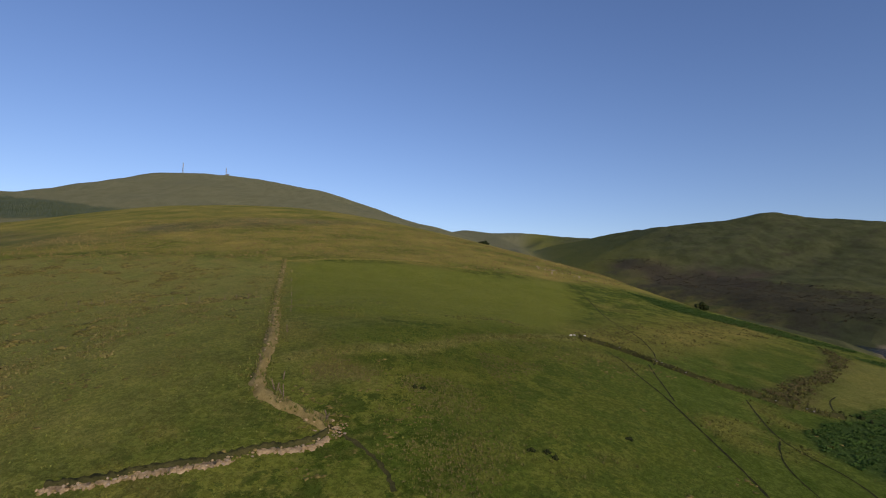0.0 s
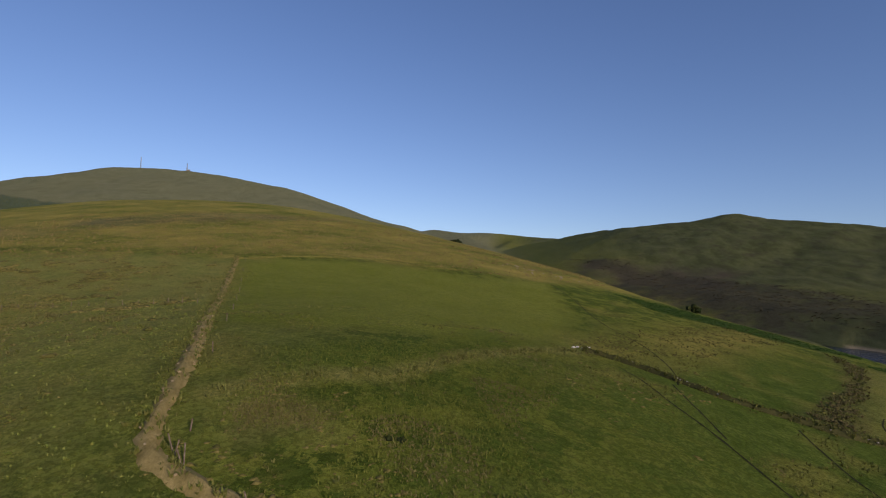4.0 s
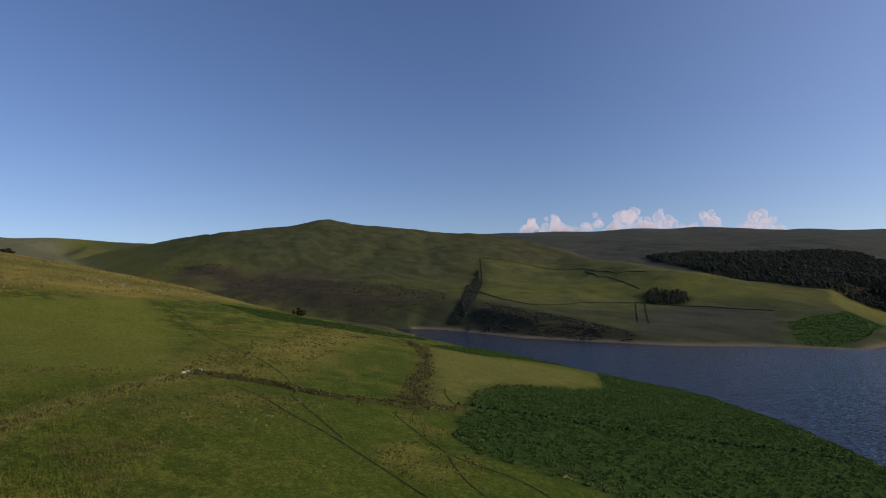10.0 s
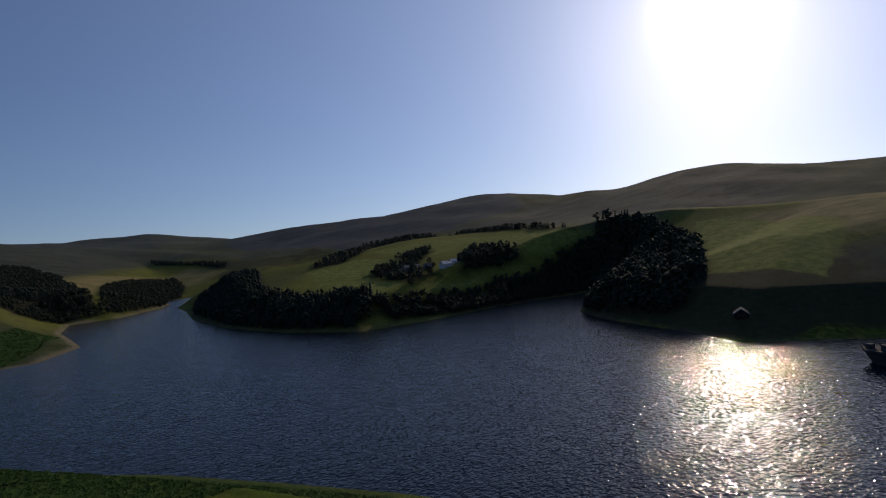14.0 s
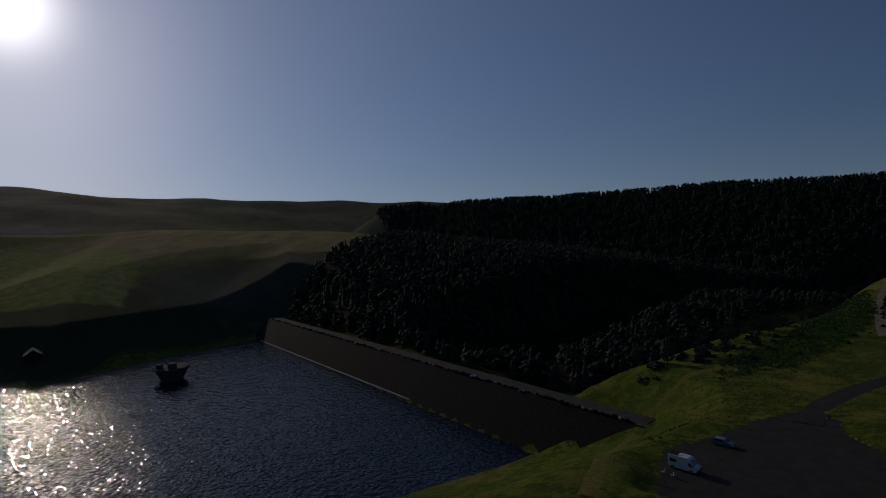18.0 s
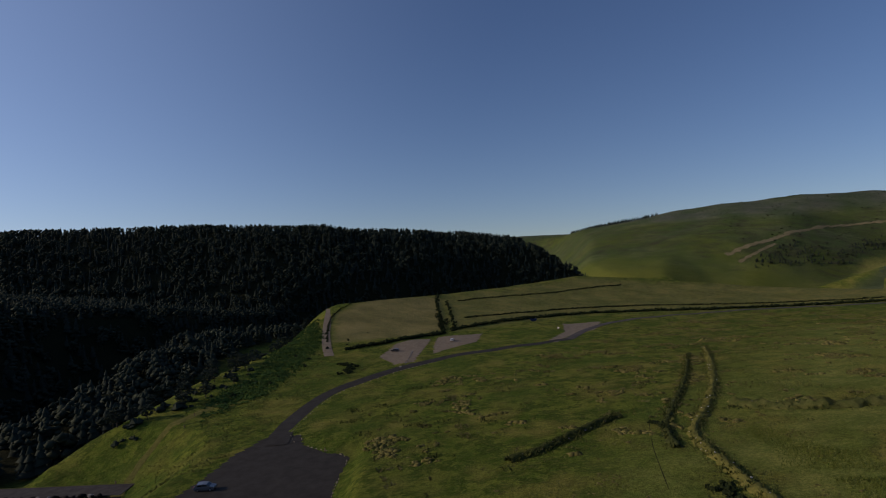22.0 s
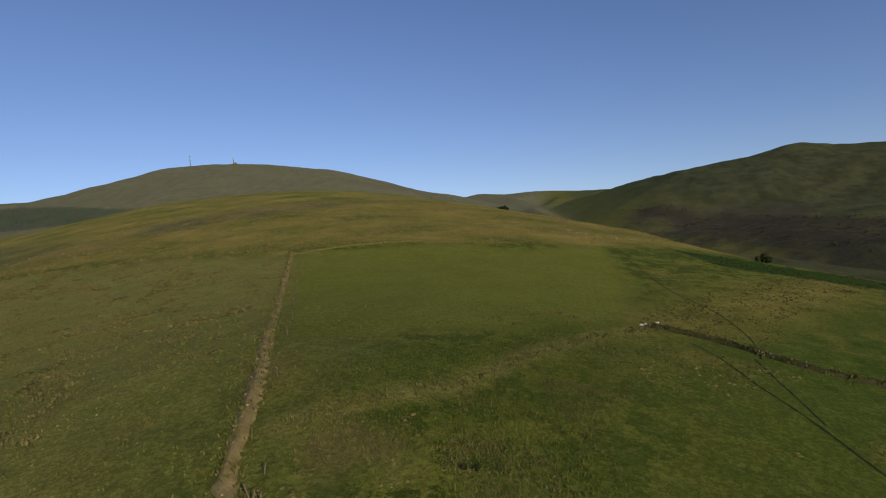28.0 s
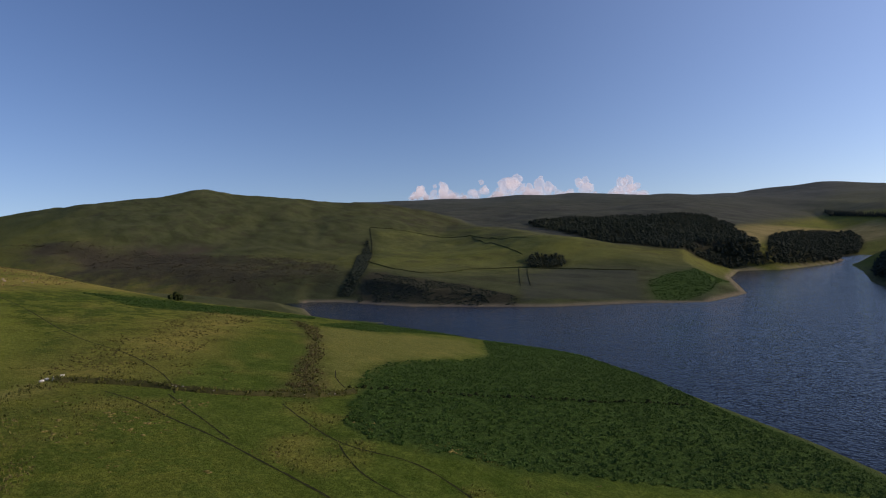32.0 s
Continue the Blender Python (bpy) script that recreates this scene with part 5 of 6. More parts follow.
for ring, count, seed, size, label in ((NORTH_RING, 4600, 51, (.25, .58), "grassy hummocks over the lower pasture"), (NEAR_RING, 3000, 52, (.10, .22), "low grassy hummocks in the rough pasture"), (WEST_SLOPE, 3200, 53, (.22, .52), "grassy hummocks on the western slope")):
    spots, _ = spread(ring, count, seed, lambda x, y: waves(x, y, 23, 5) + .9 * waves(x, y, 6, 7) + .5 * waves(x, y, 2.3, 1) > .62)
    grow("hummocks", spots, HUMMOCKS, HUMMOCK_GRASS, size, (1.6, 3.2), label, "grass", seed, sink=.08, smooth=True)
SLOPE_BRACKEN = [(-78, -166), (-110, -176), (-150, -208), (-195, -250), (-245, -320), (-225, -332), (-175, -272), (-125, -217), (-95, -197)]
spots, _ = spread(SLOPE_BRACKEN, 2600, 19, thin(SLOPE_BRACKEN, 4))
grow("bracken", spots, FRONDS, BRACKEN_LEAF, (.5, .95), (1.2, 2.0), "green bracken on the steep slope above the glen", "bracken", 19, sink=.1)
spots, _ = spread([(-60, -188), (-74, -178), (-100, -196), (-130, -222), (-190, -290), (-175, -292), (-118, -226), (-90, -206)], 60, 20)
grow("slope_scrub", spots, FAR_BUSHES, OAK_LEAF, (1.2, 3.6), (.8, 1.3), "dark thorn scrub along the edge of the glen", "scrub", 20, sink=.3)
HEATH_LEAF = leafy("heather_growth", (.040, .038, .020), (.105, .085, .048), .05)
spots, _ = spread(TOR_FOOT, 2200, 21, lambda x, y: (ground(x, y) > 1) & (waves(x, y, 40, 3) + .8 * waves(x, y, 14, 6) > -.35))
grow("heather", spots, FAR_BUSHES, HEATH_LEAF, (.6, 1.6), (1.3, 2.4), "dark heather and scrub on the foot of the tor", "heather", 21, sink=.4)
spots, _ = spread(GULLY, 620, 12, thin(GULLY, 5))
grow("dead_bracken", spots, FRONDS, leafy("dead_bracken_fronds", (.055, .052, .020), (.175, .145, .062), .2), (.25, .65), (.7, 1.2), "brown dead bracken standing in the eroded gully", "bracken", 12, sink=.1)
spots, _ = spread(GULLY, 420, 55, thin(GULLY, 3))
grow("gully_grass", spots, GRASS_TUFTS, TUSSOCK, (.25, .6), (.9, 1.7), "rough green grass along the eroded gully", "grass", 55)
spots, _ = spread(SCRUB, 1500, 13, lambda x, y: ground(x, y) > 1)
grow("gully_scrub", spots, FAR_BUSHES, OAK_LEAF, (1.2, 3.4), (.9, 1.6), "dark scrub filling the gully above the far shore", "scrub", 13, sink=.8)
spots, _ = spread(LOW_SCRUB, 1500, 15, lambda x, y: (ground(x, y) > 1) & (waves(x, y, 25, 3) > -.3))
grow("shore_scrub", spots, FAR_BUSHES, OAK_LEAF, (.6, 1.9), (1.0, 1.8), "low dark scrub on the bank above the far shore", "scrub", 15, sink=.4)
spots, _ = spread(TIP_BRACKEN, 1500, 14, lambda x, y: ground(x, y) > 1)
grow("shore_gorse", spots, FAR_BUSHES, BRACKEN_LEAF, (.6, 1.5), (1.0, 1.9), "green gorse and bracken on the far point", "scrub", 14, sink=.5)


def shrub(px, py, size, label, group="", mat=None, seed=0):
    ob = scatter("shrub", [(px, py, land_at(px, py) - .15, size, 1.1, seed * 1.3, seed % 5)], BUSHES, mat or GORSE_LEAF)
    return tagged(ob, label, "shrub", group)


shrub(78, 203, 3.4, "lone dark thorn bush on the pasture edge", seed=1)
shrub(-22, 425, 4.0, "low dark bush on the moor skyline", seed=2)
shrub(-25, 428, 3.5, "low dark bush on the moor skyline", seed=3)
for i, (px, py) in enumerate([(-6.3, 42), (-5.3, 42.3), (7.5, 33.8), (9.1, 34.3), (18.9, 42.6), (9.9, 33.6)]):
    shrub(px, py, .6, "small dark rush clump in short grass", "dark clumps", GORSE_LEAF, 4 + i)


# ---- roads and parking places ----
def paved(name, ring, material, label, level=None, lift=.06, cell=1.5):
    """A paved place: a fine sheet inside a ring, laid on the land."""
    p = np.array(ring, float)
    gx, gy = np.arange(p[:, 0].min() - 2, p[:, 0].max() + 2, cell), np.arange(p[:, 1].min() - 2, p[:, 1].max() + 2, cell)
    x, y = np.meshgrid(gx, gy, indexing="ij")
    keep = rim(x + cell / 2, y + cell / 2, ring) < .4
    i, j = np.nonzero(keep[:-1, :-1])
    n = len(gy)
    quads = np.stack([i * n + j, (i + 1) * n + j, (i + 1) * n + j + 1, i * n + j + 1], 1)
    used, back = np.unique(quads, return_inverse=True)
    z = (land(x, y) if level is None else np.full(x.shape, level)) + lift
    return tagged(sheet(name, np.stack([x.ravel(), y.ravel(), z.ravel()], 1)[used], back.reshape(-1, 4), material, True), label, "car park", kind="structure")


FLAT = ((-1, 0), (-.7, .03), (0, .06), (.7, .03), (1, 0))
paved("car_park_1", LOT, TARMAC, "dark worn tarmac car park above the dam", LOT_LEVEL, .05, 1.0)
paved("car_park_2", LOWER_LOT, GRAVEL, "pale gravel parking place beside the road")
paved("car_park_3", SECOND_LOT, GRAVEL, "pale gravel parking place beside the hedge")
paved("lay_by", LAYBY, GRAVEL, "pale gravel lay-by at the road junction")
ROAD = [(-76, -118), (-84, -127), (-92, -134), (-111, -149), (-131, -157), (-155, -161), (-188, -160), (-215, -150), (-240, -138), (-262, -130)]
HILL_ROAD = [(-262, -130), (-306, -141), (-353, -136), (-392, -112), (-430, -82), (-462, -41), (-482, 7), (-506, 61), (-524, 118), (-556, 187), (-604, 265), (-640, 320), (-700, 390)]
tagged(strip("road_1", ROAD, 6.0, TARMAC, .12, 2, 0, True, profile=FLAT), "narrow dark tarmac road curving down the hillside", "road", kind="structure")
tagged(strip("road_2", HILL_ROAD, 4.8, plain("grey_road", (.070, .063, .056), (.115, .102, .090), .3, .9, grain=.3, deep=.01), .14, 3, 0, True, profile=FLAT), "grey moor road climbing beside the hedge", "road", kind="structure")
tagged(strip("road_3", [(-172, -218), (-186, -238), (-212, -272), (-238, -302), (-262, -330)], 5.0, GRAVEL, .12, 2, 0, True, profile=FLAT), "gravel track dropping over the glen edge", "road", kind="structure")
tagged(strip("track_1", [(-20, -84), (-26, -100), (-36, -122), (-44, -142), (-52, -156), (-64, -170), (-78, -176), (-96, -186)], 3.4, TURF_SOD, .10, 1.5, .15, True, profile=FLAT), "rough earth track leading down to the dam", "track", kind="structure")


def edging(name, line, label, step=1.6, size=(.7, .3, .26), mat=None, seed=0, level=None):
    """A row of kerb stones, each a part."""
    thing = tagged(new(name), label, "kerb")
    rng = random.Random(seed)
    shapes = []
    for i in range(4):
        me = bpy.data.meshes.new("kerb_stone")
        bm = box(size, bevel=.05)
        for v in bm.verts:
            v.co *= rng.uniform(.9, 1.1)
        bm.to_mesh(me)
        bm.free()
        me.materials.append(mat or WHITE_STONE)
        shapes.append(me)
    x, y, a = march(line, step)
    for px, py, h in zip(x, y, a):
        if rng.random() < .32:
            continue
        ob = new("kerb_stone", rng.choice(shapes))
        ob.matrix_world = Matrix.Translation((px, py, (land_at(px, py) if level is None else level) + .16)) @ Matrix.Rotation(h + rng.uniform(-.12, .12), 4, "Z") @ Matrix.Scale(rng.uniform(.5, 1.05), 4)
        ob.parent = thing
    return thing


edging("kerb", [(-84, -119), (-80.5, -113), (-79.5, -108), (-82.5, -97), (-76, -92), (-69, -86.5), (-60, -78)], "pale edging stones along the car park", seed=1, mat=SCAR_STONE)
edging("kerb", [(-80, -116), (-82, -121), (-88, -127), (-96, -133), (-112, -146), (-131, -153), (-155, -157), (-180, -156)], "pale stones marking the road edge", 2.4, seed=2, mat=SCAR_STONE)
edging("kerb", [(-166, -162), (-180, -170), (-196, -183), (-204, -190)], "boulders between the two parking places", 2.2, (1.3, .9, .8), GREY_STONE, 3)


def hedge(name, line, wide, high, mat, label, seed, gap=1.0):
    """A dense hedge: shrub clumps along a line, as one thing."""
    x, y, a = march(line, gap)
    rng = np.random.default_rng(seed)
    n = len(x)
    off = rng.uniform(-.5, .5, n) * wide
    px, py = x - np.sin(a) * off, y + np.cos(a) * off
    rows = np.stack([px, py, land(px, py) - .2, rng.uniform(.7, 1.2, n) * high, rng.uniform(.9, 1.4, n), rng.uniform(0, 6.3, n), rng.integers(0, 5, n)], 1)
    return tagged(scatter(name, rows, BUSHES if np.hypot(x, y).min() < 190 else FAR_BUSHES, mat), label, "hedge")


ROAD_HEDGE = [(-262, -210), (-300, -202), (-329, -190), (-376, -164), (-414, -120), (-440, -84), (-466, -46), (-490, -4), (-520, 58), (-548, 122), (-576, 190), (-630, 272)]
hedge("gorse_hedge", ROAD_HEDGE, 3.6, 2.3, GORSE_LEAF, "long dark gorse hedge beside the moor road", 1, .9)
hedge("gorse_hedge", [(-186, -222), (-206, -216), (-228, -213), (-250, -207)], 2.6, 2.3, GORSE_LEAF, "dark gorse hedge behind the gravel car park", 2, .7)
hedge("gorse_hedge", [(-252, -210), (-272, -226), (-300, -252), (-330, -280), (-345, -292)], 1.4, 2.2, GORSE_LEAF, "ragged gorse hedge between the hay fields", 3, 3.4)
hedge("gorse_hedge", [(-259, -206), (-279, -221), (-307, -247), (-337, -275)], 1.6, 1.9, GORSE_LEAF, "gappy thorn hedge beside the hay field", 13, 3.9)
hedge("field_hedge", [(-300, -228), (-345, -205), (-390, -178), (-425, -148), (-462, -92), (-500, -30), (-527, 40), (-560, 110)], 1.6, 1.5, GORSE_LEAF, "low broken hedge across the upper fields", 4, 1.2)
hedge("field_hedge", [(-345, -268), (-385, -252), (-423, -226), (-454, -216), (-490, -190)], 1.8, 1.4, GORSE_LEAF, "low hedge near the edge of the glen", 5, 1.2)
hedge("field_hedge", [(-196, -250), (-226, -288), (-256, -316), (-290, -330), (-330, -306)], 1.0, 1.2, GORSE_LEAF, "thin hedge round the hay field", 6, 1.8)
hedge("gorse_hedge", CROSS_BANK[:5], 1.4, .6, GORSE_LEAF, "low dark growth along the hillside bank", 12, .7)
hedge("gorse_hedge", [(-151, 30), (-155, 40), (-161, 54), (-172, 78)], 1.6, 1.0, GORSE_LEAF, "dark gorse growing on the hillside bank", 7, .8)
hedge("gorse_hedge", [(-79, -18), (-77, -15), (-73, -11)], 3.0, 1.1, GORSE_LEAF, "cluster of dark gorse beside the wide bank", 8, .6)
hedge("gorse_hedge", [(-113, -38), (-111, -34), (-105, -31)], 1.0, .8, GORSE_LEAF, "dark gorse in the bank gap", 9, .6)
hedge("gorse_hedge", [(-146, -176), (-156, -182), (-164, -190), (-160, -196)], 5.0, 1.6, GORSE_LEAF, "gorse clumps beside the gravel car park", 10, 1.0)

hedge("gorse_hedge", [(62, 81), (70, 76), (84, 67), (96, 60), (113, 52), (134, 42)], .9, .8, GORSE_LEAF, "dark broken hedge line through the bracken", 11, 1.4)

clumps = np.random.default_rng(41)
spots = np.concatenate([np.array(p) + clumps.normal(0, 1.3, (34, 2)) * (1, 1.5) for p in ((-107, -125), (-114, -118), (-100, -91), (-105, -86), (-108, -75), (-90, -101), (-82, -72), (-122, -107), (-136, -126), (-153, -108), (-97, -115))])
grow("rushes", spots, RUSH_TUFTS, leafy("dark_rush_blades", (.030, .045, .012), (.085, .095, .026), .08), (.35, .75), (.7, 1.1), "dark rush clumps in the rough pasture", "rushes", 41)

# walls and lanes on the far spur, too far off to tell stone from stone
for line, label in (([(711, 844), (772, 766), (800, 690), (792, 600), (753, 492)], "dark wall along the spur crest"), ([(711, 844), (655, 772), (575, 680), (515, 616)], "dark wall rising beside the wooded gully"),
                    ([(790, 640), (756, 578), (660, 442)], "faint dark wall across the spur pasture"), ([(515, 616), (484, 489), (520, 472), (559, 457)], "dark wall along the foot of the spur"),
                    ([(559, 457), (596, 418), (615, 352), (637, 263)], "dark wall across the lower spur"), ([(607, 412), (550, 374), (496, 335)], "steep walled lane above the shore"), ([(614, 404), (557, 366), (503, 327)], "steep walled lane above the shore")):
    sod_bank("field_wall", line, 1.1, .6 if "lane" in label else .9, DARK_SOD, label, 0, seed=60)

# pale grass tracks slanting up the far green hill
PALE_TRACK = plain("bleached_grass", (.130, .112, .058), (.235, .195, .105), .05, .95, grain=.5, deep=.1)
for line, wide in (([(-1226, -252), (-1326, -184), (-1440, -120), (-1530, -54), (-1580, 90), (-1700, 180), (-1824, 243)], 11), ([(-1205, -225), (-1262, -196), (-1310, -176)], 7), ([(-1490, 12), (-1535, 128), (-1640, 200), (-1720, 251)], 7)):
    tagged(strip("grass_track", line, wide, PALE_TRACK, .5, 6, .5, seed=wide), "pale bleached grass track slanting up the hill", "track", kind="structure")

# ---- the dam ----
def dam_place(s, o):
    """x, y on the dam: s along it from the far end, o towards the water."""
    ux, uy = DAM_B[0] - DAM_A[0], DAM_B[1] - DAM_A[1]
    n = math.hypot(ux, uy)
    return DAM_A[0] + ux / n * s + uy / n * o, DAM_A[1] + uy / n * s - ux / n * o


DAM_LONG = math.hypot(DAM_B[0] - DAM_A[0], DAM_B[1] - DAM_A[1])
dam = tagged(new("dam"), "long stone-faced embankment dam with a crest road", "dam", kind="structure")
PITCHING = plain("dark_stone_pitching", (.012, .011, .010), (.028, .026, .024), 1.1, .9, grain=.9, deep=.15)


def dam_band(name, o0, z0, o1, z1, material, s0=-6, s1=None, thick=.25):
    bm = bmesh.new()
    rows = []
    n = 60
    for i in range(n + 1):
        s = s0 + ((s1 or DAM_LONG + 4) - s0) * i / n
        a, b = dam_place(s, o0), dam_place(s, o1)
        rows.append([bm.verts.new((*a, z0 - thick)), bm.verts.new((*a, z0)), bm.verts.new((*b, z1)), bm.verts.new((*b, z1 - thick))])
    for p, q in zip(rows, rows[1:]):
        for k in range(4):
            bm.faces.new((p[k], q[k], q[(k + 1) % 4], p[(k + 1) % 4]))
    bm.faces.new(rows[0])
    bm.faces.new(rows[-1][::-1])
    bmesh.ops.recalc_face_normals(bm, faces=bm.faces)
    return part(name, bm, material, dam)


dam_band("stone_face", 3.2, DAM_TOP + .2, 18.0, -.25, PITCHING)
dam_band("crest_road", -4.6, DAM_TOP + .2, 2.2, DAM_TOP + .2, plain("crest_gravel", (.048, .042, .038), (.085, .076, .070), .5, .9), -4, DAM_LONG + 3)
dam_band("grass_verge", -7.5, DAM_TOP - .9, -4.5, DAM_TOP + .25, plain("verge_grass", (.07, .075, .02), (.14, .13, .04), .6, .95, grain=.8, deep=.1), -4, DAM_LONG + 3)
# added pale strip that stands in for the glint along the waterline
dam_band("waterline_glint", 16.6, 1.05, 17.3, .8, GLINT_PALE, 14, 205)
rng = random.Random(4)
blocks = []
for mat in (GREY_STONE, WHITE_STONE, PITCHING, PITCHING):
    me = bpy.data.meshes.new("parapet_stone")
    bm = stone((2.4, 1.3, 1.3), len(blocks) + 7)
    bm.to_mesh(me)
    bm.free()
    me.materials.append(mat)
    blocks.append(me)
for i in range(150):
    s = DAM_LONG * (i + rng.random()) / 150
    px, py = dam_place(s, 2.9 + rng.uniform(-.3, .3))
    ob = new("parapet_stone", blocks[0 if rng.random() < .3 else 1 if rng.random() < .12 else 2])
    ob.matrix_world = Matrix.Translation((px, py, DAM_TOP + .55)) @ Matrix.Rotation(rng.uniform(0, 6.3), 4, "Z") @ Matrix.Scale(rng.uniform(.6, 1.1), 4)
    ob.parent = dam


def draw_off_tower(px, py):
    """A flared eight-sided concrete tower standing in the water."""
    thing = tagged(new("draw_off_tower"), "flared dark concrete draw-off tower standing in the water", "tower")
    dark = plain("stained_concrete", (.05, .048, .046), (.12, .115, .11), .6, .9)

    def flared(levels, material, name):
        bm = bmesh.new()
        rings = [[bm.verts.new((r * math.cos(a * math.pi / 4 + .39), r * math.sin(a * math.pi / 4 + .39), z)) for a in range(8)] for r, z in levels]
        for p, q in zip(rings, rings[1:]):
            for k in range(8):
                bm.faces.new((p[k], p[(k + 1) % 8], q[(k + 1) % 8], q[k]))
        bm.faces.new(rings[0][::-1])
        bm.faces.new(rings[-1])
        return part(name, bm, material, thing)

    flared([(5.2, -6), (5.6, .5), (8.2, 5.2), (8.9, 5.6), (8.9, 6.4)], dark, "flared_shaft")
    flared([(9.3, 6.4), (9.3, 6.8)], dark, "deck")
    for k in range(16):
        a = k * math.pi / 8
        part("rail_post", rod((8.9 * math.cos(a), 8.9 * math.sin(a), 6.8), (8.9 * math.cos(a), 8.9 * math.sin(a), 7.9), .07), dark, thing)
    for z in (7.35, 7.9):
        bm = bmesh.new()
        for k in range(16):
            a, b = k * math.pi / 8, (k + 1) * math.pi / 8
            rod((8.9 * math.cos(a), 8.9 * math.sin(a), z), (8.9 * math.cos(b), 8.9 * math.sin(b), z), .06, bm=bm)
        part("rail", bm, dark, thing)
    part("winch_house", box((2.6, 2.8, 2.2), (4.6, 3.4, 7.9), .08), dark, thing)
    cabin = part("cabin", box((3.4, 3.0, 2.6), (-3.0, 4.6, 8.1), .08), dark, thing)
    part("cabin_roof", box((3.9, 3.5, .3), (-3.0, 4.6, 9.5), .05), dark, cabin)
    part("hoist", rod((5.0, -5.0, 6.8), (5.0, -5.0, 9.2), .18), dark, thing)
    bm = rod((5.0, -5.0, 9.1), (8.5, -7.4, 9.4), .14)
    part("hoist_arm", bm, dark, thing)
    part("landing_stage", box((4.5, 1.4, .25), (-10.8, -1.5, 6.0), .04), dark, thing)
    thing.location = (px, py, 0)
    return thing


draw_off_tower(155, -281)

# marker boards shaped like an arrow head above the far shore
gauge = tagged(new("boathouse"), "dark boathouse with white gable boards above the shore", "boathouse")
DARK_WOOD = plain("tarred_boards", (.02, .019, .018), (.05, .047, .044), 2, .8)
WHITE_PAINT = plain("white_paint", (.62, .62, .60), (.80, .80, .78), 2, .5, grain=.1, deep=.005)
gx, gy = 249, -304
gz = land_at(gx, gy)
bm = bmesh.new()
prof = [(-4, 0), (4, 0), (4, 2.6), (0, 5.4), (-4, 2.6)]
ends = [[bm.verts.new((u, v, z)) for u, z in prof] for v in (-4.5, 4.5)]
bm.faces.new(ends[0])
bm.faces.new(ends[1][::-1])
for k in range(5):
    bm.faces.new((ends[0][k], ends[1][k], ends[1][(k + 1) % 5], ends[0][(k + 1) % 5]))
bmesh.ops.recalc_face_normals(bm, faces=bm.faces)
part("walls", bm, DARK_WOOD, gauge)
for side in (-1, 1):
    part("roof_slope", box((5.6, 9.6, .18), (0, 0, 0), .02), plain("dark_slate", (.03, .03, .033), (.06, .06, .065), 2, .6), gauge).matrix_basis = Matrix.Translation((side * 2.15, 0, 4.05)) @ Matrix.Rotation(side * math.atan2(2.8, 4), 4, "Y")
    part("gable_board", box((5.7, .22, .42), (0, 0, 0), .02), WHITE_PAINT, gauge, "white painted gable board").matrix_basis = Matrix.Translation((side * 2.15, 4.95, 4.15)) @ Matrix.Rotation(side * math.atan2(2.8, 4), 4, "Y")
part("boat_door", box((4.2, .16, 2.3), (0, 4.58, 1.15), .02), plain("brown_boards", (.05, .035, .025), (.09, .065, .045), 3, .8), gauge)
gauge.location, gauge.rotation_euler = (gx, gy, gz - .3), (0, 0, math.atan2(-gy, -gx) - math.pi / 2)


# ---- vehicles ----
def paint(name, color, rough=.3):
    s = Shade(name, rough, 0, .5)
    s.skin.inputs["Coat Weight"].default_value = .6
    dirt = s.noise(3.0, 4)
    return s.done(s.mix(s.times(s.ramp(dirt, .5, .8), .25), color, tuple(v * .6 + .03 for v in color)))


GLASS = paint("tinted_glass", (.012, .014, .016), .08)
TYRE = plain("tyre_rubber", (.012, .012, .012), (.03, .03, .03), 8, .9)
CHROME = plain("wheel_alloy", (.35, .35, .36), (.5, .5, .51), 6, .35, .9, .5, .1, .003)
LAMP_RED, LAMP_CLEAR = paint("red_lens", (.30, .01, .01), .2), paint("clear_lens", (.6, .6, .58), .15)
TRIM = plain("black_plastic_trim", (.012, .012, .013), (.03, .03, .032), 5, .7)


def side_solid(outline, wide, tuck, waist):
    """A body from its side outline (x, z): narrower above the waist line."""
    bm = bmesh.new()
    rows = []
    for s in (-1, 1):
        rows.append([bm.verts.new((x, s * wide / 2 * (1 - tuck * max(0, (z - waist))), z)) for x, z in outline])
    n = len(outline)
    bm.faces.new(rows[0])
    bm.faces.new(rows[1][::-1])
    for k in range(n):
        bm.faces.new((rows[0][k], rows[1][k], rows[1][(k + 1) % n], rows[0][(k + 1) % n]))
    bmesh.ops.recalc_face_normals(bm, faces=bm.faces)
    bmesh.ops.bevel(bm, geom=bm.edges[:], offset=.05, segments=2, affect="EDGES", profile=.6)
    return bm


def wheel(thing, x, y, r):
    tyre = part("tyre", rod((x, y - .11, r), (x, y + .11, r), r, 20), TYRE, thing)
    part("rim", rod((x, y - .12, r), (x, y + .12, r), r * .62, 14), CHROME, tyre)


def pane(thing, corners, y, name="window"):
    bm = bmesh.new()
    lo = [bm.verts.new((x, y - .012, z)) for x, z in corners]
    hi = [bm.verts.new((x, y + .012, z)) for x, z in corners]
    bm.faces.new(lo)
    bm.faces.new(hi[::-1])
    for k in range(len(lo)):
        bm.faces.new((lo[k], hi[k], hi[(k + 1) % len(lo)], lo[(k + 1) % len(lo)]))
    bmesh.ops.recalc_face_normals(bm, faces=bm.faces)
    return part(name, bm, GLASS, thing)


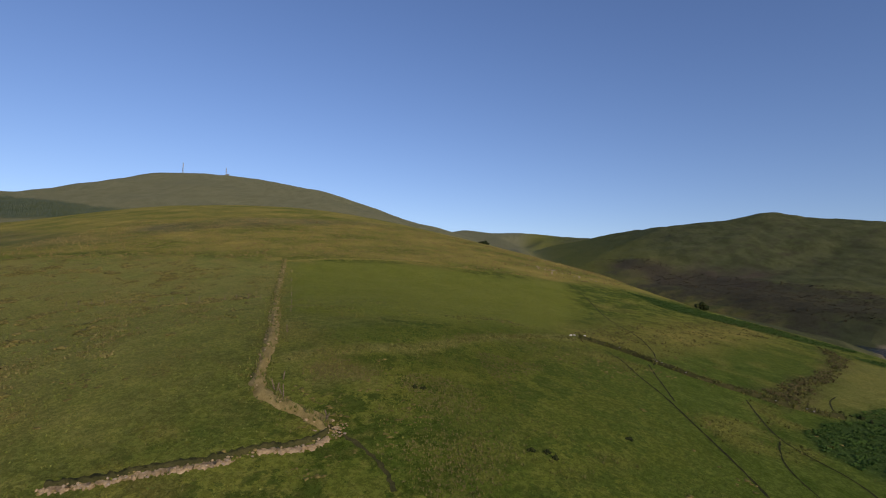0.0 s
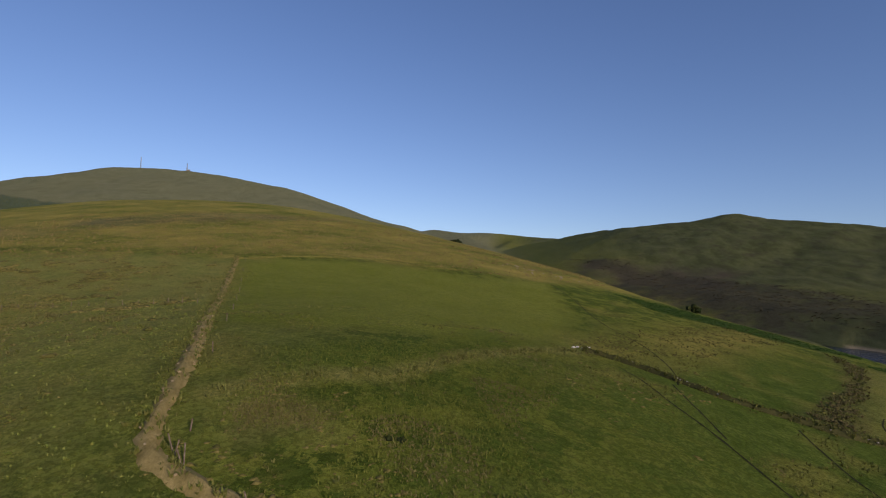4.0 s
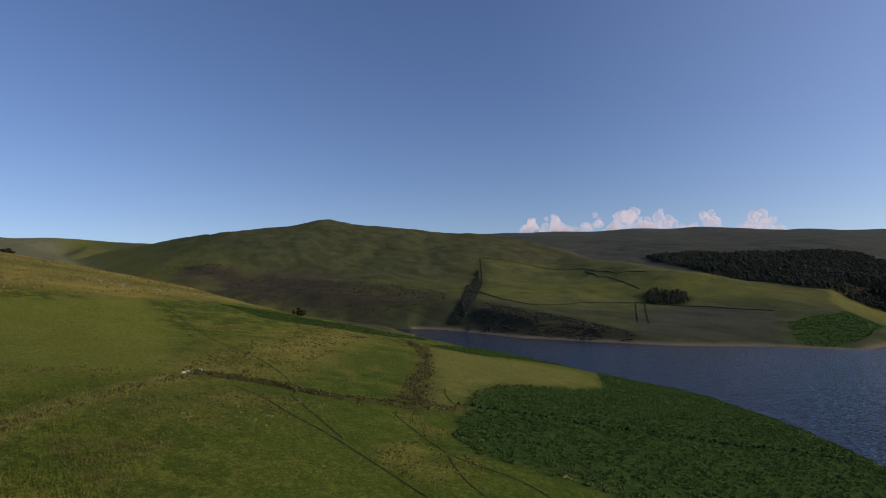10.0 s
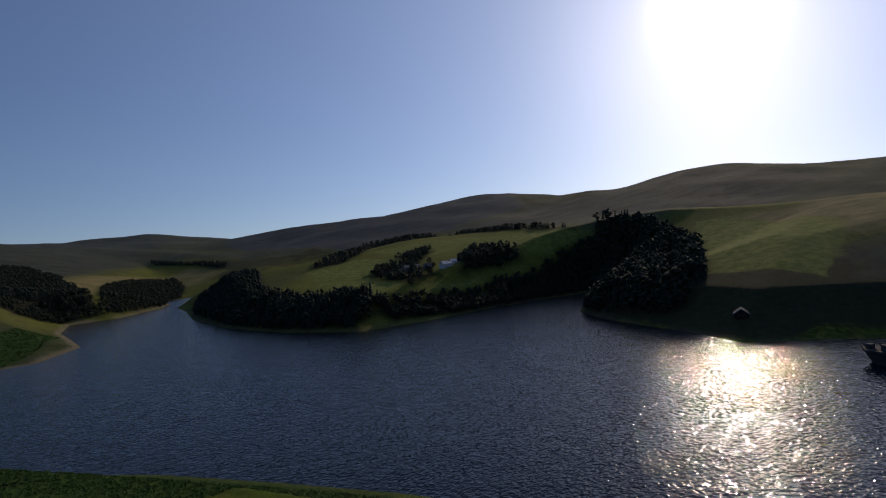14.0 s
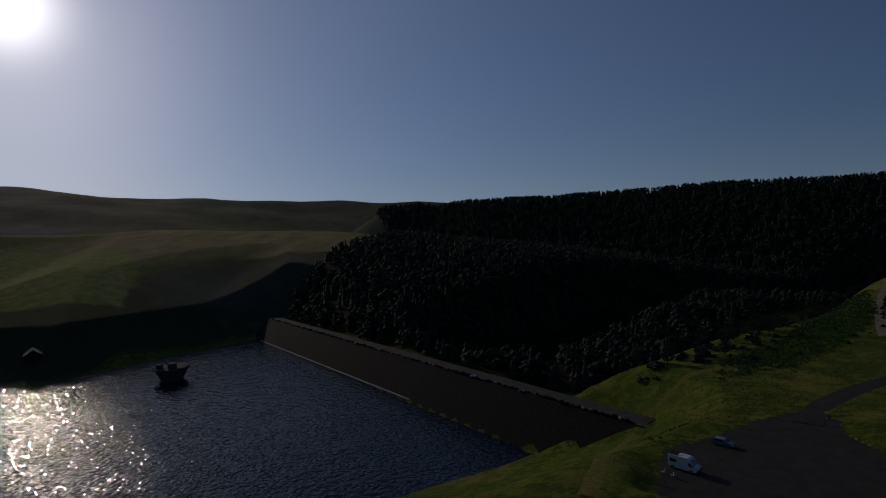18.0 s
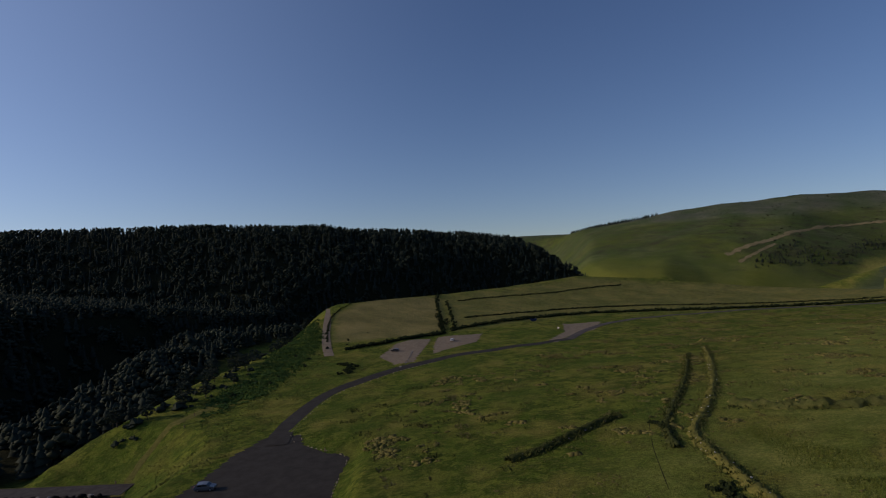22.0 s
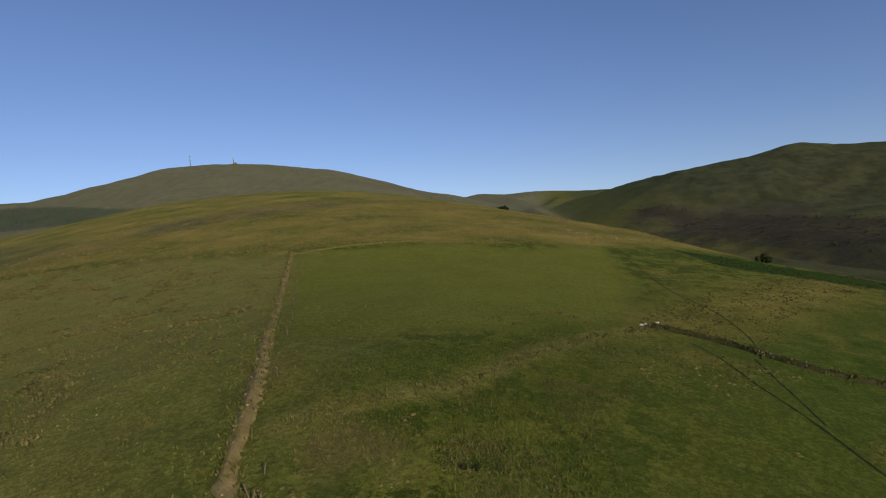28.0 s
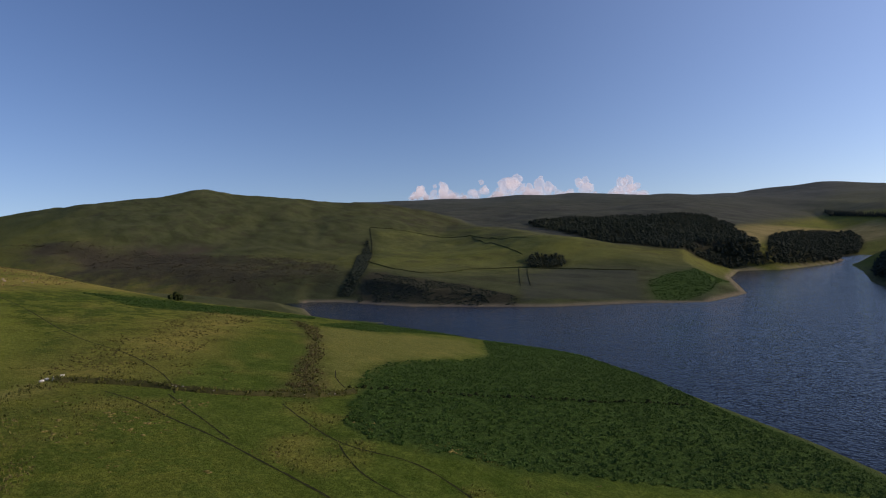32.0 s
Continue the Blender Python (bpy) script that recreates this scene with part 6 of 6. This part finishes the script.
def slab(thing, name, a, b, c, d, material, thick=.02):
    """A thin plate over four corners."""
    bm = bmesh.new()
    a, b, c, d = Vector(a), Vector(b), Vector(c), Vector(d)
    n = (b - a).cross(d - a).normalized() * thick
    lo, hi = [bm.verts.new(v - n) for v in (a, b, c, d)], [bm.verts.new(v + n) for v in (a, b, c, d)]
    bm.faces.new(lo[::-1])
    bm.faces.new(hi)
    for k in range(4):
        bm.faces.new((lo[k], lo[(k + 1) % 4], hi[(k + 1) % 4], hi[k]))
    bmesh.ops.recalc_face_normals(bm, faces=bm.faces)
    return part(name, bm, material, thing)


def hatchback(px, py, pz, heading, color, label):
    thing = tagged(new("car"), label, "car", "parked cars")
    body = paint("car_paint", color)
    out = [(-2.05, .35), (-2.1, .8), (-1.95, 1.0), (-1.45, 1.46), (-.2, 1.5), (.55, 1.42), (1.15, 1.0), (1.95, .82), (2.08, .55), (2.05, .3), (1.7, .24), (-1.7, .24)]
    part("body", side_solid(out, 1.76, .22, .95), body, thing)
    for s in (-1, 1):
        pane(thing, [(-1.35, 1.02), (-1.2, 1.36), (-.35, 1.4), (-.35, 1.02)], s * .845)
        pane(thing, [(-.27, 1.02), (-.27, 1.4), (.45, 1.34), (.95, 1.02)], s * .845)
        part("mirror", box((.16, .2, .12), (.85, s * .98, 1.03), .03), body, thing)
        part("headlight", box((.2, .36, .16), (1.93, s * .6, .72), .04), LAMP_CLEAR, thing)
        part("tail_light", box((.12, .26, .3), (-2.03, s * .66, .86), .03), LAMP_RED, thing)
        for x in (-1.25, 1.28):
            wheel(thing, x, s * .78, .31)
    slab(thing, "windscreen", (1.12, -.66, 1.04), (1.12, .66, 1.04), (.6, .6, 1.41), (.6, -.6, 1.41), GLASS)
    slab(thing, "rear_window", (-1.9, -.62, 1.06), (-1.9, .62, 1.06), (-1.5, .56, 1.42), (-1.5, -.56, 1.42), GLASS)
    part("bumper", box((.12, 1.6, .2), (2.05, 0, .42), .04), TRIM, thing)
    part("bumper", box((.12, 1.6, .2), (-2.08, 0, .45), .04), TRIM, thing)
    part("number_plate", box((.03, .5, .11), (2.12, 0, .45)), WHITE_PAINT, thing)
    thing.location, thing.rotation_euler = (px, py, pz), (0, 0, heading)
    return thing


def campervan(px, py, pz, heading):
    thing = tagged(new("campervan"), "white high-roofed campervan with its side door open", "campervan")
    body = paint("van_paint", (.52, .53, .53))
    out = [(-2.6, .4), (-2.65, 2.35), (-2.5, 2.6), (1.0, 2.62), (1.45, 2.45), (2.15, 1.35), (2.65, 1.1), (2.72, .5), (2.5, .32), (-2.4, .32)]
    part("body", side_solid(out, 2.0, .05, 1.2), body, thing)
    for s in (-1, 1):
        pane(thing, [(1.2, 1.3), (1.3, 1.9), (1.55, 1.9), (1.95, 1.35)], s * .985)
        pane(thing, [(-2.3, 1.35), (-2.3, 1.95), (-1.0, 1.95), (-1.0, 1.35)], s * .985)
        for x in (-1.7, 1.75):
            wheel(thing, x, s * .9, .35)
        part("mirror", box((.14, .22, .34), (1.95, s * 1.16, 1.5), .03), TRIM, thing)
        part("headlight", box((.16, .34, .22), (2.66, s * .74, .95), .04), LAMP_CLEAR, thing)
        part("tail_light", box((.08, .14, .5), (-2.66, s * .86, 1.2), .02), LAMP_RED, thing)
    # dark pane on the closed body stands in for the shaded inside
    pane(thing, [(-.85, .5), (-.85, 2.1), (.55, 2.1), (.55, .5)], .99, "door_opening")
    part("sliding_door", box((1.3, .06, 1.7), (-1.65, 1.1, 1.3), .03), body, thing)
    slab(thing, "windscreen", (2.12, -.86, 1.42), (2.12, .86, 1.42), (1.52, .82, 2.36), (1.52, -.82, 2.36), GLASS)
    part("roof_vent", box((.6, .6, .14), (-.6, 0, 2.68), .03), WHITE_PAINT, thing)
    part("roof_rack", box((1.6, 1.5, .07), (-1.7, 0, 2.68), .02), TRIM, thing)
    part("bumper", box((.16, 1.9, .3), (2.7, 0, .5), .05), TRIM, thing)
    part("bumper", box((.14, 1.9, .28), (-2.68, 0, .5), .05), TRIM, thing)
    thing.location, thing.rotation_euler = (px, py, pz), (0, 0, heading)
    return thing


LOT_TOP = LOT_LEVEL + .05
campervan(-41.2, -98.6, LOT_TOP, math.atan2(.73, -.68))
hatchback(-53.2, -108.6, LOT_TOP, math.atan2(.73, -.68), (.10, .105, .11), "dark grey hatchback parked on the tarmac")
hatchback(-232, -186, land_at(-232, -186) + .08, math.atan2(-.5, -.86), (.72, .72, .70), "white hatchback parked on pale gravel")
hatchback(-196, -195, land_at(-196, -195) + .08, math.atan2(-.86, .5), (.02, .021, .024), "black hatchback parked on pale gravel")
hatchback(-606, 268, land_at(-606, 268) + .25, math.atan2(.86, -.5), (.72, .72, .70), "white car on the moor road")
hatchback(-622, 296, land_at(-622, 296) + .25, math.atan2(.86, -.5), (.66, .66, .64), "pale car on the moor road")

CANVAS = plain("faded_canvas", (.20, .19, .17), (.32, .30, .27), 6, .9)
# picnic chairs beside the van
for cx, cy in ((-36.8, -97.2), (-37.8, -95.6)):
    chair = tagged(new("camp_chair"), "pale folding camp chair beside the van", "chair", "camp chairs")
    part("seat", box((.5, .5, .05), (0, 0, .42), .01), CANVAS, chair)
    part("backrest", box((.06, .5, .5), (-.25, 0, .7), .01), CANVAS, chair)
    for lx in (-.22, .22):
        for ly in (-.22, .22):
            part("leg", rod((lx, ly, 0), (lx, ly, .42), .02), STEEL, chair)
    chair.location = (cx, cy, LOT_TOP)

# timber rail fence and posts at the car park
rail_fence = tagged(new("rail_fence"), "weathered timber rail fence at the car park edge", "fence")
ends = [(-28.5, -99.5), (-30.8, -97.2), (-33.1, -94.9), (-35.4, -92.6)]
for (ax, ay), (bx, by) in zip(ends, ends[1:]):
    za, zb = land_at(ax, ay), land_at(bx, by)
    for up in (.55, 1.0):
        part("rail", rod((ax, ay, za + up), (bx, by, zb + up), .055, 5), TIMBER, rail_fence)
for ax, ay in ends:
    part("post", box((.14, .14, 1.4), (ax, ay, land_at(ax, ay) + .5), .015), TIMBER, rail_fence)
for i, (ax, ay) in enumerate([(-80.3, -104), (-76, -168), (-84, -178), (-55, -164)]):
    z = land_at(ax, ay)
    bollard = tagged(new("bollard"), "short dark timber bollard beside the tarmac", "bollard", "bollards")
    part("shaft", box((.22, .22, 1.0), (0, 0, .45), .02), TIMBER, bollard)
    part("cap", box((.26, .26, .08), (0, 0, .98), .02), TRIM, bollard)
    bollard.location = (ax, ay, z)

skip = tagged(new("skip"), "blue steel skip beside the gorse hedge", "skip")
BLUE = paint("blue_enamel", (.02, .05, .16), .5)
bm = bmesh.new()
lo, hi = [(-1.4, -.9, .1), (1.4, -.9, .1), (1.4, .9, .1), (-1.4, .9, .1)], [(-2.4, -1.1, 1.6), (2.4, -1.1, 1.6), (2.4, 1.1, 1.6), (-2.4, 1.1, 1.6)]
a, b = [bm.verts.new(v) for v in lo], [bm.verts.new(v) for v in hi]
bm.faces.new(a[::-1])
for k in range(4):
    bm.faces.new((a[k], a[(k + 1) % 4], b[(k + 1) % 4], b[k]))
bmesh.ops.solidify(bm, geom=bm.faces[:], thickness=.08)
part("hull", bm, BLUE, skip)
for s in (-1, 1):
    part("lug", rod((s * 1.6, -1.2, 1.0), (s * 1.6, 1.2, 1.0), .08), STEEL, skip)
skip.location, skip.rotation_euler = (-318, -184, land_at(-318, -184)), (0, 0, 2.2)

sign = tagged(new("notice_board"), "small notice board on two timber posts", "sign")
for s in (-.8, .8):
    part("post", box((.1, .1, 2.0), (s, 0, 1.0), .01), TIMBER, sign)
part("panel", box((1.8, .06, .9), (0, 0, 1.55), .01), WHITE_PAINT, sign)
for k in range(3):
    part("bar", box((1.3, .02, .07), (0, -.045, 1.75 - k * .2)), TRIM, sign)
sign.location, sign.rotation_euler = (-292, -152, land_at(-292, -152)), (0, 0, 1.0)

# ---- single trees on the slope below the car park ----
BARK = plain("grey_bark", (.05, .042, .034), (.12, .10, .08), 6, .9, grain=.8, deep=.03)


def single_tree(px, py, tall, seed, label, group="slope trees", mat=None):
    rng = random.Random(seed)
    tree = tagged(new("tree"), label, "tree", group)
    z = land_at(px, py)
    bm = rod((0, 0, -.4), (.1, .05, tall * .5), tall * .035, 7, tall * .018)
    for k in range(6):
        a, up = k * 1.05 + rng.uniform(-.3, .3), rng.uniform(.25, .5) * tall
        rod((0, 0, up), (math.cos(a) * tall * .28, math.sin(a) * tall * .28, up + tall * .22), tall * .014, 5, tall * .004, bm)
    part("trunk", bm, BARK, tree)
    bm = bmesh.new()
    for k in range(130):
        a, up = rng.uniform(0, 6.3), rng.uniform(.28, 1.0)
        out = .42 * math.sin(math.pi * min(1, (up - .18) / .9)) ** .7 * rng.uniform(.35, 1.05)
        gem(bm, rng.uniform(.045, .10) * tall, (math.cos(a) * out * tall, math.sin(a) * out * tall, up * tall), rng, .6)
    part("crown", bm, mat or OAK_LEAF, tree)
    tree.location = (px, py, z)
    return tree


rng = random.Random(21)
for i in range(34):
    k = (i + rng.random()) / 34
    line = [(-66, -192), (-86, -192), (-106, -206), (-132, -236), (-165, -264), (-205, -298), (-240, -326)]
    j = min(int(k * 6), 5)
    f = k * 6 - j
    px, py = line[j][0] * (1 - f) + line[j + 1][0] * f + rng.gauss(0, 4), line[j][1] * (1 - f) + line[j + 1][1] * f - abs(rng.gauss(0, 7))
    single_tree(px, py, rng.uniform(3.5, 8.5), 500 + i, "round green broadleaf tree on the glen slope")
for i in range(16):
    px, py = -96 - i * 8 + rng.gauss(0, 4), -196 - i * 3 + rng.gauss(0, 9)
    shrub(px, py, rng.uniform(.8, 1.8), "dark gorse bush on the grassy slope", "slope gorse", seed=i)
for i, (px, py) in enumerate([(-258, -216), (-266, -222), (-276, -231), (-268, -219), (-283, -240)]):
    single_tree(px, py, rng.uniform(3.5, 5.5), 560 + i, "stunted hawthorn in the field hedge", "hedge thorns", GORSE_LEAF)

# ---- the farm across the water ----
SLATE = plain("grey_slate", (.07, .072, .078), (.14, .142, .15), 1.2, .6, grain=.3, deep=.02)
TIN = plain("pale_sheet_roof", (.34, .35, .37), (.52, .53, .55), .8, .45, .3, .4, .2, .01)
RENDER = plain("whitewashed_wall", (.50, .49, .46), (.70, .69, .66), .8, .85)
RUBBLE = plain("rubble_wall", (.14, .125, .11), (.28, .25, .22), .9, .9, grain=.8, deep=.05)


def building(name, px, py, turn, long, wide, eaves, rise, wall, roof, label, windows=0, chimneys=0):
    thing = tagged(new(name), label, "building", "farm buildings")
    bm = bmesh.new()
    prof = [(-wide / 2, -1.5), (wide / 2, -1.5), (wide / 2, eaves), (0, eaves + rise), (-wide / 2, eaves)]
    e = [[bm.verts.new((x, u, z)) for u, z in prof] for x in (-long / 2, long / 2)]
    bm.faces.new(e[0])
    bm.faces.new(e[1][::-1])
    for k in range(5):
        bm.faces.new((e[0][k], e[1][k], e[1][(k + 1) % 5], e[0][(k + 1) % 5]))
    bmesh.ops.recalc_face_normals(bm, faces=bm.faces)
    part("walls", bm, wall, thing)
    slope = math.hypot(wide / 2 + .4, rise)
    for s in (-1, 1):
        part("roof_slope", box((long + .8, slope + .2, .22)), roof, thing).matrix_basis = Matrix.Translation((0, s * wide / 4 + s * .1, eaves + rise / 2 + .12)) @ Matrix.Rotation(-s * math.atan2(rise, wide / 2), 4, "X")
    for s in (-1, 1):
        for k in range(windows):
            for z in ((1.4, 3.9) if eaves > 4.5 else (1.5,)):
                w = part("window", box((1.1, .12, 1.2), (-long / 2 + long * (k + .5) / windows, s * (wide / 2 + .02), z), .02), WHITE_PAINT, thing)
                part("window_pane", box((.9, .06, 1.0), (-long / 2 + long * (k + .5) / windows, s * (wide / 2 + .08), z)), GLASS, w)
        part("door", box((1.2, .1, 2.1), (long * .08, s * (wide / 2 + .02), 1.05), .02), TIMBER, thing)
    for k in range(chimneys):
        x = (-1 if k else 1) * (long / 2 - .6)
        c = part("chimney", box((.9, .9, 2.2), (x, 0, eaves + rise + .5), .04), RUBBLE, thing)
        part("chimney_pot", rod((x, 0, eaves + rise + 1.6), (x, 0, eaves + rise + 2.1), .16, 8), plain("clay_pot", (.25, .12, .07), (.36, .19, .11), 5, .8), c)
    z = min(land_at(px + dx, py + dy) for dx in (-5, 5) for dy in (-5, 5))
    thing.location, thing.rotation_euler = (px, py, z + .4), (0, 0, turn)
    return thing


building("farmhouse", 586, -238, 1.9, 14, 8, 5.0, 3.0, RENDER, TIN, "white farmhouse with a pale roof among trees", 4, 2)
building("barn", 632, -210, 1.9, 24, 10, 4.2, 3.2, RUBBLE, SLATE, "long dark stone barn with a slate roof", 2)
building("barn", 618, -228, .4, 13, 8, 3.8, 2.8, RUBBLE, SLATE, "small stone barn with a slate roof", 2)
building("barn", 602, -256, 1.7, 12, 9, 3.6, 2.4, RENDER, TIN, "whitewashed shed with a sheet metal roof", 1)
for i, (px, py) in enumerate([(612, -232), (600, -190), (655, -180), (668, -176), (640, -172), (620, -176), (646, -240), (538, -178), (628, -168), (676, -186), (590, -182)]):
    single_tree(px, py, 7 + i % 4, 600 + i, "dark broadleaf tree beside the farm", "farmyard trees")

spots, _ = spread([(-1230, -190), (-1700, -520), (-1800, -200), (-1800, 200), (-1500, 240), (-1320, 60)], 520, 31, lambda x, y: waves(x, y, 70, 4) > -.1)
grow("hill_gorse", spots, FAR_BUSHES, GORSE_LEAF, (1.0, 3.0), (.8, 1.6), "dark gorse and thorn dotted over the green hill", "scrub", 31, sink=.5)

# ---- masts on the summit ----
def radio_mast(bearing, away, tall, hut, label):
    px, py, _ = spot(bearing, away, 8)
    z = land_at(px, py)
    mast = tagged(new("radio_mast"), label, "mast")
    foot, top = 3.4, .9
    for s in ((-1, -1), (1, -1), (1, 1), (-1, 1)):
        part("leg", rod((s[0] * foot / 2, s[1] * foot / 2, -2), (s[0] * top / 2, s[1] * top / 2, tall), .32, 5), STEEL, mast)
    n = 9
    for k in range(n):
        w0, w1 = foot + (top - foot) * k / n, foot + (top - foot) * (k + 1) / n
        bm = bmesh.new()
        z0, z1 = tall * k / n, tall * (k + 1) / n
        for a, b in (((-1, -1), (1, -1)), ((1, -1), (1, 1)), ((1, 1), (-1, 1)), ((-1, 1), (-1, -1))):
            rod((a[0] * w0 / 2, a[1] * w0 / 2, z0), (b[0] * w1 / 2, b[1] * w1 / 2, z1), .16, 4, bm=bm)
            rod((a[0] * w1 / 2, a[1] * w1 / 2, z1), (b[0] * w1 / 2, b[1] * w1 / 2, z1), .16, 4, bm=bm)
        part("lattice", bm, STEEL, mast)
    part("aerial", rod((0, 0, tall), (0, 0, tall * 1.15), .25, 6, .1), STEEL, mast)
    for k in range(3):
        part("dish", rod((1.2, k * .6 - .6, tall * (.62 + .1 * k)), (2.0, k * .6 - .6, tall * (.62 + .1 * k)), 1.1, 10), WHITE_PAINT, mast)
    if hut:
        part("equipment_hut", box((14, 7, 5), (6, 0, 1.5), .1), RUBBLE, mast)
    mast.location = (px, py, z)


radio_mast(34.4, 2495, 44, False, "tall slender lattice radio mast on the summit")
radio_mast(30.5, 2475, 30, True, "lattice radio mast with a stone equipment hut")

# ---- clouds low over the western moor: a backdrop beyond the hills ----
def cloud_material():
    """Soft white vapour that thins out towards its base, with sunlight put in as glow."""
    s = Shade("cloud", 1.0, 0, 0)
    place = s.tree.nodes.new("ShaderNodeTexCoord")
    part_of = s.tree.nodes.new("ShaderNodeSeparateXYZ")
    s.join(place.outputs["Generated"], part_of.inputs[0])
    add = s.tree.nodes.new("ShaderNodeMath")
    s.join(s.times(part_of.outputs[2], 1.2), add.inputs[0])
    s.join(s.times(s.noise(.011, 5, .6), .5), add.inputs[1])
    s.join(s.times(s.ramp(add.outputs[0], .28, 1.3), .28), s.skin.inputs["Alpha"])
    # the glow replaces sunlight scattered through the cloud
    s.skin.inputs["Emission Color"].default_value = (.80, .78, .86, 1)
    s.skin.inputs["Emission Strength"].default_value = .62
    return s.done((.25, .25, .25))


CLOUD_MAT = cloud_material()


def cloud(bearing, low, high, wide, seed):
    """A heaped cloud of many rounded puffs, tallest at one side."""
    rng = random.Random(seed)
    away = 4700
    tall = away * (math.tan(math.radians(high)) - math.tan(math.radians(low)))
    span = away * math.radians(wide)
    lean = rng.uniform(.3, .7)
    bm = bmesh.new()
    for i in range(30):
        u = rng.random()
        top = tall * (.45 + .55 * math.exp(-((u - lean) / .28) ** 2)) * (1 - abs(2 * u - 1) ** 4)
        size = rng.uniform(.07, .21) * tall
        clump = bmesh.ops.create_icosphere(bm, subdivisions=2, radius=size, matrix=Matrix.Translation(((u - .5) * span, rng.uniform(-.3, .3) * span, max(size * .4, rng.uniform(.1, 1) * top - size))))
        for v in clump["verts"]:
            v.co += Vector((noise.noise(v.co / size * 1.3), noise.noise(v.co / size * 1.3 + Vector((7, 1, 3))), noise.noise(v.co / size * 1.3 + Vector((2, 9, 5))))) * size * .6
    ob = part("cloud", bm, CLOUD_MAT, smooth=True)
    a = math.radians(bearing)
    ob.location, ob.rotation_euler = (-math.sin(a) * away, math.cos(a) * away, 72 + away * math.tan(math.radians(low))), (0, 0, a)
    ob.visible_shadow = False
    return tagged(ob, "small white heaped cloud low over the moor", "cloud", "low clouds", "backdrop")


for i, (b, low, high, wide) in enumerate([(-45.4, 3.9, 5.7, 1.3), (-48.0, 3.7, 6.1, 2.2), (-51.4, 3.5, 5.6, 2.9), (-55.6, 3.4, 6.9, 3.0), (-58.6, 3.2, 6.1, 3.2), (-62.3, 2.9, 6.1, 2.6), (-66.8, 2.5, 5.6, 3.0)]):
    cloud(b, low, high, wide * 1.35, i)
